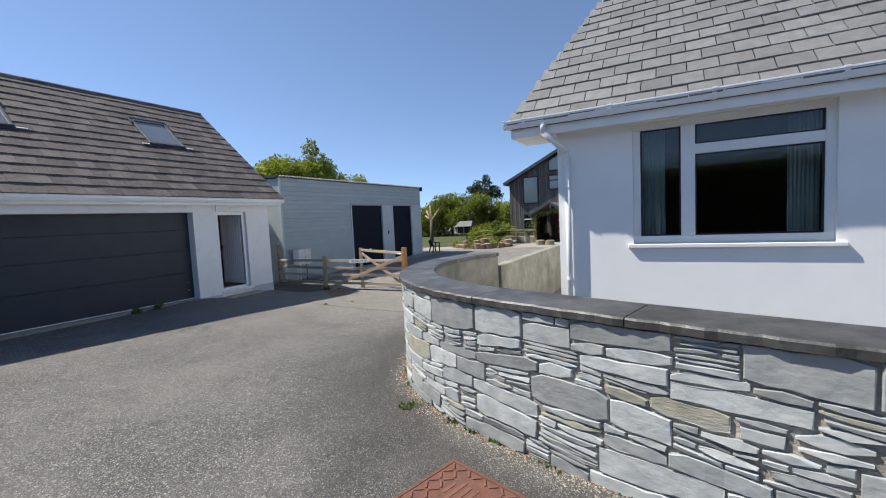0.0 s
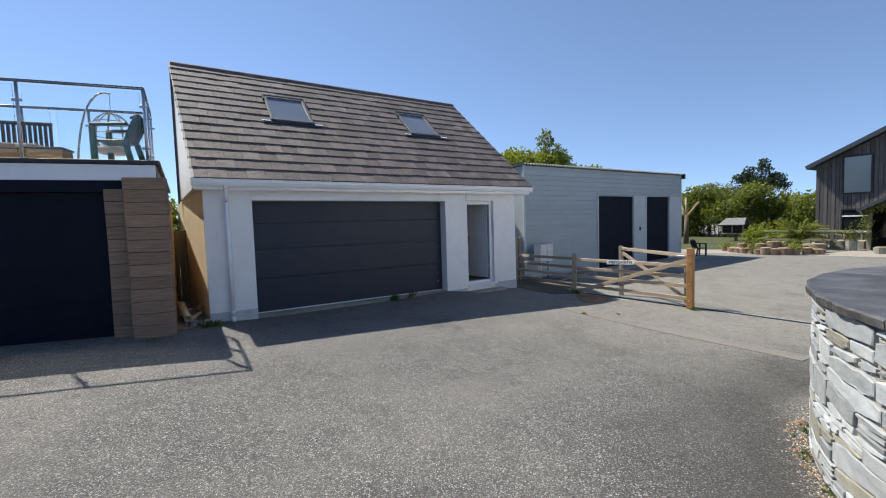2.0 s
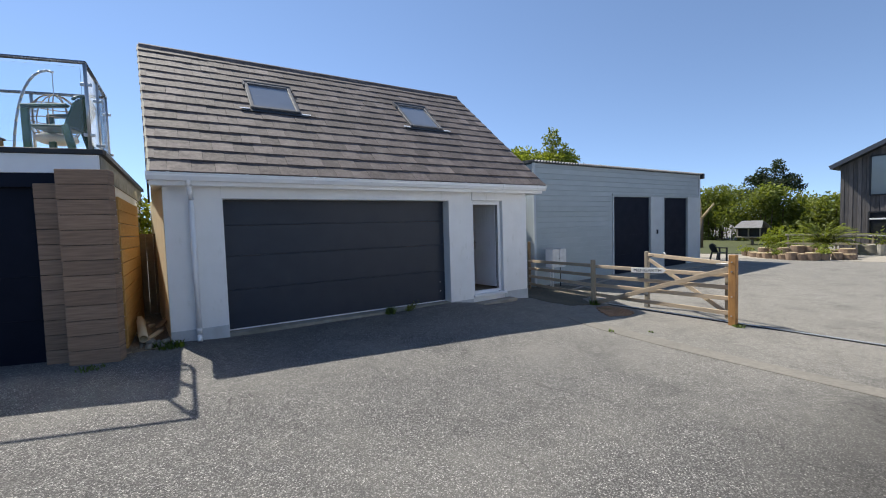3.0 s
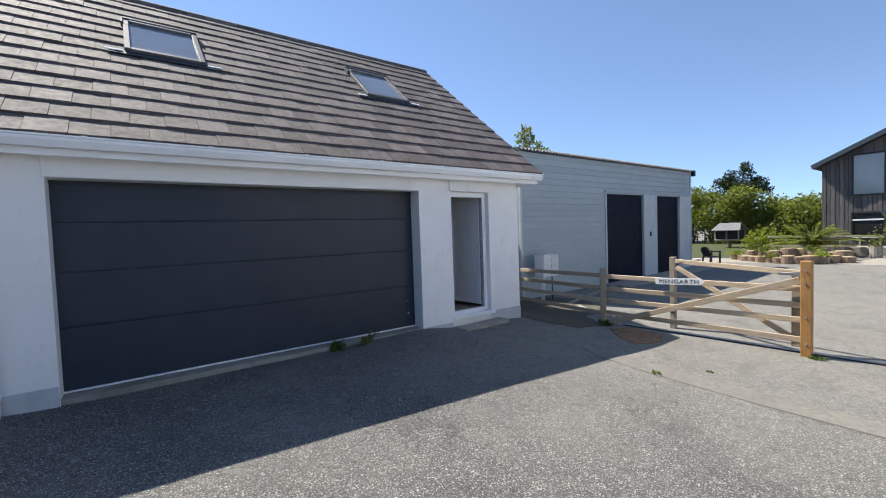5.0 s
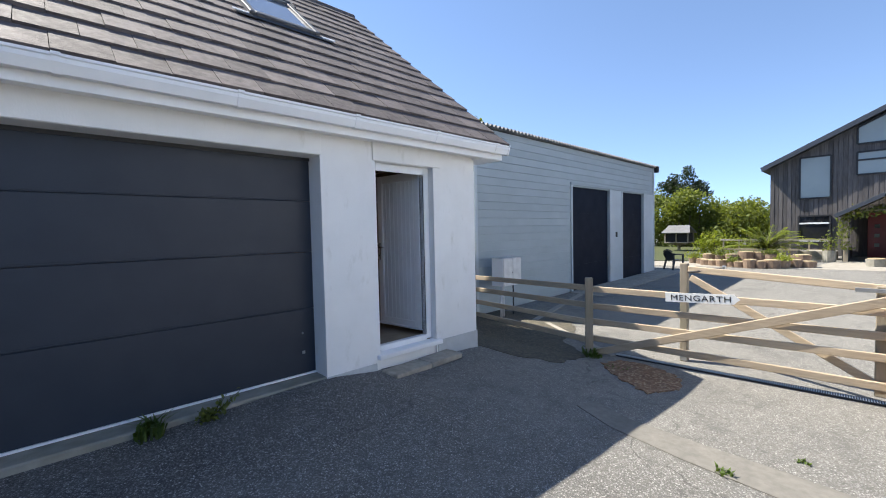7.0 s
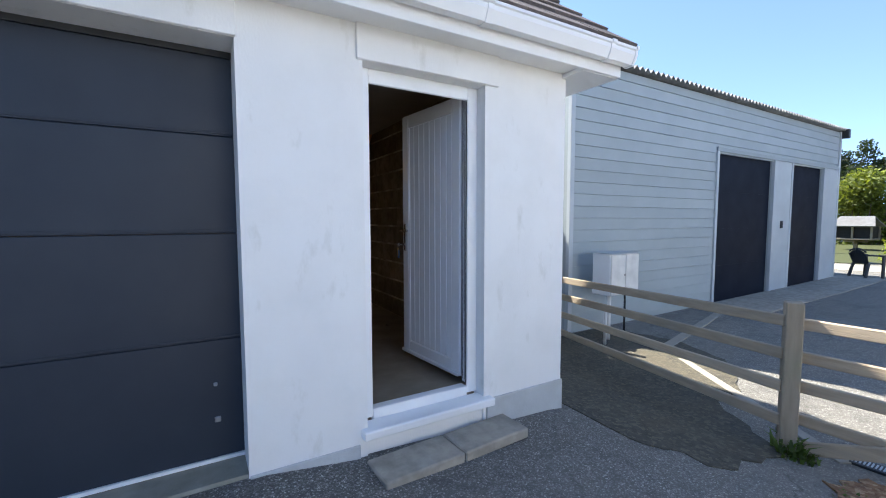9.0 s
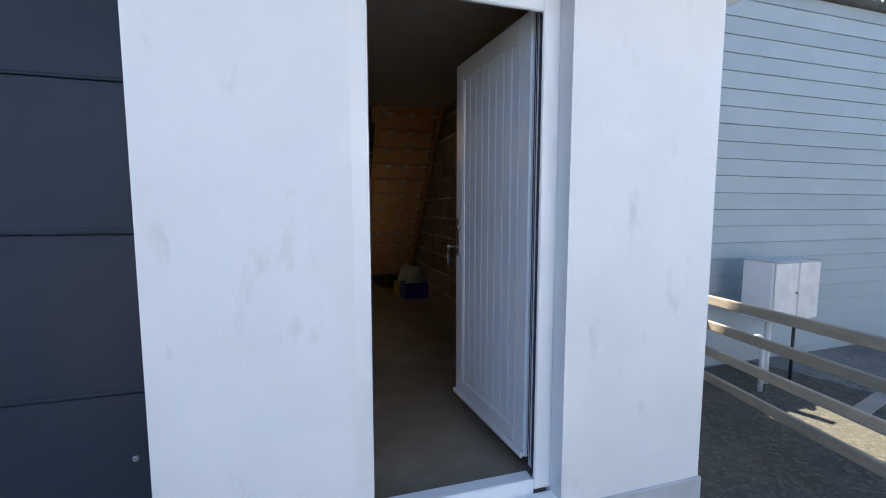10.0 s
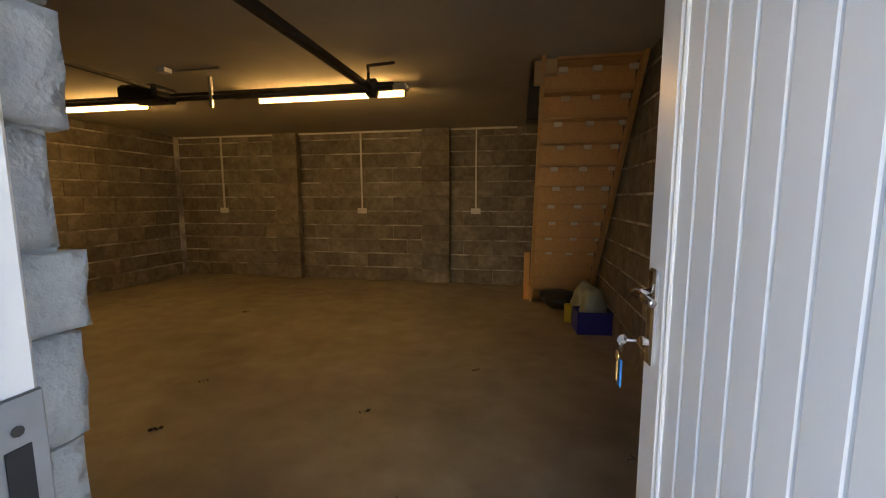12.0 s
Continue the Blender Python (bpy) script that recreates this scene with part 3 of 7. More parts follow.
def build_shed():
    s = thing("shed", "long pale blue-grey clad outbuilding with two dark doors", "outbuilding", (SX0, SY, 0))
    s.matrix_world = Matrix.Identity(4)
    part("wall", boxes((SX0 + 0.02, 14.40, SY + 0.03, SY + 0.2, -0.6, 3.34), (16.60, 17.50, SY + 0.03, SY + 0.2, -0.6, 2.42), (19.20, SX1 - 0.02, SY + 0.03, SY + 0.2, -0.6, 2.42),
                       (14.40, SX1 - 0.02, SY + 0.03, SY + 0.2, 2.42, 3.34), (SX0 + 0.02, SX0 + 0.2, SY + 0.2, 19.0, -0.6, 3.34), (SX1 - 0.2, SX1 - 0.02, SY + 0.2, 19.0, -0.6, 3.34),
                       (SX0 + 0.02, SX1 - 0.02, 19.0, 19.2, -0.6, 3.6)), M_CLAD, s)
    z = -0.30
    while z < 3.30:
        top = min(z + 0.168, 3.36)
        spans = [(SX0 + 0.06, 14.36)] if z < 2.42 - 0.1 else [(SX0 + 0.06, SX1 - 0.06)]
        for a, b in spans:
            bm = B()
            v = [bm.verts.new(p) for x in (a, b) for p in ((x, SY + 0.028, z), (x, SY - 0.003, z + 0.003), (x, SY + 0.009, top - 0.0015), (x, SY + 0.028, top - 0.0015))]
            for i in range(4):
                j = (i + 1) % 4
                bm.faces.new((v[i], v[j], v[j + 4], v[i + 4]))
            bm.faces.new(v[:4])
            bm.faces.new(v[4:])
            part("cladding_board", bm, M_CLAD, s)
        z += 0.168
    for a, b, z1 in ((SX0 - 0.02, SX0 + 0.06, 3.36), (14.33, 14.40, 2.45), (16.60, 16.68, 2.45), (17.42, 17.50, 2.45), (19.20, 19.27, 2.45), (SX1 - 0.07, SX1 + 0.02, 3.36)):
        part("corner_trim", boxes((a, b, SY - 0.03, SY + 0.03, -0.4, z1), bevel=0.004), M_TRIMPALE, s, "pale corner trim")
    for a, b in ((16.68, 17.42), (19.27, SX1 - 0.07)):
        part("pier_panel", boxes((a, b, SY - 0.02, SY + 0.029, -0.4, 2.42), bevel=0.004), M_TRIMPALE, s, "pale pier panel")
    part("door_head", boxes((14.33, SX1 - 0.07, SY - 0.032, SY + 0.028, 2.42, 2.50), bevel=0.004), M_CLAD, s)
    for a, b in ((14.40, 16.60), (17.50, 19.20)):
        dr = part("door", boxes((a, b, SY + 0.06, SY + 0.1, -0.4, 2.42)), M_NAVY, s, "dark navy steel door")
        for i in range(1, 4):
            part("door_rib", boxes((a + 0.02, b - 0.02, SY + 0.052, SY + 0.061, -0.4 + i * 0.7, -0.38 + i * 0.7)), M_NAVY, dr)
    part("lock_box", boxes((16.98, 17.06, SY - 0.05, SY - 0.02, 1.0, 1.16), bevel=0.006), M_BLACK, s)
    # corrugated roof
    bm = B()
    n = 150
    row = []
    for i in range(n + 1):
        x = SX0 - 0.08 + i * (SX1 - SX0 + 0.16) / n
        z = 3.395 + 0.032 * math.cos(i * math.pi)
        row.append((bm.verts.new((x, SY - 0.12, z)), bm.verts.new((x, 19.3, z + 0.3)), bm.verts.new((x, SY - 0.12, z + 0.012)), bm.verts.new((x, 19.3, z + 0.312))))
    for a, b in zip(row, row[1:]):
        bm.faces.new((a[0], b[0], b[1], a[1]))
        bm.faces.new((a[2], b[2], b[3], a[3]))
        bm.faces.new((a[0], b[0], b[2], a[2]))
    part("roof", bm, M_SHEET, s, "weathered corrugated sheet roof")
    part("gutter_end", boxes((SX1 - 0.02, SX1 + 0.1, SY - 0.16, SY - 0.02, 3.2, 3.42), bevel=0.01), M_BLACK, s)


M_SHEET = mat("corrugated_sheet", (0.30, 0.30, 0.29), (0.18, 0.18, 0.175), 9, 0.8, coarse=(0.10, 0.10, 0.095), cscale=2.0)
M_TRIMPALE = mat("pale_trim", (0.50, 0.54, 0.56), (0.46, 0.50, 0.52), 3, 0.5, coarse=(0.40, 0.42, 0.42), cscale=1.2)
build_shed()

# unseen plain wall between garage and shed, added to shade the yard ground
solo("wall_passage", boxes((GX1 + 0.003, SX0 - 0.025, 12.60, 12.72, -0.6, 1.90), bevel=0.006), M_RENDER, "plain unseen white wall added to shade the yard", "wall", kind="structure")

# ---- white bungalow ----
BX, BY = 5.75, 0.92
BROOF = pose(5.42, 1.46, 2.75, 0, -45, 0)
RAKE = 0.29  # how far the verge runs in along the eaves for each metre up the slope
BTOP = 5.64


def build_bungalow():
    b = thing("bungalow", "white rendered bungalow with slate roof and large window", "house")
    x1 = BX + 0.3
    w0, w1, z0, z1 = -1.80, 0.04, 1.18, 2.60
    for q in ((w1, BY, -0.4, 2.72), (-8.0, w0, -0.4, 2.72), (w0, w1, -0.4, z0), (w0, w1, z1, 2.72)):
        part("wall", boxes((BX, x1, *q)), M_RENDER_CLEAN, b, "smooth white rendered wall")
    part("wall", boxes((x1, 17.5, BY - 0.3, BY, -0.4, 2.72)), M_RENDER_CLEAN, b)
    for q in ((x1, 17.5, -8.0, -7.7, -0.4, 2.72), (17.2, 17.5, -7.7, -4.6, -0.4, 2.72), (17.2, 17.5, -2.4, BY - 0.3, -0.4, 2.72), (17.2, 17.5, -4.6, -2.4, -0.4, 1.0), (17.2, 17.5, -4.6, -2.4, 2.3, 2.72)):
        part("wall", boxes(q), M_RENDER_CLEAN, b)
    bm = B()
    a = [bm.verts.new((x, y, z)) for y in (BY - 0.3, BY - 0.02) for x, z in ((BX, 2.72), (13.0, 2.72), (9.38, 6.3))]
    for v in (a[2], a[5]):
        v.co.y -= RAKE * BTOP
    bm.faces.new(a[:3])
    bm.faces.new(a[3:])
    for i, j in ((0, 1), (1, 2), (2, 0)):
        bm.faces.new((a[i], a[j], a[j + 3], a[i + 3]))
    part("gable", bm, M_RENDER_CLEAN, b)
    part("fascia", boxes((5.49, 5.52, -8.0, 1.45, 2.58, 2.78), bevel=0.004), M_UPVC, b)
    part("soffit", boxes((5.52, BX + 0.02, -8.0, 1.45, 2.62, 2.64)), M_UPVC, b)
    part("soffit_return", boxes((5.50, 6.2, BY, 1.45, 2.585, 2.615)), M_UPVC, b)
    gutter(b, (5.49, 1.5, 2.79), (5.49, -8.0, 2.79), (-1, 0, 0), 0.10, 0.11, 0.9)
    build_downpipe(b, [(5.43, 1.02, 2.72), (5.43, 1.02, 2.60), (5.68, 0.80, 2.36), (5.70, 0.79, 2.30), (5.70, 0.79, 0.0)], 0.034, [(5.70, 0.79, 2.30), (5.70, 0.79, 1.9), (5.70, 0.79, 0.75)])
    # window
    w = part("window", boxes((BX + 0.06, BX + 0.13, w0, w1, z1 - 0.08, z1), bevel=0.004), M_UPVC, b, "white framed three light window")
    part("window_frame", boxes((BX + 0.06, BX + 0.13, w0, w1, z0, z0 + 0.09), bevel=0.004), M_UPVC, w)
    fr = [(w1 - 0.08, w1, z0 + 0.09, z1 - 0.08), (w0, w0 + 0.08, z0 + 0.09, z1 - 0.08), (-0.60, -0.46, z0 + 0.09, z1 - 0.08), (w0 + 0.08, -0.60, 2.19, 2.30)]
    for y0, y1, a0, a1 in fr:
        part("window_frame", boxes((BX + 0.055, BX + 0.135, y0, y1, a0, a1), bevel=0.005), M_UPVC, w)
    for y0, y1, a0, a1 in ((-0.46, w1 - 0.08, z0 + 0.09, z1 - 0.08), (w0 + 0.08, -0.60, z0 + 0.09, 2.19), (w0 + 0.08, -0.60, 2.30, z1 - 0.08)):
        p = part("pane", boxes((BX + 0.09, BX + 0.096, y0, y1, a0, a1)), M_GLASS, w)
        p.visible_shadow = False
        s = 0.018
        part("gasket", boxes((BX + 0.08, BX + 0.09, y0, y1, a0, a0 + s), (BX + 0.08, BX + 0.09, y0, y1, a1 - s, a1), (BX + 0.08, BX + 0.09, y0, y0 + s, a0 + s, a1 - s), (BX + 0.08, BX + 0.09, y1 - s, y1, a0 + s, a1 - s)), M_BLACK, w)
    part("window_sill", boxes((BX - 0.045, BX + 0.06, w0 - 0.08, w1 + 0.06, z0 - 0.045, z0), bevel=0.006), M_UPVC, w)
    bm = B()
    a = [bm.verts.new((u, v, z)) for z in (-0.09, -0.012) for u, v in ((0, 0), (BTOP, -RAKE * BTOP), (BTOP, -9.6), (0, -9.6))]
    for q in ((0, 1, 2, 3), (4, 5, 6, 7), (0, 1, 5, 4), (1, 2, 6, 5), (2, 3, 7, 6), (3, 0, 4, 7)):
        bm.faces.new([a[i] for i in q])
    roof = part("roof", bm, M_UNDER, b, "grey slate roof slope")
    roof.matrix_world = BROOF
    bm = B()
    a = [bm.verts.new((u, v, z)) for z in (-0.09, 0.02) for u, v in ((0, 9.6), (BTOP, 9.6), (BTOP, RAKE * BTOP), (0, 0))]
    for q in ((0, 1, 2, 3), (4, 5, 6, 7), (0, 1, 5, 4), (1, 2, 6, 5), (2, 3, 7, 6), (3, 0, 4, 7)):
        bm.faces.new([a[i] for i in q])
    br = part("roof", bm, M_SLATE_REST, b)
    br.matrix_world = pose(5.42 + 2 * BTOP * math.cos(radians(45)), 1.46, 2.75, 0, -45, 180)
    bm = B()
    beam(bm, (0.02, -0.01, -0.10), (BTOP, -RAKE * BTOP - 0.01, -0.10), 0.03, 0.19)
    v = part("bargeboard", bm, M_UPVC, b)
    v.matrix_world = BROOF
    # room behind the window; its added lining is coloured dark to look dim
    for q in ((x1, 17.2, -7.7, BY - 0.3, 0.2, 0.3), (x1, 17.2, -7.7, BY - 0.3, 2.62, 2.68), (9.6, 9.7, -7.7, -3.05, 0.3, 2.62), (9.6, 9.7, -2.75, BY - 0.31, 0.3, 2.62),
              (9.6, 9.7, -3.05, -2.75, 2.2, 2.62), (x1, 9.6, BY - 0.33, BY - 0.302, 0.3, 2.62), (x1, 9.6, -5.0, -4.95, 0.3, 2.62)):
        part("room_lining", boxes(q), M_ROOM, b, "brown room lining coloured dark to dim the room")
    return b, roof


M_ROOM = mat("dark_room_lining", (0.11, 0.075, 0.055), (0.09, 0.062, 0.045), 3, 0.9)
bungalow, bungalow_roof = build_bungalow()


def build_curtain(y0, y1, label):
    bm = B()
    n = 26
    top, low = [], []
    for i in range(n + 1):
        y = y0 + (y1 - y0) * i / n
        x = BX + 0.40 + 0.03 * math.sin(i * 1.9) + 0.012 * math.sin(i * 0.7)
        top.append(bm.verts.new((x, y, 2.56)))
        low.append(bm.verts.new((x + 0.01 * math.sin(i * 3.1), y, 0.42)))
    for i in range(n):
        bm.faces.new((top[i], top[i + 1], low[i + 1], low[i]))
    ob = solo("curtain", bm, M_CURTAIN, label, "curtain", group="window curtains", smooth=True)
    ob.modifiers.new("cloth", "SOLIDIFY").thickness = 0.004


M_CURTAIN = mat("pale_green_curtain", (0.40, 0.47, 0.44), (0.34, 0.41, 0.38), 5, 0.95)
build_curtain(-0.30, 0.0, "pale green hanging curtain drawn to the side")
build_curtain(-1.76, -1.48, "pale green hanging curtain drawn to the side")

# ---- curved garden wall ----
CTRL = [(2.20, -3.2), (2.50, -1.5), (2.81, -0.27), (3.05, 0.50), (3.32, 1.27), (3.66, 1.86), (4.10, 2.33), (4.70, 2.70), (5.45, 2.92), (6.30, 2.90), (7.12, 2.62)]


def spline(pts, step=0.05):
    """Evenly spaced points with left normals along a Catmull-Rom curve."""
    pts = [Vector((*p, 0)) for p in pts]
    raw = []
    ext = [pts[0] * 2 - pts[1], *pts, pts[-1] * 2 - pts[-2]]
    for a, b, c, d in zip(ext, ext[1:], ext[2:], ext[3:]):
        for k in range(40):
            t = k / 40
            raw.append(0.5 * (2 * b + (c - a) * t + (2 * a - 5 * b + 4 * c - d) * t * t + (3 * b - a - 3 * c + d) * t ** 3))
    raw.append(pts[-1])
    out, acc = [raw[0]], 0.0
    for p, q in zip(raw, raw[1:]):
        acc += (q - p).length
        if acc >= step:
            out.append(q)
            acc = 0.0
    res = []
    for i, p in enumerate(out):
        d = (out[min(i + 1, len(out) - 1)] - out[max(i - 1, 0)]).normalized()
        n = Vector((-d.y, d.x, 0))
        res.append((p - n * 0.03, n))
    return res


WALL = spline(CTRL)
WTOP = 0.97


def wall_at(s, off, z):
    """A point s metres along the wall's outer face, off metres out of it."""
    f = max(0.0, min(len(WALL) - 1.001, s / 0.0507))
    i = int(f)
    p = WALL[i][0].lerp(WALL[i + 1][0], f - i)
    n = WALL[i][1].lerp(WALL[i + 1][1], f - i)
    return p + n * off + Vector((0, 0, z))


def build_garden_wall():
    w = thing("garden_wall", "curved retaining wall of grey slate stones with flat coping", "wall")
    bm = B()
    rings = []
    for p, n in WALL:
        rings.append([bm.verts.new(p + n * o + Vector((0, 0, z))) for o, z in ((-0.012, -0.8), (-0.012, WTOP - 0.06), (-0.34, WTOP - 0.06), (-0.34, -0.8))])
    for a, b in zip(rings, rings[1:]):
        for i in range(4):
            j = (i + 1) % 4
            bm.faces.new((a[i], a[j], b[j], b[i]))
    bm.faces.new(rings[0])
    bm.faces.new(rings[-1])
    core = part("core", bm, M_MORTAR, w, "pale mortar bed")
    bm = B()
    rings = []
    for p, n in WALL:
        rings.append([bm.verts.new(p + n * o + Vector((0, 0, z))) for o, z in ((-0.341, -0.8), (-0.341, WTOP - 0.06), (-0.36, WTOP - 0.06), (-0.36, -0.8))])
    for a, b in zip(rings, rings[1:]):
        for i in range(4):
            j = (i + 1) % 4
            bm.faces.new((a[i], a[j], b[j], b[i]))
    bm.faces.new(rings[0])
    bm.faces.new(rings[-1])
    part("inner_face", bm, M_CONCRETE, w, "damp stained concrete inner face")
    # coping flags
    n = len(WALL)
    rng = random.Random(5)
    i = 0
    while i < n - 1:
        k = min(n - 1, i + rng.randint(15, 24))
        bm = B()
        rings = []
        for j in range(i, k + 1):
            p, nn = WALL[j]
            t = 0.004 if j == i else (-0.004 if j == k else 0)
            d = (WALL[min(j + 1, n - 1)][0] - WALL[max(j - 1, 0)][0]).normalized() * t
            wv = 0.006 * math.sin(j * 0.9) + 0.005 * math.sin(j * 2.3)
            rings.append([bm.verts.new(p + d + nn * o + Vector((0, 0, z))) for o, z in
                          ((0.035 + wv, WTOP - 0.055), (0.04 + wv, WTOP - 0.012), (0.028 + wv, WTOP), (-0.385, WTOP + 0.004), (-0.395, WTOP - 0.01), (-0.39, WTOP - 0.055))])
        for a, b in zip(rings, rings[1:]):
            for q in range(6):
                r = (q + 1) % 6
                bm.faces.new((a[q], a[r], b[r], b[q]))
        bm.faces.new(rings[0])
        bm.faces.new(rings[-1])
        part("coping_stone", bm, M_COPING, w)
        i = k
    return w, core


garden_wall, wall_core = build_garden_wall()
solo("low_wall", boxes((7.02, 14.5, 2.22, 2.40, -0.8, 0.74), bevel=0.01), M_CONCRETE, "weathered concrete low wall with green stains", "wall", kind="structure")

# ---- raised deck over a lower garage ----
DECK = pose(0.62, 9.62, 0, 0, 0, -12)


def build_deck():
    d = thing("deck_garage", "flat roofed white garage with dark door under a glazed deck", "garage")
    d.matrix_world = DECK
    part("fascia", boxes((-7.0, 0.10, 0.0, 0.03, 2.335, 2.575), bevel=0.004), M_UPVC, d, "white fascia")
    part("edge_trim", boxes((-7.0, 0.16, -0.03, 0.05, 2.578, 2.645), bevel=0.006), M_BLACK, d)
    def prism(pts, z0, z1):
        bm = B()
        lo = [bm.verts.new((*p, z0)) for p in pts]
        hi = [bm.verts.new((*p, z1)) for p in pts]
        bm.faces.new(lo)
        bm.faces.new(hi)
        for i in range(len(pts)):
            j = (i + 1) % len(pts)
            bm.faces.new((lo[i], lo[j], hi[j], hi[i]))
        return bm

    def side(k, e):
        return (e - 0.208 * k, 0.06 + 0.978 * k)

    part("roof_slab", prism([(-7.0, 0.06), side(0, 0.10), side(5.5, 0.10), (-7.0, 5.4)], 2.30, 2.60), M_CONCRETE, d)
    part("edge_trim", prism([side(0, 0.10), side(0, 0.16), side(5.5, 0.16), side(5.5, 0.10)], 2.578, 2.645), M_BLACK, d)
    part("wall", prism([side(0.2, -0.12), side(0.2, 0.08), side(5.5, 0.08), side(5.5, -0.12)], -0.4, 2.30), M_RENDER, d)
    part("wall", boxes((-7.0, -1.7, 5.2, 5.35, -0.4, 2.30)), M_RENDER, d)
    door = part("door", boxes((-6.8, -0.58, 0.10, 0.15, -0.3, 2.16)), M_NAVY, d, "dark navy garage door")
    for i in range(1, 4):
        part("door_rib", boxes((-6.8, -0.58, 0.092, 0.101, -0.1 + i * 0.56, -0.088 + i * 0.56)), M_NAVY, door)
    part("head_trim", boxes((-6.9, -0.30, 0.004, 0.12, 2.16, 2.333)), M_NAVY, d)
    # sleeper boards
    for x0, x1, y0, y1, top, n in ((-0.27, 0.27, -0.24, -0.03, 2.36, 14), (-0.57, -0.28, -0.06, 0.20, 2.20, 13)):
        pil = part("pillar", boxes((x0 + 0.02, x1 - 0.02, y0 + 0.02, y1 - 0.02, -0.4, top - 0.02)), M_UNDER, d, "pillar of stacked weathered timber boards")
        h = (top + 0.3) / n
        for i in range(n):
            j = 0.006 * math.sin(i * 5.7 + x0)
            part("board", boxes((x0 + j, x1 + j, y0 - j, y1, -0.3 + i * h + 0.003, -0.3 + (i + 1) * h - 0.003), bevel=0.006), M_SLEEPER, pil)
    return d


deck_garage = build_deck()

# ---- timber house ----
HX = 29.7


def build_house():
    h = thing("timber_house", "dark weathered timber clad house with gabled front", "house")
    y0, y1, zr, ze, yr = 1.43, 9.87, 6.07, 3.92, 5.65
    bm = B()
    a = [bm.verts.new((x, y, z)) for x in (HX + 0.03, HX + 9) for y, z in ((y0, -0.6), (y1, -0.6), (y1, ze), (yr, zr), (y0, ze))]
    bm.faces.new(a[:5])
    bm.faces.new(a[5:])
    for i in range(5):
        j = (i + 1) % 5
        bm.faces.new((a[i], a[j], a[j + 5], a[i + 5]))
    wall = part("wall", bm, M_HOUSEBOARD, h, "vertical dark grey weathered boards")
    # vertical boards
    n = 54
    for i in range(n):
        ya = y0 + (y1 - y0) * i / n
        yb = y0 + (y1 - y0) * (i + 1) / n - 0.012
        top = [ze + (zr - ze) * (1 - abs(y - yr) / (y1 - yr)) for y in (ya, yb)]
        bm = B()
        v = [bm.verts.new((x, y, z)) for x in (HX - (0.012 if i % 2 else 0.0), HX + 0.029) for y, z in ((ya, -0.6), (yb, -0.6), (yb, top[1]), (ya, top[0]))]
        bm.faces.new(v[:4])
        bm.faces.new(v[4:])
        for p in range(4):
            q = (p + 1) % 4
            bm.faces.new((v[p], v[q], v[q + 4], v[p + 4]))
        part("board", bm, M_HOUSEBOARD, wall)
    # roof slopes with overhang
    for sgn in (1, -1):
        run = y1 - yr + 0.28
        bm = B()
        ye = yr + sgn * run
        zl = zr - (zr - ze) / (y1 - yr) * run
        v = [bm.verts.new((x, y, z + o)) for o in (0.03, 0.2) for x, y, z in ((HX - 0.5, yr, zr), (HX + 9.5, yr, zr), (HX + 9.5, ye, zl), (HX - 0.5, ye, zl))]
        for q in ((3, 2, 1, 0), (4, 5, 6, 7), (0, 1, 5, 4), (1, 2, 6, 5), (2, 3, 7, 6), (3, 0, 4, 7)):
            bm.faces.new([v[i] for i in q])
        part("roof", bm, M_ROOFDARK, h, "dark slate roof")
        bm = B()
        beam(bm, (HX - 0.52, yr, zr + 0.1), (HX - 0.52, ye, zl + 0.1), 0.03, 0.2)
        part("bargeboard", bm, M_BARGE, h)

    def window(poly, rails=(), glass=None):
        cy = sum(p[0] for p in poly) / len(poly)
        cz = sum(p[1] for p in poly) / len(poly)
        bm = B()
        f = [bm.verts.new((HX - 0.035, *p)) for p in poly]
        g = [bm.verts.new((HX - 0.018, *p)) for p in poly]
        bm.faces.new(f)
        bm.faces.new(g)
        for i in range(len(f)):
            j = (i + 1) % len(f)
            bm.faces.new((f[i], f[j], g[j], g[i]))
        w = part("window", bm, glass or M_WINPANE, h, "dark window" if glass else "pale window")
        bm = B()
        for p, q in zip(poly, poly[1:] + poly[:1]):
            beam(bm, (HX - 0.04, *p), (HX - 0.04, *q), 0.07, 0.07)
        part("frame", bm, M_BLACK, w)
        for p, q in rails:
            bm = B()
            beam(bm, (HX - 0.045, *p), (HX - 0.045, *q), 0.06, 0.07)
            part("glazing_bar", bm, M_UPVC if glass else M_BLACK, w)

    window([(8.79, 2.42), (7.74, 2.42), (7.74, 4.28), (8.79, 4.28)])
    window([(8.81, 0.42), (7.74, 0.42), (7.74, 1.62), (8.81, 1.62)], [((8.81, 1.28), (7.74, 1.28)), ((8.81, 0.49), (7.74, 0.49))], M_DARKGLASS)
    window([(6.93, 3.32), (4.4, 3.32), (4.4, 4.27), (6.93, 4.27)], [((6.93, 3.93), (4.4, 3.93))])
    window([(6.93, 4.62), (5.93, 4.62), (5.93, 5.83), (6.93, 5.32)])
    window([(5.37, 4.62), (4.4, 4.62), (4.4, 5.32), (5.37, 5.83)])
    return h


M_BARGE = mat("blue_grey_barge", (0.04, 0.05, 0.07), (0.03, 0.04, 0.055), 4, 0.6)
timber_house = build_house()

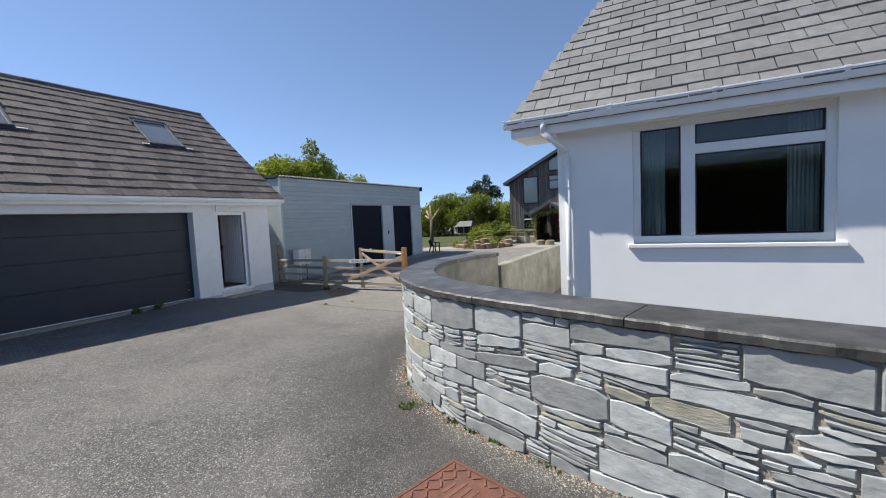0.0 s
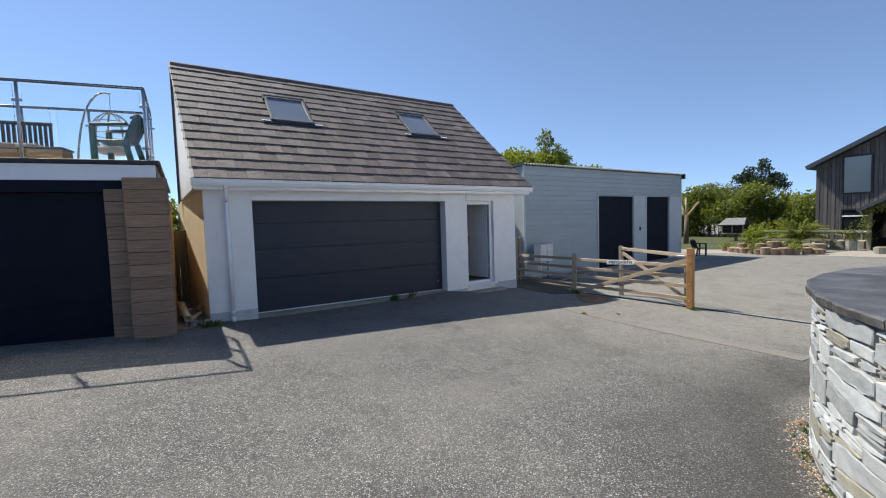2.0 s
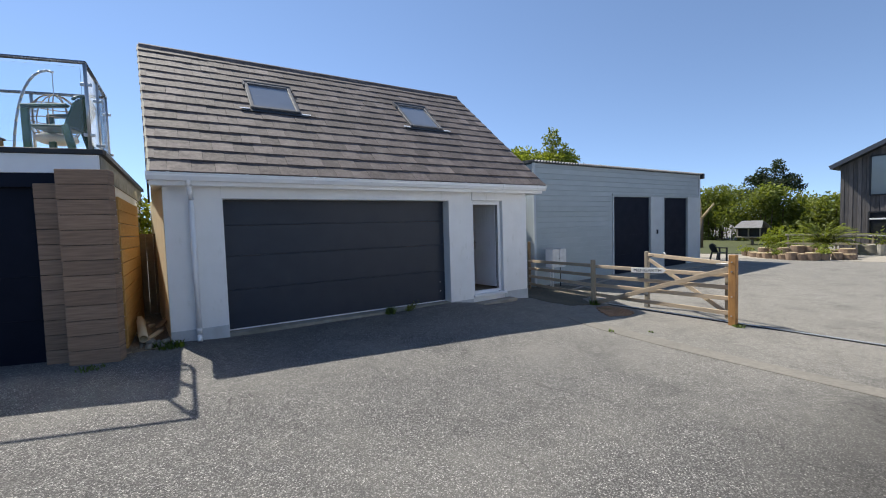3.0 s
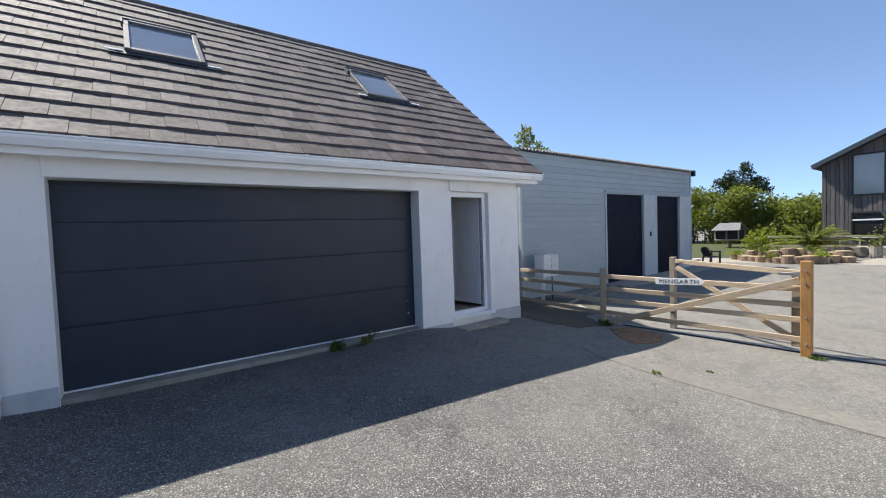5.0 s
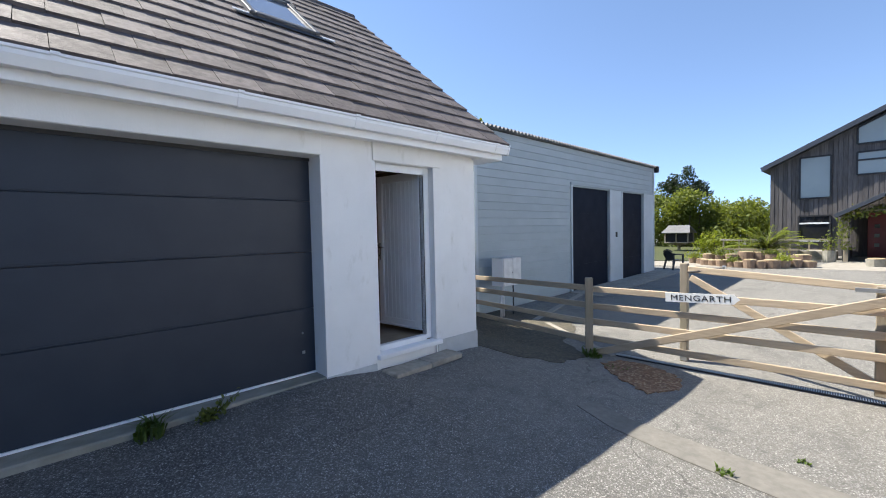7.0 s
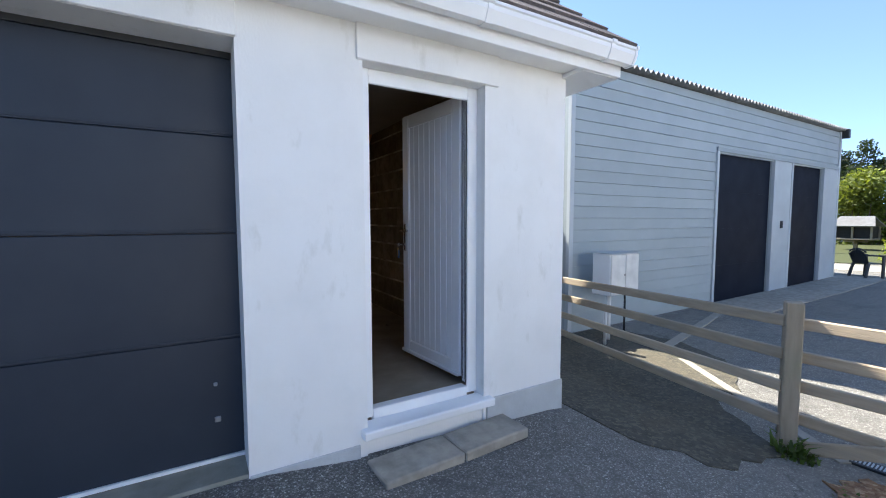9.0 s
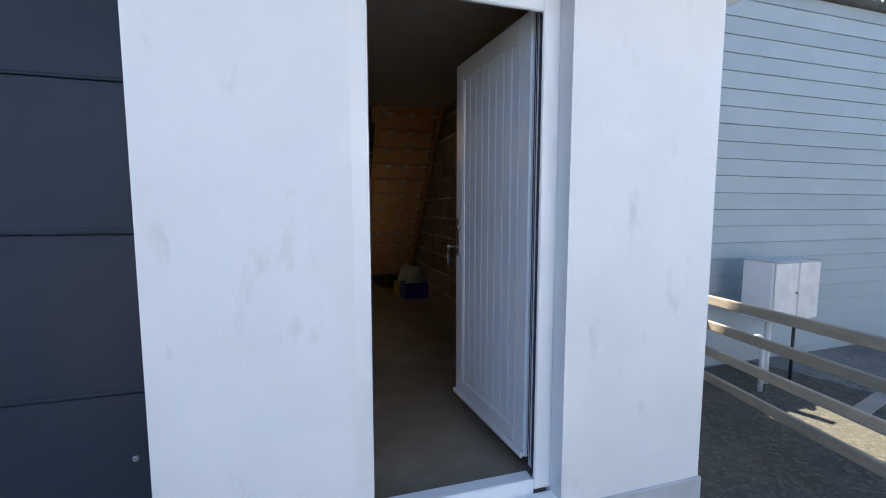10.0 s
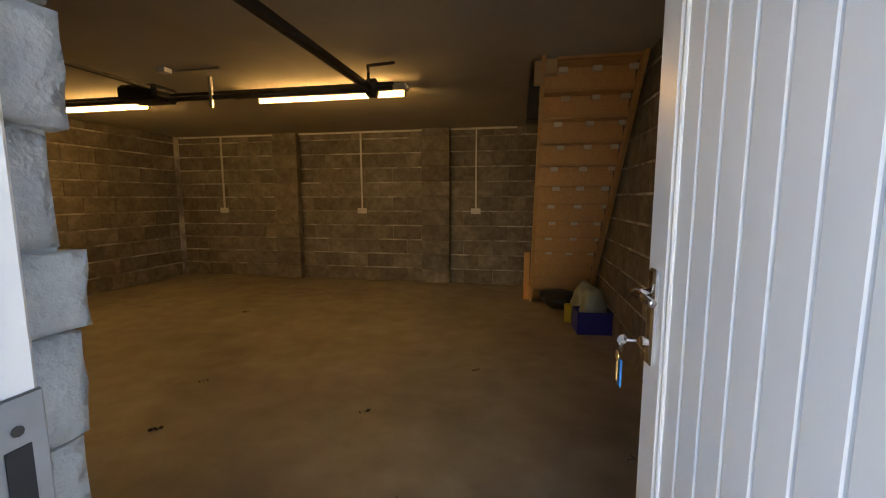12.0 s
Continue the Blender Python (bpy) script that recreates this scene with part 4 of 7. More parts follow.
# ---- garage interior ----
CEIL = 2.36
solo("floor", boxes((GX0 + 0.05, GX1 - 0.05, GY + 0.29, GB + 0.1, -0.55, 0.0), (6.9, 8.1, GY + 0.12, GY + 0.29, -0.55, 0.0)), M_FLOOR, "dusty brown concrete garage floor with dark stains", "floor", kind="structure")
solo("ceiling", boxes((GX0 + 0.28, GX1 - 0.28, GY + 0.26, 13.36, CEIL, CEIL + 0.06), (GX0 + 0.28, 7.50, 13.36, GB + 0.02, CEIL, CEIL + 0.06)), M_CEIL, "dull plasterboard ceiling", "ceiling", kind="structure")
# lid and sides added round the stairwell to block light from the loft
solo("ceiling_2", boxes((7.40, GX1 - 0.28, 13.25, GB + 0.02, 3.0, 3.06)), M_CEIL, "added plasterboard lid keeping loft light out of the stairwell", "ceiling", kind="structure")
solo("wall_stairwell", boxes((7.40, 7.44, 13.30, GB, CEIL + 0.06, 3.0), (7.44, GX1 - 0.28, 13.24, 13.30, CEIL + 0.06, 3.0), (GX1 - 0.28, GX1 - 0.22, 13.24, GB + 0.06, 2.372, 3.06), (7.44, GX1 - 0.28, GB + 0.002, GB + 0.06, 2.372, 3.0)), M_CEIL, "added plasterboard sides keeping loft light out of the stairwell", "wall", kind="structure")

M_PINE = mat("pine", (0.66, 0.36, 0.13), (0.56, 0.29, 0.095), 6, 0.6, bump=0.15, bscale=30, stretch=(2, 2, 6), coarse=(0.55, 0.33, 0.15), cscale=3)
M_BOARD = mat("chipboard", (0.72, 0.39, 0.145), (0.62, 0.32, 0.115), 40, 0.75, coarse=(0.56, 0.29, 0.105), cscale=2)
M_TUBE = glow_mat("fluorescent_tube", (1.0, 0.60, 0.22), 7.2)
M_JAMBBLOCK = mat("jamb_block", (0.50, 0.51, 0.50), (0.38, 0.385, 0.38), 14, 0.95, bump=0.8, bscale=45, bdist=0.015)
JX = 7.022
M_WHITE = mat("white_plastic", (0.72, 0.72, 0.70), rough=0.4)
M_BLUE = mat("blue_plastic", (0.02, 0.025, 0.20), (0.016, 0.02, 0.16), 5, 0.4)
M_YELLOW = mat("yellow_plastic", (0.55, 0.38, 0.03), rough=0.4)
M_BAG = mat("pale_green_bag", (0.36, 0.40, 0.32), (0.28, 0.32, 0.25), 12, 0.5, bump=0.4, bscale=20)
M_RUBBISH = mat("black_bag", (0.015, 0.015, 0.017), rough=0.35)
M_DARKSTEEL = mat("dark_steel", (0.10, 0.095, 0.09), (0.07, 0.065, 0.06), 14, 0.5, metal=0.6)


def block_mesh(w, h, d):
    bm = B()
    box(bm, 0, w, 0, d, 0, h, bevel=0.006)
    return mesh_of(bm, M_BLOCK)


def build_block_walls():
    full, half = block_mesh(0.446, 0.203, 0.05), block_mesh(0.221, 0.203, 0.05)
    walls = (("wall_back", "grey concrete block back wall with pale mortar joints", pose(GX0 + 0.28, GB, 0, 0, 0, 0), GX1 - GX0 - 0.56),
             ("wall_left", "grey concrete block side wall with pale mortar joints", pose(GX0 + 0.28, GY + 0.26, 0, 0, 0, 90), GB - GY - 0.26),
             ("wall_right", "grey concrete block side wall under the stairs", pose(GX1 - 0.28, GB, 0, 0, 0, -90), GB - GY - 0.26))
    for name, label, m, width in walls:
        w = solo(name, boxes((0, width, -0.010, 0.02, 0, 2.37)), M_BLOCK_REST, label, "wall", kind="structure")
        w.matrix_world = m
        rng = random.Random(len(name))
        for r in range(11):
            x = 0.0 if r % 2 == 0 else 0.225
            if r % 2:
                b = part("block", half, None, w)
                b.location = (0.004, -0.018, 0.005 + r * 0.225)
            while x + 0.44 < width:
                b = part("block", full, None, w)
                b.location = (x + 0.005, -0.018 - rng.random() * 0.004, 0.005 + r * 0.225)
                x += 0.45
            if width - x > 0.215:
                b = part("block", half, None, w)
                b.location = (x + 0.005, -0.018, 0.005 + r * 0.225)
    for x0 in (3.48, 5.96):
        pier = solo("pier", boxes((x0 + 0.01, x0 + 0.42, GB - 0.12, GB - 0.02, 0, CEIL)), M_BLOCK, "projecting concrete block pier", "pier", group="block piers", kind="structure")
        for r in range(10):
            part("block", boxes((x0, x0 + 0.43, GB - 0.135, GB - 0.022, 0.005 + r * 0.225, 0.22 + r * 0.225), bevel=0.006), M_BLOCK, pier)


build_block_walls()


def build_front_lining():
    """Rough white block ends beside the side door."""
    w = solo("wall_front_lining", boxes((6.94, 7.008, 10.285, 10.358, 0.0, 2.07)), M_JAMBBLOCK, "rough white painted block jamb inside the doorway", "wall", kind="structure")
    rng = random.Random(19)
    z = 0.0
    while z < 2.0:
        h = rng.choice((0.075, 0.10, 0.105, 0.11))
        top = min(z + h, 2.065)
        e = rng.uniform(-0.010, 0.012)
        bm = B()
        box(bm, 6.945, JX + e, 10.282, 10.362 + e * 0.5, z + 0.002, top - 0.002)
        bmesh.ops.subdivide_edges(bm, edges=bm.edges[:], cuts=3, use_grid_fill=True)
        for v in bm.verts:
            v.co += noise.noise_vector(v.co * 26.0) * 0.0045
        part("block", bm, M_JAMBBLOCK, w, smooth=True)
        z += h + 0.001


build_front_lining()


def build_side_door():
    f = thing("door_2", "white plastic side door standing open into the garage", "door", (7.057, 10.19, 0), kind="structure")
    # frame, in the door's own axes: x along the wall, y into the garage; a lip in front, the rebate behind it
    for n, b in (("frame_side", (0.0, 0.069, 0, 0.022, -0.02, 2.07)), ("frame_side", (0.763, 0.84, 0, 0.022, -0.02, 2.07)),
                 ("frame_rebate", (0.0, 0.043, 0.022, 0.080, 0.03, 2.07)), ("frame_rebate", (0.785, 0.84, 0.022, 0.104, 0.03, 2.07)),
                 ("frame_head", (0.069, 0.763, 0, 0.022, 1.985, 2.07)), ("frame_head", (0.043, 0.785, 0.022, 0.075, 2.052, 2.07)),
                 ("frame_sill", (0.069, 0.763, 0, 0.07, -0.05, 0.03))):
        part(n, boxes(b, bevel=0.005), M_UPVC, f)
    part("sill", boxes((-0.04, 0.90, -0.15, 0.0, -0.085, -0.03), bevel=0.008), M_UPVC, f, "white projecting sill, chipped")
    for b in ((0.7585, 0.7632, 0.012, 0.018, 0.05, 1.98), (0.7835, 0.7852, 0.066, 0.070, 0.05, 2.05), (0.7835, 0.7852, 0.086, 0.092, 0.05, 2.05)):
        part("seal", boxes(b), M_BLACK, f)
    part("seal", boxes((0.0688, 0.0718, 0.013, 0.0215, 0.03, 1.985)), M_BLACK, f)
    part("rebate_groove", boxes((0.0428, 0.0448, 0.030, 0.036, 0.03, 2.05)), M_BLACK, f)
    for z0, z1 in ((0.965, 1.175), (1.49, 1.60)):
        keep = part("keep", boxes((0.043, 0.047, 0.040, 0.078, z0, z1), bevel=0.0015), M_STEEL, f, "steel lock keep")
        for q in (0.25, 0.72):
            zc = z0 + (z1 - z0) * q
            part("keep_slot", boxes((0.0468, 0.0482, 0.050, 0.066, zc - 0.022, zc + 0.022)), M_BLACK, keep)
            bm = B()
            tube(bm, (0.0468, 0.059, zc + 0.034), (0.0482, 0.059, zc + 0.034), 0.004, 8)
            part("screw", bm, M_DARKSTEEL, keep)
    # leaf: hinged at its own origin, lying along +x when built; outer face at y = 0
    leaf = part("leaf", boxes((0.10, 0.68, -0.05, -0.018, 0.16, 1.955)), M_UPVC_GREY, f, "white grooved door leaf")
    leaf.matrix_world = pose(7.826, 10.30, 0, 0, 0, 96.0)
    W = 0.775
    for n, b in (("stile", (0.0, 0.095, -0.065, 0.0, 0.06, 2.048)), ("stile", (W - 0.095, W, -0.065, 0.0, 0.06, 2.048)),
                 ("rail", (0.095, W - 0.095, -0.065, 0.0, 1.945, 2.048)), ("rail", (0.095, W - 0.095, -0.065, 0.0, 0.06, 0.165))):
        part(n, boxes(b, bevel=0.007), M_UPVC, leaf)
    n = 8
    for i in range(n):
        a = 0.095 + i * (W - 0.19) / n
        part("board", boxes((a + 0.003, a + (W - 0.19) / n - 0.003, -0.02, -0.009, 0.165, 1.945), bevel=0.0025), M_UPVC_GREY, leaf)
    part("bead", boxes((0.095, 0.107, -0.016, -0.002, 0.165, 1.945), bevel=0.003), M_UPVC, leaf)
    part("bead", boxes((W - 0.107, W - 0.095, -0.016, -0.002, 0.165, 1.945), bevel=0.003), M_UPVC, leaf)
    part("drip_bar", boxes((0.0, W, 0.0, 0.02, 0.06, 0.09), bevel=0.006), M_UPVC, leaf)
    part("seal", boxes((-0.003, 0.0, -0.030, -0.018, 0.07, 2.04)), M_BLACK, leaf)
    part("edge_seal", boxes((W, W + 0.004, -0.022, -0.012, 0.07, 1.98)), M_BLACK, leaf)
    pl = part("handle_plate", boxes((W - 0.062, W - 0.032, 0.0, 0.012, 0.93, 1.155), bevel=0.005), M_CHROME, leaf, "chrome handle plate")
    bm = B()
    tube(bm, (W - 0.047, 0.012, 1.10), (W - 0.047, 0.05, 1.10), 0.010, 12)
    path_tube(bm, [Vector((W - 0.047, 0.048, 1.10)), Vector((W - 0.075, 0.052, 1.103)), Vector((W - 0.155, 0.05, 1.10))], 0.009, 10)
    part("lever", bm, M_CHROME, pl, smooth=True)
    bm = B()
    tube(bm, (W - 0.047, 0.012, 0.985), (W - 0.047, 0.026, 0.985), 0.012, 12)
    part("cylinder", bm, M_CHROME, pl)
    for z in (0.30, 1.03, 1.78):
        bm = B()
        tube(bm, (-0.008, -0.062, z - 0.05), (-0.008, -0.062, z + 0.05), 0.010, 10)
        part("hinge", bm, M_WHITE, leaf)
    return f


side_door = build_side_door()


def build_key():
    """A key with a blue tag hanging from the lock."""
    k = thing("key", "chrome and brass keys with bright blue tag in the lock", "key", (7.716, 11.025, 0.985))
    bm = B()
    tube(bm, (0.0, 0, 0), (-0.022, 0, 0), 0.0035, 8)
    bmesh.ops.create_cone(bm, cap_ends=True, segments=18, radius1=0.013, radius2=0.013, depth=0.003, matrix=pose(-0.032, 0, 0.0, 90, 0, 20))
    part("key_head", bm, M_CHROME, k)
    bm = B()
    for i in range(14):
        a, b = i * math.tau / 14, (i + 1) * math.tau / 14
        tube(bm, (-0.034, 0.012 * math.sin(a), -0.016 + 0.012 * math.cos(a)), (-0.034, 0.012 * math.sin(b), -0.016 + 0.012 * math.cos(b)), 0.0012, 6)
    part("ring", bm, M_CHROME, k)
    bm = B()
    box(bm, -0.036, -0.031, -0.014, 0.014, -0.112, -0.045, bevel=0.002)
    part("tag", bm, M_TAG, k, "bright blue plastic tag")
    bm = B()
    bmesh.ops.create_cone(bm, cap_ends=True, segments=18, radius1=0.013, radius2=0.013, depth=0.003, matrix=pose(-0.040, 0.0, -0.038, 0, 90, 0))
    box(bm, -0.0415, -0.0385, -0.004, 0.004, -0.098, -0.05)
    part("second_key", bm, M_BRASS, k, "brass key")


M_TAG = mat("blue_tag", (0.01, 0.22, 0.65), rough=0.35)
M_BRASS = mat("brass", (0.72, 0.48, 0.20), rough=0.3, metal=0.9)
build_key()


def build_stairs():
    s = thing("stairs", "open backed pine stairs with chipboard risers climbing to the loft", "stairs")
    x0, x1 = 7.58, GX1 - 0.31
    n, rise, go = 13, CEIL / 13, 0.160
    yb = 15.50
    for i in range(n):
        y, z = yb - i * go, i * rise
        part("riser", boxes((x0 + 0.03, x1 - 0.03, y - 0.012, y, z, z + rise - 0.024)), M_BOARD, s)
        part("tread", boxes((x0 + 0.03, x1 - 0.03, y - go - 0.01, y + 0.02, z + rise - 0.024, z + rise), bevel=0.003), M_PINE, s)
        for k in range(3):
            xx = x0 + 0.16 + k * 0.25 + 0.02 * math.sin(i * 3 + k)
            if i > 2:
                part("glue_block", boxes((xx, xx + 0.07, y - 0.05, y - 0.0125, z + rise - 0.064, z + rise - 0.0245), bevel=0.003), M_GLUEBLOCK, s)
    for xa in (x0, x1 - 0.03):
        bm = B()
        pts = [(yb + 0.05, -0.0), (yb - n * go, CEIL), (yb - n * go - 0.12, CEIL), (yb - 0.17, 0.0)]
        v = [bm.verts.new((x, y, z)) for x in (xa, xa + 0.03) for y, z in pts]
        bm.faces.new(v[:4])
        bm.faces.new(v[4:])
        for i in range(4):
            j = (i + 1) % 4
            bm.faces.new((v[i], v[j], v[j + 4], v[i + 4]))
        part("stringer", bm, M_PINE, s)
    part("newel", boxes((x0 - 0.075, x0 - 0.002, yb - 0.08, yb, 0.0, 0.62), bevel=0.004), M_PINE, s)
    part("newel", boxes((x0 - 0.05, x0 + 0.03, 13.42, 13.50, CEIL - 0.17, CEIL), bevel=0.004), M_PINELIGHT, s, "pale pine newel end")
    part("newel", boxes((x0 + 0.035, x0 + 0.12, 13.39, 13.47, CEIL - 0.11, CEIL), bevel=0.004), M_PINELIGHT, s)
    part("trimmer", boxes((x0 + 0.12, x1, 13.36, 13.42, CEIL - 0.02, CEIL + 0.06)), M_PINE, s)


M_PINELIGHT = mat("pale_pine", (0.62, 0.42, 0.20), (0.54, 0.35, 0.16), 6, 0.6)
M_GLUEBLOCK = mat("glue_block", (0.80, 0.72, 0.56), (0.72, 0.63, 0.47), 12, 0.7)
build_stairs()


def build_batten(x0, x1, y):
    l = thing("fluorescent_light", "lit warm fluorescent batten light fixed to the ceiling", "ceiling light", group="ceiling lights")
    part("body", boxes((x0 - 0.03, x1 + 0.03, y - 0.055, y + 0.055, CEIL - 0.062, CEIL), bevel=0.012), M_WHITE, l)
    bm = B()
    tube(bm, (x0, y, CEIL - 0.094), (x1, y, CEIL - 0.094), 0.015, 12)
    part("tube", bm, M_TUBE, l, "glowing fluorescent tube", smooth=True)
    for x in (x0 - 0.02, x1):
        part("lamp_holder", boxes((x, x + 0.02, y - 0.018, y + 0.018, CEIL - 0.115, CEIL - 0.062), bevel=0.003), M_WHITE, l)


build_batten(4.90, 6.37, 13.86)
build_batten(2.14, 3.60, 13.86)


def build_door_gear():
    """Tracks, rear shaft and opener of the sectional door."""
    g = thing("door_gear", "dark steel garage door tracks, spring shaft and opener", "door gear")
    for x in (2.30, 6.24):
        bm = B()
        beam(bm, (x, 10.42, 2.17), (x, 13.32, 2.19), 0.05, 0.05)
        part("track", bm, M_DARKSTEEL, g)
    for y, z, r in ((13.36, 2.235, 0.013), (13.33, 2.19, 0.022)):
        bm = B()
        tube(bm, (2.05, y, z), (6.42, y, z), r, 10)
        part("shaft", bm, M_DARKSTEEL, g, smooth=True)
    bm = B()
    tube(bm, (5.0, 13.35, 2.20), (6.18, 13.35, 2.20), 0.034, 14)
    part("spring", bm, M_DARKSTEEL, g, smooth=True)
    bm = B()
    tube(bm, (6.21, 13.35, 2.20), (6.28, 13.35, 2.20), 0.075, 18)
    part("drum", bm, M_DARKSTEEL, g, smooth=True)
    part("opener", boxes((3.95, 4.35, 13.18, 13.46, 2.17, 2.30), bevel=0.03), M_BLACK, g, "black opener motor")
    bm = B()
    beam(bm, (4.30, 10.42, 2.26), (4.30, 13.2, 2.26), 0.035, 0.03)
    part("opener_rail", bm, M_DARKSTEEL, g)
    bm = B()
    path_tube(bm, [Vector((6.24, 13.28, 2.20)), Vector((6.24, 13.28, 2.31)), Vector((6.26, 13.22, 2.335)), Vector((6.48, 13.20, 2.34))], 0.012)
    part("hanger", bm, M_DARKSTEEL, g, smooth=True)
    part("hanger", boxes((4.78, 4.805, 13.30, 13.33, 2.10, CEIL), bevel=0.002), M_STEEL, g)
    part("hanger_bar", boxes((4.60, 5.05, 13.1, 13.13, CEIL - 0.012, CEIL - 0.002)), M_STEEL, g)
    part("junction_box", boxes((4.56, 4.64, 13.0, 13.08, CEIL - 0.04, CEIL - 0.001), bevel=0.004), M_WHITE, g)


build_door_gear()
for px in (2.48, 4.96, 6.78):
    c = thing("conduit", "white plastic conduit dropping to a socket on the block wall", "conduit", group="wall conduits")
    part("pipe", boxes((px - 0.011, px + 0.011, GB - 0.045, GB - 0.022, 1.12, CEIL)), M_WHITE, c)
    part("socket", boxes((px - 0.072, px + 0.072, GB - 0.06, GB - 0.022, 1.08, 1.165), bevel=0.005), M_WHITE, c)
solo("trim_ceiling_edge", boxes((GX0 + 0.30, 7.38, GB - 0.045, GB - 0.022, CEIL - 0.026, CEIL - 0.002)), M_WHITE, "thin white conduit along the top of the wall", "trim", kind="structure")


def build_crate():
    c = thing("crate", "blue plastic crate stuffed with pale bags", "crate", (8.17, 14.22, 0), 4)
    part("side", boxes((-0.17, 0.17, -0.13, -0.115, 0, 0.22), bevel=0.004), M_BLUE, c)
    part("side", boxes((-0.17, 0.17, 0.115, 0.13, 0, 0.22), bevel=0.004), M_BLUE, c)
    part("side", boxes((-0.17, -0.155, -0.115, 0.115, 0, 0.22), bevel=0.004), M_BLUE, c)
    part("side", boxes((0.155, 0.17, -0.115, 0.115, 0, 0.22), bevel=0.004), M_BLUE, c)
    part("base", boxes((-0.155, 0.155, -0.115, 0.115, 0, 0.012)), M_BLUE, c)


def lump(name, label, category, at, size, material, seed, base=0.0):
    rng = random.Random(seed)
    bm = B()
    bmesh.ops.create_icosphere(bm, subdivisions=3, radius=1.0)
    for v in bm.verts:
        k = 1 + 0.28 * noise.noise(v.co * 1.7 + Vector((seed * 3.1, 0, 0))) + 0.12 * noise.noise(v.co * 4.3 + Vector((0, seed * 2.0, 0)))
        v.co = Vector((v.co.x * size[0], v.co.y * size[1], v.co.z * size[2])) * k
    low = min(v.co.z for v in bm.verts)
    for v in bm.verts:
        v.co.z = max(v.co.z - low, 0.0) if v.co.z - low > 0.03 else 0.0
        v.co += Vector(at)
    return solo(name, bm, material, label, category, smooth=True)


build_crate()
lump("plastic_bag", "crumpled pale green plastic bag in the crate", "bag", (8.17, 14.23, 0.0125), (0.13, 0.10, 0.22), M_BAG, 3)
lump("refuse_bag", "black refuse bag on the floor under the stairs", "bag", (7.95, 15.1, 0.0), (0.26, 0.20, 0.11), M_RUBBISH, 8)
lump("plastic_bag", "crumpled pale plastic bag behind the crate", "bag", (8.15, 14.55, 0.0), (0.14, 0.13, 0.22), M_BAG, 5)
solo("yellow_tub", boxes((7.93, 8.0, 14.45, 14.53, 0.0, 0.20), bevel=0.01), M_YELLOW, "upright yellow plastic tub on the floor", "tub")
solo("paper_stack", boxes((7.72, 7.86, 15.5, 15.62, 0.0, 0.05), bevel=0.006), M_WHITE, "small stack of white papers on the floor", "papers")

# ---- driveway details ----
M_OAK = mat("oak_post", (0.40, 0.21, 0.066), (0.28, 0.135, 0.040), 7, 0.6, bump=0.35, bscale=30, stretch=(5, 5, 0.5), coarse=(0.17, 0.085, 0.035), cscale=3.5, camount=0.6)
M_RAIL = mat("weathered_rail", (0.50, 0.395, 0.275), (0.39, 0.305, 0.21), 7, 0.8, bump=0.35, bscale=30, stretch=(3, 0.5, 6), spread=0.15, coarse=(0.30, 0.27, 0.22), cscale=2.5, camount=0.5)
M_POST = mat("grey_post", (0.33, 0.28, 0.21), (0.25, 0.21, 0.155), 7, 0.85, bump=0.35, bscale=30, stretch=(4, 4, 0.6), coarse=(0.22, 0.23, 0.16), cscale=3)
M_SIGN = mat("sign_white", (0.78, 0.78, 0.76), (0.70, 0.70, 0.68), 12, 0.5)
M_INK = mat("sign_black", (0.012, 0.012, 0.012), rough=0.5)
M_SLAB = mat("paving_slab", (0.40, 0.36, 0.30), (0.30, 0.27, 0.225), 12, 0.9, bump=0.4, bscale=50, coarse=(0.15, 0.15, 0.12), cscale=3)
M_RUST = mat("rusty_iron", (0.20, 0.088, 0.058), (0.14, 0.060, 0.042), 14, 0.75, bump=0.5, bscale=60, coarse=(0.13, 0.075, 0.058), cscale=6, camount=0.7, metal=0.2)
M_RUSTDARK = mat("rusty_relief", (0.25, 0.115, 0.078), (0.17, 0.078, 0.055), 16, 0.65, metal=0.3)
M_GREENPLASTIC = mat("green_plastic", (0.007, 0.050, 0.036), (0.006, 0.040, 0.029), 4, 0.4)
M_WICKER = mat("wicker", (0.055, 0.038, 0.026), (0.032, 0.022, 0.016), 40, 0.8, bump=0.5, bscale=60)
M_TAN = mat("tan_timber", (0.27, 0.18, 0.09), (0.20, 0.13, 0.065), 8, 0.75, bump=0.2, stretch=(1, 1, 4))
M_ORANGE = mat("larch_board", (0.55, 0.32, 0.095), (0.45, 0.25, 0.07), 7, 0.7, bump=0.25, stretch=(1, 1, 5))
M_EARTH = mat("stony_earth", (0.20, 0.155, 0.10), (0.13, 0.10, 0.065), 22, 0.95, bump=0.8, bscale=40, speck=(0.36, 0.32, 0.25), sscale=60)
M_REDSOIL = mat("red_soil", (0.27, 0.145, 0.072), (0.15, 0.078, 0.042), 18, 0.95, bump=0.9, bscale=32, bdist=0.02, coarse=(0.11, 0.075, 0.045), cscale=3.0, camount=0.7, speck=(0.42, 0.30, 0.18), sscale=45)
M_PIPE = mat("cream_pipe", (0.58, 0.49, 0.33), (0.52, 0.43, 0.28), 4, 0.5)
M_TERRA = mat("log_pot", (0.28, 0.20, 0.14), (0.20, 0.14, 0.10), 9, 0.85, bump=0.3)
M_PATH = mat("pale_path", (0.36, 0.325, 0.27), (0.28, 0.255, 0.21), 6, 0.9, bump=0.2, coarse=(0.30, 0.28, 0.23), cscale=0.8)
M_RED = mat("red_door", (0.30, 0.018, 0.018), (0.25, 0.014, 0.014), 4, 0.35)


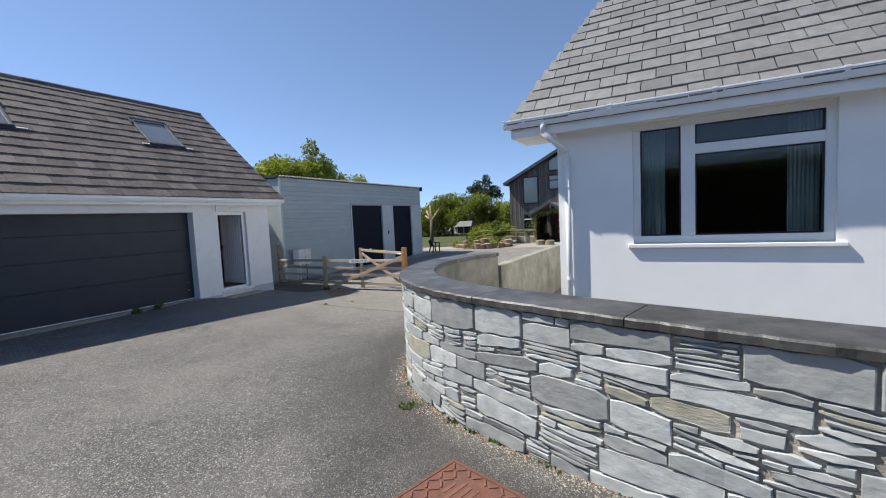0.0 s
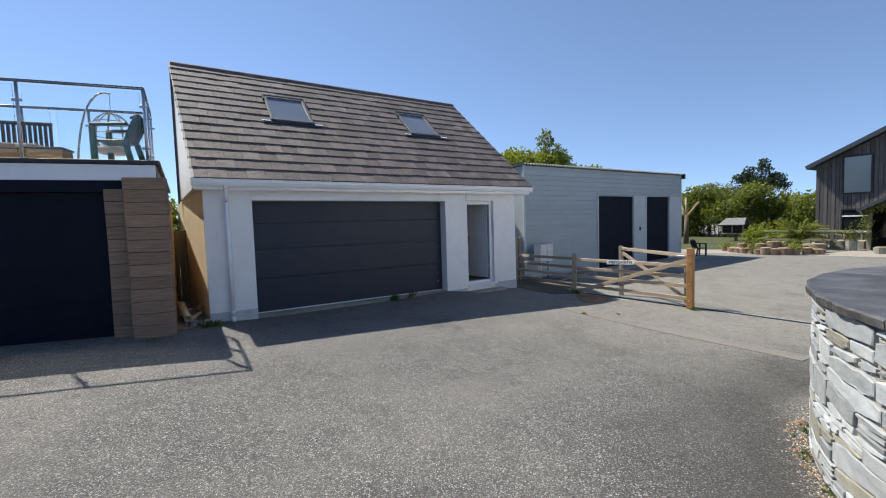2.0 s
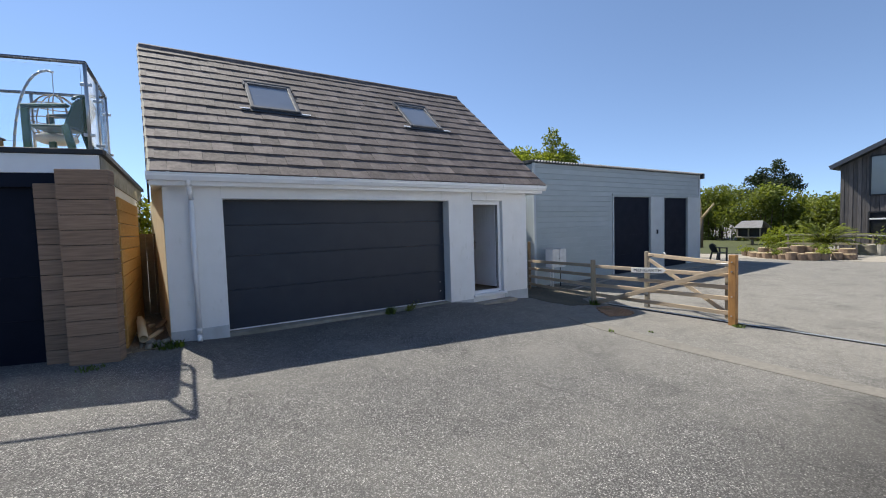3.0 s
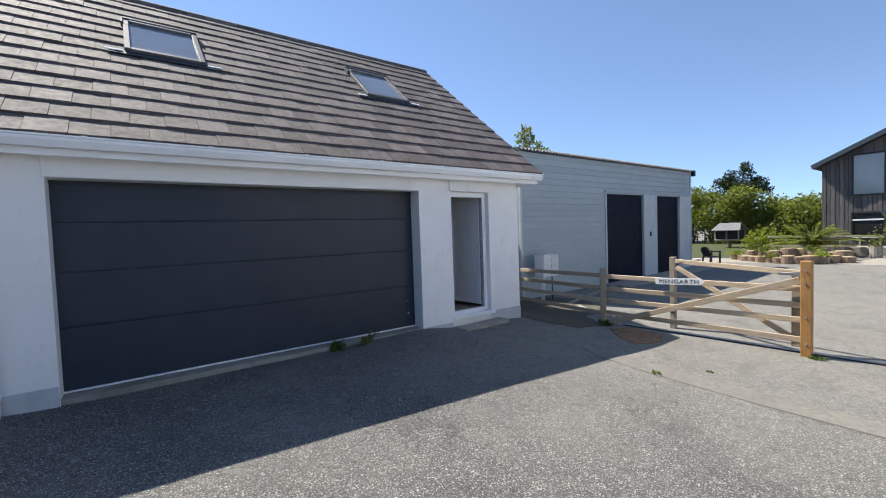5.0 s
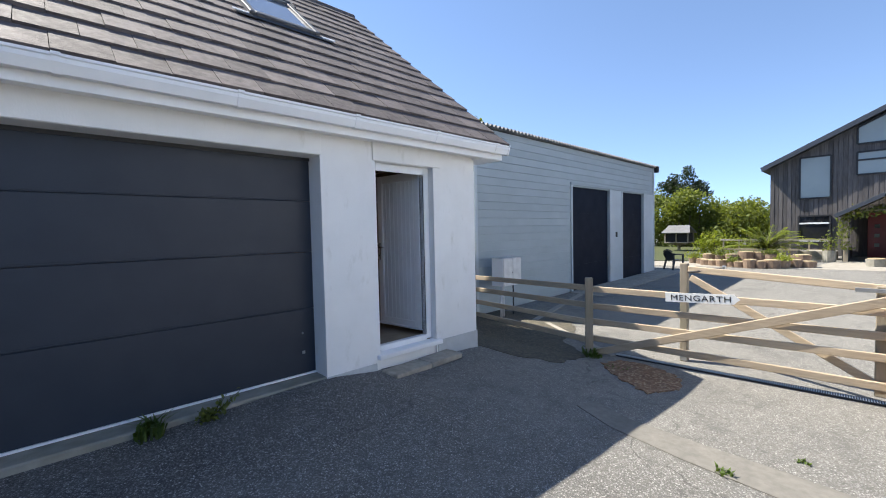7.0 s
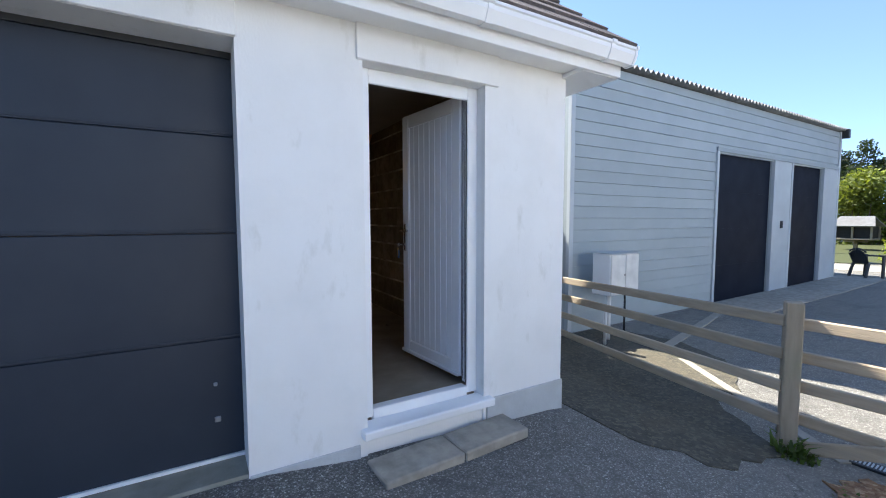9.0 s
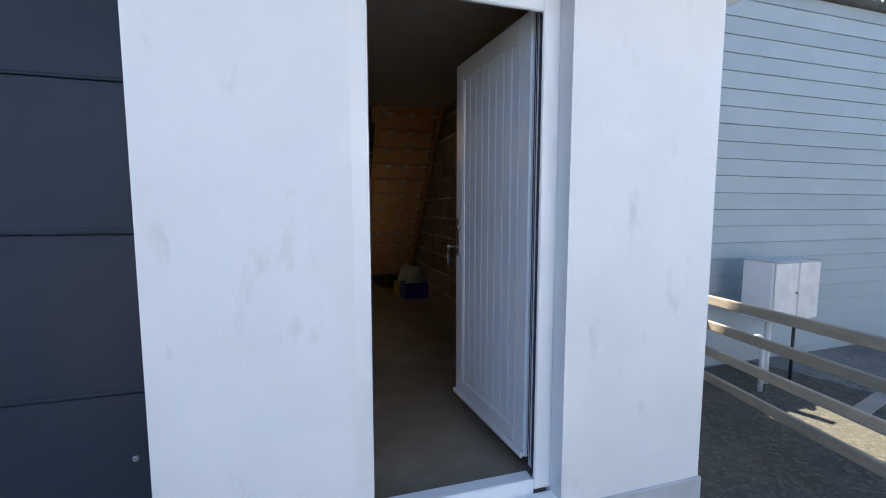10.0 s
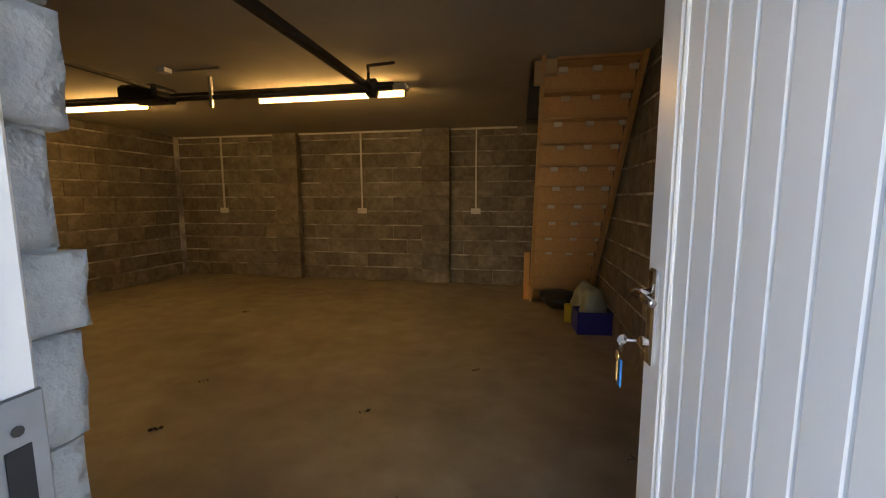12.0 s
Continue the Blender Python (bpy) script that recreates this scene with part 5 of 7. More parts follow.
def leaf_mat(name, a, b):
    m = mat(name, a, b, 3.0, 0.6, island=0.45)
    bs = m.node_tree.nodes["Principled BSDF"]
    bs.inputs["Subsurface Weight"].default_value = 0.0
    tr = m.node_tree.nodes.new("ShaderNodeBsdfTranslucent")
    tr.inputs["Color"].default_value = (a[0] * 1.6, a[1] * 1.6, a[2] * 0.9, 1)
    mx = m.node_tree.nodes.new("ShaderNodeMixShader")
    mx.inputs[0].default_value = 0.4
    out = m.node_tree.nodes["Material Output"]
    m.node_tree.links.new(bs.outputs[0], mx.inputs[1])
    m.node_tree.links.new(tr.outputs[0], mx.inputs[2])
    m.node_tree.links.new(mx.outputs[0], out.inputs[0])
    return m


M_LEAF = leaf_mat("leaf_green", (0.145, 0.172, 0.032), (0.085, 0.112, 0.022))
M_LEAFLIGHT = leaf_mat("leaf_spring", (0.21, 0.24, 0.028), (0.14, 0.18, 0.022))
M_LEAFDARK = leaf_mat("leaf_dark", (0.028, 0.045, 0.018), (0.018, 0.032, 0.013))
M_GRASS = leaf_mat("grass_blade", (0.085, 0.13, 0.022), (0.06, 0.095, 0.016))
M_LAWN = mat("lawn", (0.075, 0.088, 0.024), (0.048, 0.055, 0.018), 14, 0.95, bump=0.6, bscale=40)
M_BARK = mat("bark", (0.16, 0.12, 0.085), (0.10, 0.075, 0.05), 10, 0.9, bump=0.6, bscale=25)
M_STUMP = mat("cut_wood", (0.50, 0.40, 0.24), (0.40, 0.31, 0.18), 8, 0.8)


def leaves(pts, size, rng, flat=0.0):
    """Mesh data of small folded leaves at the points."""
    vs, fs = [], []
    for p in pts:
        d = Vector((rng.gauss(0, 1), rng.gauss(0, 1), rng.gauss(0, 1) * (1 - flat) + 0.2)).normalized()
        u = d.orthogonal().normalized()
        u = (Matrix.Rotation(rng.random() * math.tau, 3, d) @ u)
        w = d.cross(u)
        s = size * rng.uniform(0.6, 1.4)
        k = len(vs)
        p = Vector(p)
        vs += [p - u * s, p + w * s * 0.55 + d * s * 0.18, p + u * s, p - w * s * 0.55 + d * s * 0.18]
        fs += [(k, k + 1, k + 2), (k, k + 2, k + 3)]
    return vs, fs


def leaf_object(name, pts, size, rng, material, parent=None, flat=0.0):
    vs, fs = leaves(pts, size, rng, flat)
    me = bpy.data.meshes.new("mesh")
    me.from_pydata([tuple(v) for v in vs], [], fs)
    me.materials.append(material)
    ob = new(name, me)
    ob.parent = parent
    return ob


def clump_points(centres, rng, per, fill=0.35):
    """Points scattered towards the outside of lumpy balls (x, y, z, r)."""
    pts = []
    for x, y, z, r in centres:
        for _ in range(int(per * r * r)):
            d = Vector((rng.gauss(0, 1), rng.gauss(0, 1), rng.gauss(0, 1))).normalized()
            k = rng.random() ** fill * (1 + 0.35 * noise.noise(d * 2.3 + Vector((x, y, z))))
            pts.append(Vector((x, y, z)) + Vector((d.x, d.y, d.z * 0.85)) * r * k)
    return pts


def tree(label, base, height, centres, per, size, material, seed, trunk=0.14, lean=(0, 0)):
    rng = random.Random(seed)
    t = thing("tree", label, "tree", base)
    bm = B()
    b = Vector((0, 0, -0.3))
    top = Vector((lean[0], lean[1], height * 0.72))
    n = 6
    prev = b
    for i in range(1, n + 1):
        q = b.lerp(top, i / n) + Vector((math.sin(i * 2.1 + seed), math.cos(i * 1.7 + seed), 0)) * 0.06
        tube(bm, prev, q, trunk * (1 - 0.8 * (i - 1) / n), 9, trunk * (1 - 0.8 * i / n))
        prev = q
    part("trunk", bm, M_BARK, t, smooth=True)
    for x, y, z, r in centres:
        bm = B()
        z0 = max(0.3, min(height * 0.6, z * 0.55))
        s = b.lerp(top, z0 / (height * 0.72 + 0.3))
        m = s.lerp(Vector((x, y, z)), 0.55) + Vector((0, 0, -0.1))
        tube(bm, s, m, trunk * 0.35, 7, trunk * 0.2)
        tube(bm, m, (x, y, z + r * 0.5), trunk * 0.2, 6, 0.01)
        part("limb", bm, M_BARK, t, smooth=True)
    leaf_object("crown", clump_points(centres, rng, per), size, rng, material, t)
    return t


def ground_poly(name, pts, lift, material, label, category, kind="structure"):
    """A thin skin laid on the ground, cut along the ground's own grid so that it lies flush."""
    bm = B()
    bm.faces.new([bm.verts.new((x, y, 0)) for x, y in pts])
    xs, ys = [p[0] for p in pts], [p[1] for p in pts]
    cuts = [((q, 0, 0), (1, 0, 0)) for q in np.arange(-6, 26, 0.5).tolist() if min(xs) < q < max(xs)]
    cuts += [((0, q, 0), (0, 1, 0)) for q in np.arange(-6, 18, 0.4).tolist() if min(ys) < q < max(ys)]
    for at, n in cuts:
        bmesh.ops.bisect_plane(bm, geom=bm.verts[:] + bm.edges[:] + bm.faces[:], plane_co=at, plane_no=n)
    rim = [e for e in bm.edges if e.is_boundary]
    for v in bm.verts:
        v.co.z = lie(v.co.x, v.co.y) + lift
    low = bmesh.ops.extrude_edge_only(bm, edges=rim)
    for v in low["geom"]:
        if isinstance(v, bmesh.types.BMVert):
            v.co.z -= 0.1
    return solo(name, bm, material, label, category, kind=kind)


def lie(x, y):
    """Height of the ground's grid at a place between its corners."""
    if not (-6 < x < 25 and -6 < y < 17):
        return ground_z(x, y)
    i, j = math.floor((x + 6) / 0.5), math.floor((y + 6) / 0.4)
    u, v = (x + 6) / 0.5 - i, (y + 6) / 0.4 - j
    z = [[ground_z(-6 + 0.5 * (i + a), -6 + 0.4 * (j + b)) for a in (0, 1)] for b in (0, 1)]
    return (z[0][0] * (1 - u) + z[0][1] * u) * (1 - v) + (z[1][0] * (1 - u) + z[1][1] * u) * v


# step slabs at the side door
st = thing("door_step", "two worn concrete paving slabs as a doorstep", "step", (7.545, 10.01, -0.018), 3.5)
for x0, x1 in ((-0.52, -0.004), (0.004, 0.52)):
    part("slab", boxes((x0, x1, -0.205, 0.055, -0.232, -0.165), bevel=0.009), M_SLAB, st)
part("packing", boxes((-0.46, 0.46, -0.16, 0.04, -0.42, -0.232)), M_SLAB, st)


def build_manhole():
    m = thing("manhole_cover", "rusty red iron manhole cover with raised chevrons", "manhole cover", (2.40, 0.86, ground_z(2.40, 0.86) + 0.003), -17)
    part("frame", boxes((-0.33, 0.33, -0.31, -0.285, 0, 0.008), (-0.33, 0.33, 0.285, 0.31, 0, 0.008), (-0.33, -0.305, -0.285, 0.285, 0, 0.008), (0.305, 0.33, -0.285, 0.285, 0, 0.008)), M_RUST, m)
    part("plate", boxes((-0.302, 0.302, -0.282, 0.282, -0.002, 0.005)), M_RUST, m)
    for i in range(9):
        for j in range(8):
            x, y = -0.262 + i * 0.066, -0.245 + j * 0.07
            if abs(x - 0.08) < 0.15 and abs(y) < 0.16:
                continue
            bm = B()
            s = 1 if (i + j) % 2 else -1
            beam(bm, (x - 0.024, y - 0.022 * s, 0.008), (x + 0.024, y + 0.022 * s, 0.008), 0.014, 0.009, 0.002)
            part("chevron", bm, M_RUSTDARK, m)
    for k, wdt in enumerate((0.12, 0.20, 0.17, 0.19, 0.10)):
        part("lettering_bar", boxes((0.08 - wdt / 2, 0.08 + wdt / 2, 0.10 - k * 0.055, 0.128 - k * 0.055, 0.0045, 0.008)), M_RUSTDARK, m)


build_manhole()


def build_drain():
    d = thing("drain_channel", "slotted drainage channel set across the driveway at the gate", "drain", kind="structure")
    bm = B()
    x0, y0, x1, y1 = 9.93, 8.75, 10.22, 3.2
    n = 300
    u = Vector((x1 - x0, y1 - y0, 0)).normalized()
    v = Vector((u.y, -u.x, 0))
    length = math.hypot(x1 - x0, y1 - y0)
    for i in range(n):
        a, b = Vector((x0, y0, 0)) + u * (length * i / n), Vector((x0, y0, 0)) + u * (length * (i + 1) / n)
        for p in (a, b):
            p.z = ground_z(p.x, p.y) + 0.006
        bm2 = B()
        beam(bm2, a, b, 0.11, 0.02, 0)
        if i == 0:
            whole = bm2
        else:
            beam(whole, a, b, 0.11, 0.02, 0)
            bm2.free()
        c = (a + b) / 2 + Vector((0, 0, 0.011))
        beam(bm, c - v * 0.034, c + v * 0.034, length / n * 0.45, 0.006, 0)
    part("channel", whole, M_BLACK, d)
    g = part("slats", bm, M_TRIMPALE, d)
    tagged(g, kind="stuff")


build_drain()


def build_white_strip():
    """Pale channel edge beyond the fence."""
    for a, b, w in (((9.85, 8.75), (10.95, 10.45), 0.09), ((11.0, 10.75), (14.4, 11.55), 0.12)):
        bm = B()
        p, q = Vector((*a, ground_z(*a) + 0.003)), Vector((*b, ground_z(*b) + 0.003))
        beam(bm, p, q, w, 0.02, 0.002)
        solo("kerb_strip", bm, M_PATH, "pale concrete channel edging in the yard", "kerb", group="yard kerb strips", kind="structure")


build_white_strip()
ground_poly("pavement", [(14.2, 11.84), (14.2, 10.95), (20.6, 10.95), (20.6, 11.84)], 0.02, M_SLAB, "concrete apron before the shed doors", "pavement")
ground_poly("pavement_2", [(21.8, 12.9), (22.9, 7.0), (23.2, 4.0), (26.4, 4.2), (26.2, 7.4), (23.9, 7.8), (23.6, 13.6)], 0.008, M_PATH, "pale concrete path edging the garden bed", "pavement")

# ---- fence and gate ----
P0, P1 = (10.27, 11.74), (9.72, 9.03)


def build_post(name, x, y, top, w, d, material, label, cap=None, turn=0.0):
    g = ground_z(x, y)
    bm = B()
    box(bm, -w / 2, w / 2, -d / 2, d / 2, -0.3, top - g, bevel=0.008)
    t = thing(name, label, "post", (x, y, g), turn)
    part("shaft", bm, material, t)
    if cap:
        part("cap", boxes((-w / 2 - 0.012, w / 2 + 0.012, -d / 2 - 0.012, d / 2 + 0.012, top - g, top - g + 0.025), bevel=0.006), cap, t)
    return t


build_post("fence_post", *P0, 1.0, 0.07, 0.07, M_TAN, "brown square fence post at the shed corner", turn=10)
build_post("fence_post", *P1, 0.63, 0.10, 0.10, M_POST, "weathered grey square fence post", turn=30)
gp = build_post("gate_post", 9.90, 6.17, 0.855, 0.115, 0.115, M_OAK, "stout oak gate post with steel bolts")
for z in (0.1, 0.55, 0.72, -0.25):
    bm = B()
    tube(bm, (-0.058, 0.0, z + 0.42), (-0.070, 0.0, z + 0.42), 0.013, 10)
    part("bolt", bm, M_STEEL, gp)


def fence_rail(a, b, za, zb, name="fence_rail"):
    bm = B()
    beam(bm, (*a, za), (*b, zb), 0.034, 0.078, 0.006)
    return bm


fence = thing("fence", "weathered four rail timber fence", "fence")
for z0, z1 in ((0.42, 0.50), (0.20, 0.27), (-0.03, 0.04), (-0.26, -0.20)):
    part("rail", fence_rail((10.25, 11.74), (9.68, 9.06), z0, z1), M_RAIL, fence)


def build_gate():
    g = thing("gate", "open weathered timber five bar gate with crossed braces", "gate")
    a, b = (9.80, 9.02), (9.97, 6.22)
    for z0, z1 in ((0.47, 0.47), (0.24, 0.25), (0.03, 0.05), (-0.20, -0.22)):
        part("bar", fence_rail(a, b, z0, z1), M_RAIL, g)
    # upper bar and stiles of the leaf
    part("top_bar", fence_rail((10.24, 7.98), (10.06, 6.22), 0.76, 0.67), M_RAIL, g)
    bm = B()
    beam(bm, (10.27, 8.03, -0.50), (10.27, 8.03, 0.83), 0.085, 0.085, 0.008)
    part("head_stile", bm, M_POST, g, "grey timber stile")
    bm = B()
    beam(bm, (10.04, 6.30, -0.34), (10.04, 6.30, 0.70), 0.05, 0.12, 0.008)
    part("hanging_stile", bm, M_POST, g)
    bm = B()
    beam(bm, (9.745, 9.10, -0.43), (9.915, 6.24, 0.595), 0.03, 0.09, 0.006)
    part("brace", bm, M_RAIL, g, "long diagonal brace")
    bm = B()
    beam(bm, (10.22, 7.95, 0.66), (10.05, 6.30, -0.26), 0.03, 0.08, 0.006)
    part("brace", bm, M_RAIL, g)
    bm = B()
    beam(bm, (10.0, 6.50, 0.66), (9.99, 6.18, 0.66), 0.012, 0.04, 0.003)
    part("hinge_strap", bm, M_STEEL, g, "galvanised hinge strap")
    bm = B()
    tube(bm, (10.22, 7.98, 0.72), (10.22, 7.60, 0.79), 0.014, 8)
    part("latch", bm, M_DARKSTEEL, g)
    part("latch_knob", boxes((10.2, 10.24, 7.58, 7.62, 0.76, 0.82), bevel=0.006), M_STEEL, g)
    part("latch_plate", boxes((10.215, 10.225, 7.98, 8.08, -0.12, 0.0)), M_STEEL, g)
    s = part("bracket", boxes((10.222, 10.23, 7.99, 8.07, -0.40, -0.34)), M_STEEL, g)


build_gate()


def build_sign():
    s = thing("name_sign", "white arrow shaped board lettered MENGARTH on the gate", "sign", (9.94, 8.12, 0.50))
    # local axes: x to the reader's right, y up, z towards the reader
    s.matrix_world = Matrix(((0.06, 0.02, -0.998, 9.925), (-0.998, 0.06, -0.06, 8.13), (0.06, 1.0, 0.0, 0.405), (0, 0, 0, 1))).to_quaternion().to_matrix().to_4x4()
    s.matrix_world = Matrix.Translation((9.80, 8.10, 0.40)) @ s.matrix_world
    bm = B()
    pts = [(0, 0), (0.68, 0), (0.735, 0.053), (0.68, 0.106), (0, 0.106)]
    lo = [bm.verts.new((*p, -0.012)) for p in pts]
    hi = [bm.verts.new((*p, 0)) for p in pts]
    bm.faces.new(lo)
    bm.faces.new(hi)
    for i in range(5):
        j = (i + 1) % 5
        bm.faces.new((lo[i], lo[j], hi[j], hi[i]))
    part("board", bm, M_SIGN, s)
    cu = bpy.data.curves.new("lettering", "FONT")
    cu.body = "MENGARTH"
    cu.size = 0.094
    cu.extrude = 0.001
    cu.resolution_u = 3
    cu.space_character = 1.10
    cu.materials.append(M_INK)
    tx = new("lettering", cu)
    tx.parent = s
    tx.location = (0.055, 0.020, 0.002)
    tx.scale = (1.12, 1.0, 1.0)


build_sign()


def build_meter_box():
    m = thing("meter_box", "white metal meter cabinet on posts beside the shed", "cabinet", (10.78, 11.29, 0))
    part("body", boxes((0.0, 0.57, 0.02, 0.30, 0.20, 0.745), bevel=0.010), M_UPVC, m)
    for a, b, z in ((0.006, 0.290, 0.205), (0.298, 0.564, 0.215)):
        part("door", boxes((a, b, 0.0, 0.019, z, 0.738), bevel=0.006), M_WHITE, m)
    part("lock", boxes((0.262, 0.280, -0.006, 0.0, 0.45, 0.475), bevel=0.002), M_DARKSTEEL, m)
    part("roof", boxes((-0.008, 0.578, -0.006, 0.305, 0.746, 0.756), bevel=0.003), M_TRIMPALE, m)
    bm = B()
    tube(bm, (0.10, 0.10, -0.5), (0.10, 0.10, 0.20), 0.026, 12)
    part("post", bm, M_WHITE, m, smooth=True)
    bm = B()
    path_tube(bm, [Vector((-0.12, -0.02, -0.45)), Vector((-0.12, -0.02, 0.05)), Vector((-0.16, -0.02, 0.10)), Vector((-0.21, -0.02, 0.11))], 0.020)
    part("pipe", bm, M_WHITE, m, smooth=True)
    bm = B()
    path_tube(bm, [Vector((0.40, 0.08, -0.42)), Vector((0.40, 0.08, 0.10)), Vector((0.42, 0.10, 0.20))], 0.014)
    part("cable", bm, M_BLACK, m, smooth=True)


build_meter_box()


def tuft(label, x, y, r, n, h, material=None, seed=1, name="weeds"):
    rng = random.Random(seed)
    vs, fs = [], []
    for i in range(n):
        a, q = rng.random() * math.tau, r * math.sqrt(rng.random())
        px, py = x + q * math.cos(a), y + q * math.sin(a)
        pz = ground_z(px, py)
        b = rng.random() * math.tau
        hh = h * rng.uniform(0.4, 1.2)
        d = Vector((math.cos(b), math.sin(b), 0))
        w = Vector((-d.y, d.x, 0)) * 0.006 * (1 + h * 3)
        p = Vector((px, py, pz - 0.005))
        m = p + d * hh * 0.25 + Vector((0, 0, hh * 0.65))
        t = p + d * hh * 0.75 + Vector((0, 0, hh * 0.9))
        k = len(vs)
        vs += [p - w, p + w, m + w * 1.3, m - w * 1.3, t]
        fs += [(k, k + 1, k + 2, k + 3), (k + 3, k + 2, k + 4)]
    me = bpy.data.meshes.new("mesh")
    me.from_pydata([tuple(v) for v in vs], [], fs)
    me.materials.append(material or M_GRASS)
    return tagged(new(name, me), label, "weeds", kind="stuff")


tuft("tuft of weeds at the corner of the garage", 1.35, 9.83, 0.20, 130, 0.09, seed=2)
tuft("weeds at the foot of the timber pillar", 0.55, 9.15, 0.14, 50, 0.05, seed=3)
tuft("grass at the foot of the fence post", 9.66, 8.94, 0.11, 90, 0.06, seed=4)
tuft("grass at the foot of the gate post", 9.84, 6.05, 0.09, 60, 0.05, seed=5)
tuft("small weed in a crack of the drive", 8.25, 6.7, 0.04, 22, 0.03, seed=6)
tuft("weed growing from the garage threshold", 4.96, 10.05, 0.10, 60, 0.16, seed=7)
tuft("weeds along the foot of the stone wall", 3.46, 1.88, 0.09, 40, 0.05, seed=8)
tuft("weeds along the foot of the stone wall", 3.28, 1.12, 0.07, 30, 0.04, seed=9)
tuft("mossy weeds on the drive edge", 9.45, 8.55, 0.16, 60, 0.03, seed=10)


def build_leafy_weed():
    rng = random.Random(4)
    t = thing("weed_plant", "leafy dark green weed growing at the garage door", "plant", (5.36, 10.04, ground_z(5.36, 10.04)))
    pts = []
    for i in range(16):
        a = rng.random() * math.tau
        ln = rng.uniform(0.10, 0.24)
        bm = B()
        tip = Vector((math.cos(a) * ln, -abs(math.sin(a)) * ln * 0.8, rng.uniform(0.03, 0.20)))
        tube(bm, (0, 0, 0), tip, 0.0035, 5, 0.0015)
        part("stem", bm, M_LEAFDARK, t)
        for k in range(9):
            f = 0.25 + 0.75 * k / 9
            pts.append(tip * f + Vector((rng.gauss(0, 0.012), rng.gauss(0, 0.012), rng.gauss(0, 0.01))))
    leaf_object("foliage", pts, 0.022, rng, M_LEAF, t, 0.3)


build_leafy_weed()

# ---- gap beside the garage ----
ground_poly("ground_2", [(0.80, 15.5), (0.80, 9.72), (1.355, 9.80), (1.355, 15.5)], 0.012, M_EARTH, "stony earth strip beside the garage", "ground")
lw = thing("board_fence", "orange larch boards facing the passage beside the garage", "fence")
for i in range(12):
    part("board", boxes((0.815, 0.845, 10.0, 12.6, -0.2 + i * 0.19, -0.02 + i * 0.19), bevel=0.004), M_ORANGE, lw)
bf = thing("back_fence", "weathered board fence closing the passage", "fence")
for i in range(5):
    part("board", boxes((0.80 + i * 0.12, 0.915 + i * 0.12, 13.0, 13.03, -0.2, 1.55), bevel=0.004), M_TAN, bf)


def hollow_pipe(p, q, r, label):
    p, q = Vector(p), Vector(q)
    bm = B()
    d = (q - p).normalized()
    u = d.orthogonal().normalized()
    w = d.cross(u)
    n = 20
    rings = []
    for c, rr in ((p, r), (q, r), (q, r * 0.86), (p, r * 0.86)):
        rings.append([bm.verts.new(c + (u * math.cos(i * math.tau / n) + w * math.sin(i * math.tau / n)) * rr) for i in range(n)])
    for a, b in zip(rings, rings[1:] + rings[:1]):
        for i in range(n):
            j = (i + 1) % n
            bm.faces.new((a[i], a[j], b[j], b[i]))
    solo("drain_pipe", bm, M_PIPE, label, "pipe", smooth=True)


hollow_pipe((1.02, 10.05, 0.0), (0.93, 10.85, 0.14), 0.058, "cream plastic drain pipe lying on rubble")
rng_j = random.Random(11)
for i in range(7):
    x, y = 1.06 + rng_j.uniform(-0.08, 0.2), 10.15 + i * 0.14
    ln = rng_j.uniform(0.3, 0.7)
    a = rng_j.uniform(-0.5, 0.9)
    bm = B()
    z = -0.06 + i * 0.02
    beam(bm, (x - 0.08, y, z), (x - 0.08 + ln * math.sin(a) * 0.5, y + ln * math.cos(a), z + rng_j.uniform(0.0, 0.14)), 0.08, 0.03, 0.004)
    solo("scrap_timber", bm, M_TAN if i % 3 else M_PIPE, "offcut of sawn timber lying in the passage", "timber", group="scrap timber")
for i in range(26):
    x, y = rng_j.uniform(0.95, 1.33), rng_j.uniform(9.78, 10.3)
    lump("rubble", "small pale rubble stone on the earth", "stone", (x, y, ground_z(x, y) + 0.012), (rng_j.uniform(0.015, 0.04),) * 3, M_CONCRETE, i)

# ---- deck furniture and rail ----


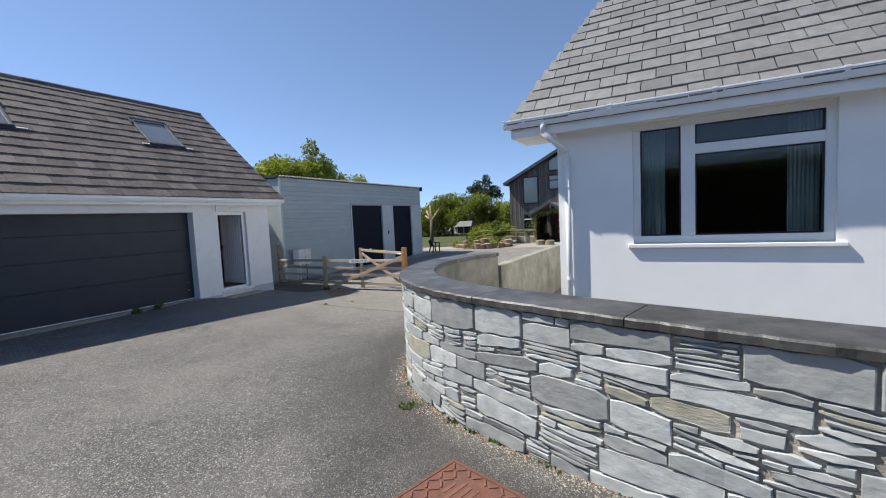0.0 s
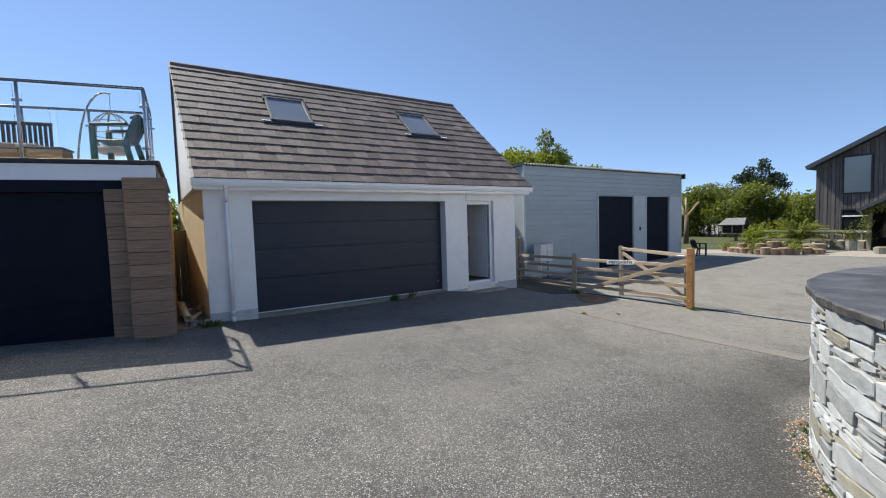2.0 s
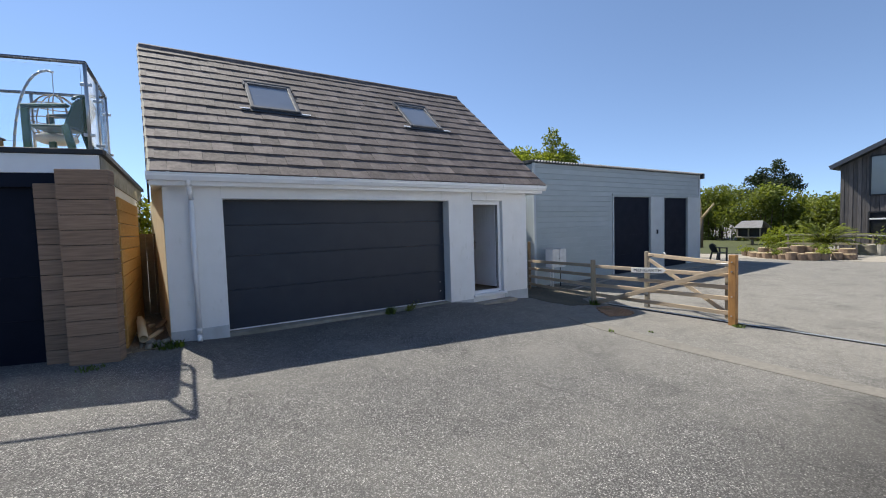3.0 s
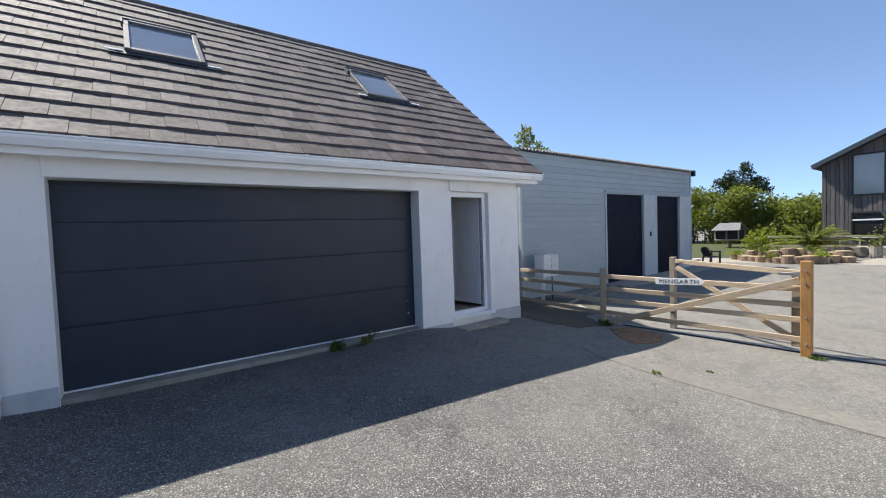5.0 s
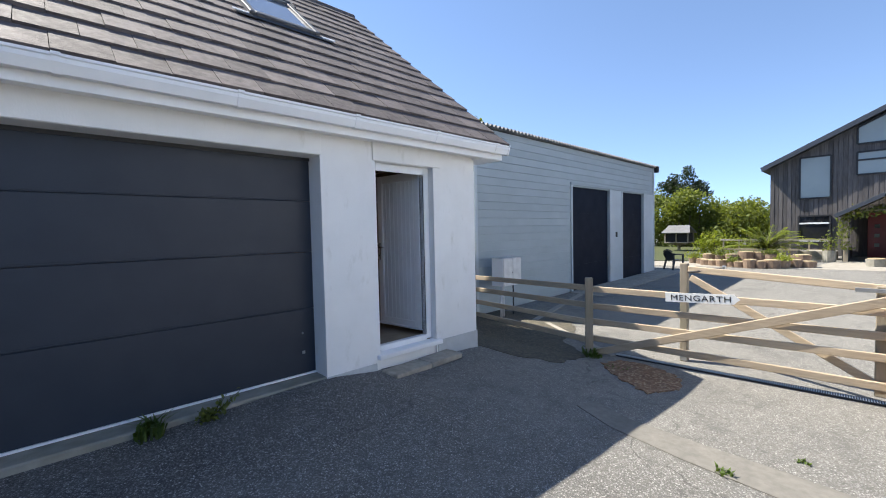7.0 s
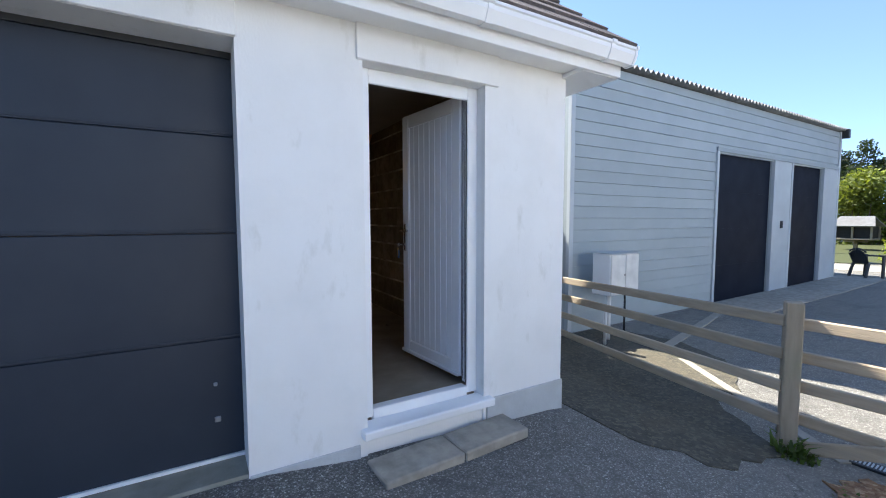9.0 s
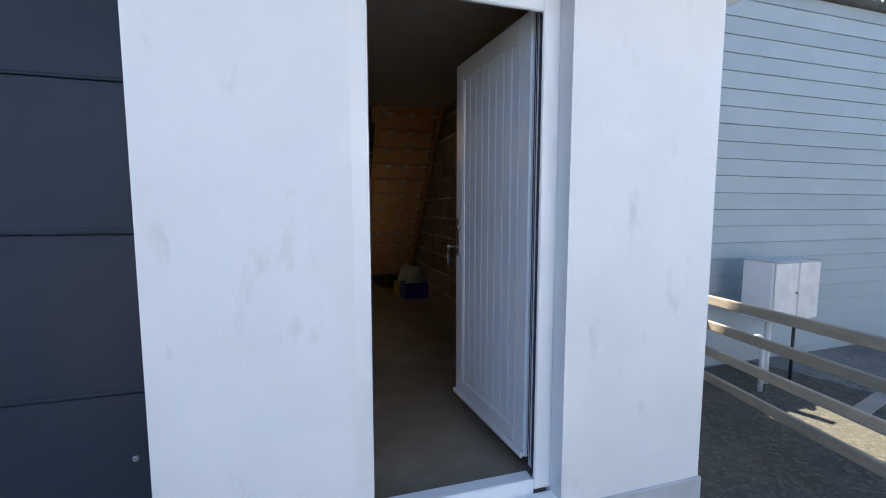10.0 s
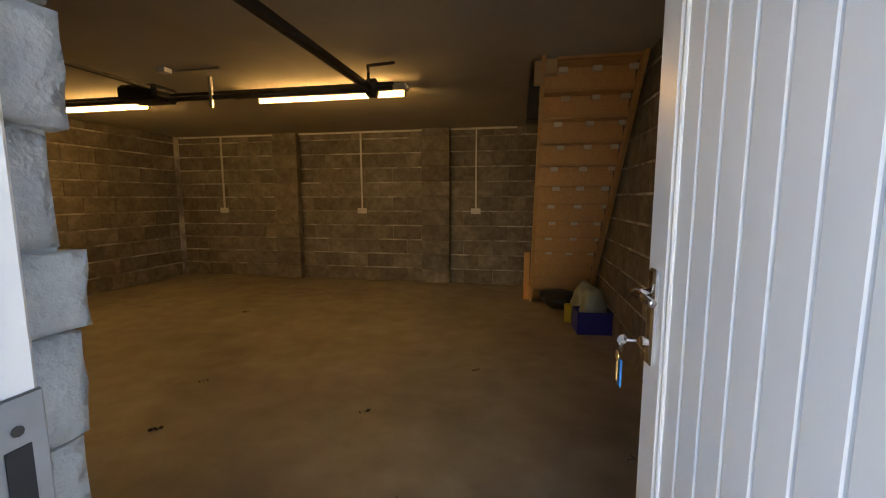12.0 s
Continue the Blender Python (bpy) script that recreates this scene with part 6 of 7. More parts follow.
def build_deck_rail():
    r = thing("glass_balustrade", "steel and glass balustrade round the deck", "balustrade")
    r.matrix_world = DECK
    z0, z1 = 2.645, 3.76
    post = B()
    tube(post, (0, 0, z0), (0, 0, z1), 0.021, 12)
    me = mesh_of(post, M_STEEL, True)

    def sd(k):
        return Vector((-0.02 - 0.208 * k, 0.12 + 0.978 * k, 0))

    spots = [Vector((-0.02 - 1.55 * i, 0.12, 0)) for i in range(5)] + [sd(0.8), sd(1.6)] + [Vector((-0.02 - 0.33 - 0.95 * i, 1.68, 0)) for i in range(1, 6)]
    for s in spots:
        p = part("post", me, None, r)
        p.location = s
        part("base_plate", boxes((s.x - 0.04, s.x + 0.04, s.y - 0.04, s.y + 0.04, z0, z0 + 0.012)), M_STEEL, p)
        p.children[0].location = -s
        for z in (2.85, 3.5):
            c = part("clamp", boxes((-0.06, 0.06, -0.015, 0.015, z - 0.02, z + 0.02), bevel=0.004), M_STEEL, p)
    end = Vector((-6.2, 0.12, z1 + 0.02))
    runs = [(Vector((-0.02, 0.12, z1 + 0.02)), end), (Vector((-0.02, 0.12, z1 + 0.02)), sd(1.6) + Vector((0, 0, z1 + 0.02))),
            (sd(1.6) + Vector((0, 0, z1 + 0.02)), Vector((-6.2, 1.68, z1 + 0.02)))]
    for a, b in runs:
        bm = B()
        tube(bm, a, b, 0.024, 12)
        part("handrail", bm, M_RAILDARK, r, "dark metal handrail", smooth=True)
        u = (b - a).normalized()
        n = max(1, round((b - a).length / 1.5))
        for i in range(n):
            p, q = a.lerp(b, i / n) + u * 0.05, a.lerp(b, (i + 1) / n) - u * 0.05
            bm = B()
            beam(bm, (p.x, p.y, (z0 + z1) / 2 + 0.03), (q.x, q.y, (z0 + z1) / 2 + 0.03), 0.01, z1 - z0 - 0.14, 0)
            g = part("glass_panel", bm, M_GLASS, r, "clear glass panel")
            g.visible_shadow = False


M_RAILDARK = mat("handrail_metal", (0.22, 0.23, 0.25), (0.17, 0.18, 0.20), 8, 0.28, metal=0.9)
build_deck_rail()


def build_plastic_chair(at, turn, material, label, scale=1.0):
    c = thing("garden_chair", label, "chair", at, turn)
    s = scale
    part("seat", boxes((-0.22 * s, 0.22 * s, -0.22 * s, 0.22 * s, 0.41 * s, 0.44 * s), bevel=0.012), material, c)
    bm = B()
    n = 9
    for i in range(n):
        x = (-0.2 + 0.4 * i / (n - 1)) * s
        h = (0.86 - 0.10 * abs(i - 4) / 4 - 0.03 * (abs(i - 4) / 4) ** 3) * s
        beam(bm, (x, 0.21 * s, 0.44 * s), (x * 1.12, 0.34 * s, h), 0.064 * s, 0.03 * s, 0.004)
    part("backrest", bm, material, c)
    bm = B()
    path_tube(bm, [Vector((-0.25 + 0.5 * i / 8, 0.345 - 0.02 * abs(i - 4) / 4, 0.87 - 0.10 * (abs(i - 4) / 4) ** 2)) * s for i in range(9)], 0.02 * s)
    part("back_rim", bm, material, c, smooth=True)
    for sx in (-1, 1):
        bm = B()
        beam(bm, (0.26 * sx * s, -0.2 * s, 0.0), (0.25 * sx * s, -0.21 * s, 0.64 * s), 0.05 * s, 0.085 * s, 0.01)
        part("front_leg", bm, material, c)
        bm = B()
        beam(bm, (0.25 * sx * s, 0.30 * s, 0.0), (0.22 * sx * s, 0.20 * s, 0.44 * s), 0.05 * s, 0.085 * s, 0.01)
        part("back_leg", bm, material, c)
        bm = B()
        beam(bm, (0.255 * sx * s, -0.24 * s, 0.655 * s), (0.255 * sx * s, 0.27 * s, 0.68 * s), 0.085 * s, 0.05 * s, 0.014)
        part("armrest", bm, material, c)
    return c


def on_deck(x, y, z=2.602):
    return tuple(DECK @ Vector((x, y, z)))


build_plastic_chair(on_deck(-0.60, 0.72), -107, M_GREENPLASTIC, "green moulded plastic garden chair on the deck", 1.02)
build_plastic_chair((20.75, 11.35, ground_z(20.75, 11.35)), 60, M_BLACK, "black plastic chair beside the shed", 0.85)


def build_egg_chair():
    e = thing("egg_chair", "hanging wire egg chair on a curved steel stand with pale cushion", "hanging chair", on_deck(-1.03, 1.15), -14)
    e.scale = (0.70, 0.70, 0.70)
    bm = B()
    path_tube(bm, [Vector((-0.42 + 0.02 * i + 0.48 * (i / 10) ** 2.2, 0, 1.95 * math.sin(i / 10 * math.pi / 2 * 0.98))) for i in range(11)] + [Vector((0.36, 0, 1.92))], 0.024)
    part("stand", bm, M_STEEL, e, smooth=True)
    bm = B()
    path_tube(bm, [Vector((0.45 * math.cos(a), 0.45 * math.sin(a), 0.03)) for a in np.linspace(0, math.tau, 20)], 0.022)
    part("base_ring", bm, M_STEEL, e, smooth=True)
    bm = B()
    tube(bm, (0.34, 0, 1.92), (0.34, 0, 1.45), 0.008, 6)
    part("chain", bm, M_STEEL, e)
    bm = B()
    for k in range(9):
        a = k * math.tau / 9
        path_tube(bm, [Vector((0.34 + 0.42 * math.sin(t) * math.cos(a), 0.42 * math.sin(t) * math.sin(a), 0.92 + 0.53 * math.cos(t))) for t in np.linspace(0.05, 2.7, 9)], 0.011, 5)
    for t in (1.0, 1.6, 2.2):
        path_tube(bm, [Vector((0.34 + 0.42 * math.sin(t) * math.cos(a), 0.42 * math.sin(t) * math.sin(a), 0.92 + 0.53 * math.cos(t))) for a in np.linspace(0, math.tau, 20)], 0.011, 5)
    part("basket", bm, M_TAN, e, "tan wire basket")
    bm = B()
    bmesh.ops.create_icosphere(bm, subdivisions=3, radius=1, matrix=pose(0.34, 0, 0.53) @ Matrix.Diagonal((0.36, 0.36, 0.13, 1)))
    part("cushion", bm, M_CUSHION, e, smooth=True)


M_CUSHION = mat("pale_cushion", (0.55, 0.50, 0.46), (0.48, 0.43, 0.40), 6, 0.9)
build_egg_chair()


def build_wicker_sofa():
    s = thing("wicker_bench", "dark wicker garden bench with vertical slat back on the deck", "bench", on_deck(-2.45, 1.05), -8)
    part("seat", boxes((-0.75, 0.75, -0.3, 0.3, 0.30, 0.40), bevel=0.02), M_TAN, s)
    part("back_rail", boxes((-0.75, 0.75, 0.28, 0.33, 0.80, 0.86), bevel=0.015), M_WICKER, s)
    part("front_panel", boxes((-0.74, 0.74, -0.29, -0.26, 0.02, 0.30), bevel=0.006), M_TAN, s)
    for i in range(22):
        x = -0.72 + i * 1.44 / 21
        part("slat", boxes((x - 0.022, x + 0.022, 0.29, 0.315, 0.40, 0.80), bevel=0.004), M_WICKER, s)
    for x in (-0.72, 0.66):
        part("leg", boxes((x, x + 0.06, -0.26, 0.28, 0.0, 0.30), bevel=0.006), M_WICKER, s)
    p = thing("planter_box", "low brown timber planter box on the deck", "planter", on_deck(-1.45, 0.62), -12)
    part("body", boxes((-0.22, 0.22, -0.17, 0.17, 0.0, 0.26), bevel=0.01), M_TAN, p)
    part("rim", boxes((-0.24, 0.24, -0.19, 0.19, 0.26, 0.29), bevel=0.008), M_WICKER, p)


build_wicker_sofa()

# ---- porch and garden of the timber house ----


def build_porch():
    p = thing("porch", "small gabled timber porch with slate roof and climbing plants", "porch", (26.4, 6.12, -0.32))
    for y in (1.0, -1.0):
        part("post", boxes((0.1, 0.24, y - 0.07, y + 0.07, 0, 1.95), bevel=0.01), M_POST, p)
        part("plate", boxes((0.0, 3.25, y - 0.07, y + 0.07, 1.95, 2.08), bevel=0.01), M_POST, p)
        part("dwarf_wall", boxes((0.15, 3.25, y - 0.1, y + 0.1, 0, 0.55), bevel=0.01), M_BLACK, p, "dark low side wall")
        bm = B()
        sgn = 1 if y > 0 else -1
        v = [bm.verts.new(q) for q in ((-0.25, 0, 2.58), (3.25, 0, 2.58), (3.25, sgn * 1.3, 1.84), (-0.25, sgn * 1.3, 1.84), (-0.25, 0, 2.66), (3.25, 0, 2.66), (3.25, sgn * 1.3, 1.92), (-0.25, sgn * 1.3, 1.92))]
        for q in ((3, 2, 1, 0), (4, 5, 6, 7), (0, 1, 5, 4), (1, 2, 6, 5), (2, 3, 7, 6), (3, 0, 4, 7)):
            bm.faces.new([v[i] for i in q])
        part("roof", bm, M_SLATE_REST, p)
        bm = B()
        beam(bm, (-0.26, 0, 2.60), (-0.26, sgn * 1.32, 1.85), 0.03, 0.14)
        part("bargeboard", bm, M_BARGE, p)
        pn = part("glazing", boxes((0.3, 3.2, y - 0.01, y + 0.01, 0.55, 1.95)), M_DARKGLASS, p, "dark side glazing")
    part("king_post", boxes((0.1, 0.2, -0.05, 0.05, 2.05, 2.55)), M_POST, p)
    part("tie_beam", boxes((0.08, 0.2, -1.0, 1.0, 2.0, 2.1), bevel=0.008), M_POST, p)
    d = part("door", boxes((3.2, 3.25, -0.45, 0.45, 0.05, 2.0), bevel=0.008), M_RED, p, "dark red front door")
    for z in (0.55, 0.95, 1.35):
        part("door_light", boxes((3.19, 3.2, 0.1, 0.25, z, z + 0.15)), M_WINPANE, d)
    part("floor", boxes((0.0, 3.25, -0.95, 0.95, -0.2, 0.04)), M_PATH, p)
    rng = random.Random(21)
    pts = []
    for k in range(380):
        y = rng.uniform(-1.1, 1.1)
        pts.append((rng.gauss(0.0, 0.1), y, 2.05 - abs(y) * 0.12 + rng.gauss(0, 0.10)))
    for k in range(230):
        pts.append((rng.gauss(0.05, 0.1), 1.05 + rng.gauss(0, 0.12), rng.uniform(0.6, 2.0)))
    tagged(leaf_object("climber", pts, 0.06, rng, M_LEAF, p), kind="stuff")


build_porch()


def build_pot(x, y, r, h, label, plant=0, seed=1, material=None):
    rng = random.Random(seed)
    z = ground_z(x, y)
    p = thing("log_planter", label, "planter", (x, y, z), group="garden planters")
    bm = B()
    bmesh.ops.create_cone(bm, cap_ends=True, segments=14, radius1=r * 0.9, radius2=r, depth=h, matrix=pose(0, 0, h / 2))
    for v in bm.verts:
        v.co.x *= 1 + 0.08 * noise.noise(v.co * 9 + Vector((seed, 0, 0)))
    part("body", bm, material or M_TERRA, p)
    bm = B()
    bmesh.ops.create_cone(bm, cap_ends=True, segments=14, radius1=r * 0.8, radius2=r * 0.82, depth=0.03, matrix=pose(0, 0, h + 0.012))
    part("soil", bm, M_STUMP if not plant else M_EARTH, p)
    if plant:
        pts = [(rng.gauss(0, r * 0.7), rng.gauss(0, r * 0.7), h + abs(rng.gauss(0, plant * 0.5))) for _ in range(160)]
        tagged(leaf_object("plant", pts, 0.05, rng, M_LEAF if seed % 2 else M_LEAFLIGHT, p), kind="stuff")


rng_p = random.Random(31)
for i in range(13):
    f = i / 12
    x, y = 23.6 - 1.15 * math.sin(f * 2.9) + rng_p.uniform(-0.1, 0.1), 11.45 - 3.5 * f
    build_pot(x, y, rng_p.uniform(0.18, 0.29), rng_p.uniform(0.17, 0.29), "cut log section edging the garden bed", 0.0 if i % 5 else 0.2, i)
for i in range(8):
    x, y = 24.4 + rng_p.uniform(-0.3, 0.5), 11.2 - 3.0 * i / 7
    build_pot(x, y, rng_p.uniform(0.18, 0.30), rng_p.uniform(0.25, 0.42), "stacked log and stone edging in the garden bed", 0.25 if i % 4 == 1 else 0.0, 40 + i)
for x, y, r, h, pl in ((26.0, 7.55, 0.20, 0.45, 0.6), (25.6, 4.9, 0.22, 0.5, 1.1), (24.6, 6.3, 0.28, 0.25, 0.0), (24.5, 5.7, 0.26, 0.25, 0.0)):
    build_pot(x, y, r, h, "round grey stone planter by the porch", pl, int(y * 10), M_CONCRETE)


def build_palm():
    rng = random.Random(17)
    p = thing("palm", "spreading green palm in the garden bed", "palm", (26.3, 9.5, ground_z(26.3, 9.5)))
    bm = B()
    tube(bm, (0, 0, -0.1), (0, 0, 0.45), 0.16, 10, 0.12)
    part("trunk", bm, M_BARK, p)
    for i in range(56):
        a = i * 2.399 + rng.uniform(-0.2, 0.2)
        el = rng.uniform(0.25, 1.25)
        ln = rng.uniform(1.35, 2.0)
        vs, fs = [], []
        prev = None
        for k in range(18):
            t = k / 17
            rr = ln * t
            c = Vector((math.cos(a) * rr * math.cos(el), math.sin(a) * rr * math.cos(el), 0.45 + rr * math.sin(el) - 0.75 * t * t * ln * 0.5))
            sd = Vector((-math.sin(a), math.cos(a), 0))
            fw = Vector((math.cos(a), math.sin(a), 0))
            for s in (-1, 1):
                b = len(vs)
                tip = c + (sd * s * 0.36 + fw * 0.22) * (1 - 0.6 * t) + Vector((0, 0, -0.05))
                vs += [c - fw * 0.02, c + fw * 0.05, tip]
                fs += [(b, b + 1, b + 2)]
            if prev is not None:
                b = len(vs)
                vs += [prev - sd * 0.012, prev + sd * 0.012, c + sd * 0.01, c - sd * 0.01]
                fs += [(b, b + 1, b + 2, b + 3)]
            prev = c
        me = bpy.data.meshes.new("mesh")
        me.from_pydata([tuple(v) for v in vs], [], fs)
        me.materials.append(M_LEAFLIGHT if i % 3 else M_LEAF)
        part("frond", me, None, p)


build_palm()


def build_hutch():
    h = thing("dovecote", "grey timber coop with shingled roof raised on a post", "coop", (31.6, 14.4, -0.04))
    h.scale = (0.94, 0.76, 0.94)
    part("post", boxes((-0.08, 0.08, -0.08, 0.08, -0.9, 0.35), bevel=0.01), M_POST, h)
    part("brace", boxes((-0.35, 0.35, -0.05, 0.05, 0.18, 0.30), (-0.05, 0.05, -0.5, 0.5, 0.22, 0.30), bevel=0.01), M_POST, h)
    part("floor", boxes((-0.6, 0.6, -0.85, 0.85, 0.35, 0.42), bevel=0.01), M_POST, h)
    for x in (-0.55, 0.55):
        for y in (-0.8, 0.0, 0.8):
            part("corner_post", boxes((x - 0.04, x + 0.04, y - 0.04, y + 0.04, 0.42, 0.98)), M_POST, h)
    part("panel", boxes((-0.5, 0.5, -0.78, 0.78, 0.42, 0.96)), M_UNDER, h, "dark mesh sides")
    for sgn in (-1, 1):
        bm = B()
        v = [bm.verts.new(q) for q in ((0, -0.75, 1.40), (0, 0.75, 1.40), (sgn * 0.72, 1.0, 0.95), (sgn * 0.72, -1.0, 0.95), (0, -0.75, 1.46), (0, 0.75, 1.46), (sgn * 0.76, 1.0, 1.0), (sgn * 0.76, -1.0, 1.0))]
        for q in ((3, 2, 1, 0), (4, 5, 6, 7), (0, 1, 5, 4), (1, 2, 6, 5), (2, 3, 7, 6), (3, 0, 4, 7)):
            bm.faces.new([v[i] for i in q])
        part("roof", bm, M_SLATE_REST, h)


build_hutch()
ground_poly("ground_3", [(23.7, 13.4), (24.4, 11.9), (26.0, 11.6), (29.0, 10.6), (34.0, 10.6), (38.0, 12.0), (38.0, 24.0), (24.0, 24.0)], 0.02, M_LAWN, "rough sunny lawn before the hedge", "lawn")


def build_rail_fence():
    f = thing("rail_fence", "pale post and rail fence behind the garden bed", "fence")
    for i in range(7):
        y = 11.4 - i * 0.62
        part("post", boxes((28.0, 28.06, y - 0.03, y + 0.03, -0.4, 0.62), bevel=0.004), M_POST, f)
    part("rail", boxes((27.97, 28.0, 7.6, 11.5, 0.54, 0.62), bevel=0.004), M_PATH, f)
    part("rail", boxes((27.97, 28.0, 7.6, 11.5, 0.1, 0.17), bevel=0.004), M_POST, f)


build_rail_fence()
solo("planter_wall", boxes((27.2, 28.3, 7.4, 8.6, -0.4, 0.15), bevel=0.02), M_PATH, "low pale rendered planter wall by the porch", "wall", kind="structure")


def build_hedges():
    rng = random.Random(77)
    centres = []
    for i in range(84):
        y = rng.uniform(7.0, 24.0)
        x = 37.5 + rng.uniform(-1.0, 3.0)
        top = lerp(y, (7, 9, 11, 12.8, 14.2, 15.7, 18.5, 21, 24), (2.2, 2.5, 2.75, 3.25, 3.6, 3.95, 4.25, 3.8, 3.2))
        r = rng.uniform(0.8, 1.3)
        centres.append((x, y, rng.uniform(0.2, top - r * 0.8), r))
    hedge = thing("hedge", "tall mixed green hedge behind the lawn", "hedge")
    tagged(leaf_object("foliage", clump_points(centres, rng, 430), 0.11, rng, M_LEAF, hedge), kind="stuff")
    cs = [(x + rng.uniform(-0.3, 0.3), y + rng.uniform(-0.3, 0.3), z + 0.2, r * 0.9) for x, y, z, r in centres if z > 1.5]
    tagged(leaf_object("top_growth", clump_points(cs, rng, 160), 0.10, rng, M_LEAFLIGHT, hedge), kind="stuff")
    bm = B()
    for x, y, z, r in centres:
        tube(bm, (x + 0.3, y, -0.3), (x + 0.2, y + rng.uniform(-0.4, 0.4), z), 0.05, 6, 0.015)
    tagged(part("stems", bm, M_BARK, hedge), kind="stuff")
    sh = thing("shrub", "rounded bright green shrub beside the coop", "shrub", (28.6, 11.95, ground_z(28.6, 11.95)))
    leaf_object("foliage", clump_points([(0, 0, 0.7, 0.7), (0.2, -0.5, 0.5, 0.55), (-0.1, 0.4, 0.45, 0.5)], rng, 900), 0.07, rng, M_LEAFLIGHT, sh)
    bm = B()
    for k in range(5):
        tube(bm, (0, 0, -0.1), (0.2 * math.cos(k), 0.3 * math.sin(k * 2), 0.7), 0.02, 6, 0.008)
    part("stems", bm, M_BARK, sh)


build_hedges()


def ball_cloud(n, spread, lo, hi, r0, r1, seed):
    rng = random.Random(seed)
    return [(rng.gauss(0, spread[0]), rng.gauss(0, spread[1]), rng.uniform(lo, hi), rng.uniform(r0, r1)) for _ in range(n)]


tree("tall dark tree behind the hedge", (43.0, 17.9, 0), 6.6, ball_cloud(18, (0.6, 0.75), 2.4, 4.7, 0.5, 0.8, 3) + [(0.1, -0.8, 5.9, 0.45), (0, -0.8, 5.3, 0.7), (0, 0.3, 5.2, 0.6), (0.1, -1.3, 4.6, 0.6), (0, 1.1, 4.7, 0.6)], 620, 0.10, M_LEAFDARK, 5, 0.2)
tree("young broadleaf tree behind the hedge", (41.0, 20.5, 0), 4.4, ball_cloud(12, (0.9, 1.6), 2.0, 3.6, 0.6, 1.0, 9), 500, 0.10, M_LEAF, 6, 0.12)
tree("bushy spring green tree behind the shed", (20.9, 22.0, 0), 6.4, ball_cloud(26, (1.7, 0.7), 4.5, 5.7, 0.7, 1.0, 14), 520, 0.11, M_LEAFLIGHT, 7, 0.16)
tree("taller loose green tree behind the shed", (23.2, 22.5, 0), 8.0, [(-0.6, 0, 7.1, 0.6), (0.1, 0.2, 6.4, 0.9), (0.9, 0, 6.0, 0.8), (1.6, 0.3, 5.5, 0.8), (-0.9, 0.2, 5.9, 0.8), (0.4, 0.0, 5.1, 1.0), (-0.3, 0.1, 7.6, 0.4), (2.3, 0, 5.0, 0.8)], 420, 0.11, M_LEAF, 8, 0.15)
tree("small feathery green tree behind the shed", (28.8, 23.0, 0), 5.8, ball_cloud(10, (1.0, 0.5), 4.0, 5.4, 0.4, 0.6, 24), 420, 0.10, M_LEAFLIGHT, 9, 0.1)
tree("leafy green shrub behind the passage", (0.9, 15.2, 0), 2.5, ball_cloud(7, (0.25, 0.5), 1.2, 2.2, 0.3, 0.5, 33), 900, 0.06, M_LEAFLIGHT, 10, 0.05)


def build_cut_stump():
    t = thing("cut_tree", "pollarded tree stump with pale sawn limbs", "tree stump", (27.8, 15.6, 0.0))
    bm = B()
    tube(bm, (0, 0, -0.3), (0.1, 0, 1.6), 0.16, 10, 0.12)
    part("trunk", bm, M_BARK, t, smooth=True)
    for q in ((0.1, 0.4, 2.3), (0.1, -0.7, 2.4), (0.15, 0.1, 2.7), (0.1, 0.5, 1.9)):
        bm = B()
        tube(bm, (0.08, 0, 1.5), q, 0.08, 9, 0.05)
        part("limb", bm, M_STUMP, t, smooth=True)


build_cut_stump()
# far skyline beyond the hedge so that no bare horizon shows
sk = thing("far_trees", "distant band of trees beyond the property", "trees")
rng_f = random.Random(3)
cs = []
for i in range(90):
    a = -0.6 + 2.4 * i / 90
    d = rng_f.uniform(85, 95)
    cs.append((d * math.cos(a), d * math.sin(a), rng_f.uniform(0, 2.2), rng_f.uniform(1.6, 2.6)))
tagged(leaf_object("foliage", clump_points(cs, rng_f, 60), 0.4, rng_f, M_LEAFDARK, sk), kind="stuff")


def build_reflection_hedge():
    """Unseen hedge closing the drive behind the walker, added to darken window reflections."""
    rng = random.Random(5)
    h = thing("hedge", "dark unseen hedge added to darken the window reflections", "hedge", (-13.0, 0.0, 0.0))
    bm = B()
    box(bm, -0.9, 0.5, -18.0, 26.0, -0.2, 3.6, bevel=0.3)
    part("core", bm, M_LEAFDARK, h)
    pts = [(0.5 + abs(rng.gauss(0, 0.18)), rng.uniform(-18, 26), rng.uniform(0.0, 3.9)) for _ in range(14000)]
    tagged(leaf_object("foliage", pts, 0.12, rng, M_LEAF, h), kind="stuff")


build_reflection_hedge()
soil = [(9.46, 8.74), (9.10, 8.36), (8.86, 7.98), (9.15, 7.76), (9.52, 7.86), (9.74, 8.15), (9.72, 8.62)]
rng_s = random.Random(6)
ragged = []
for (ax, ay), (bx, by) in zip(soil, soil[1:] + soil[:1]):
    for k in range(7):
        ragged.append((ax + (bx - ax) * k / 7 + rng_s.uniform(-0.035, 0.035), ay + (by - ay) * k / 7 + rng_s.uniform(-0.035, 0.035)))
ground_poly("ground_4", ragged, 0.011, M_REDSOIL, "patch of reddish soil at the gate", "ground")

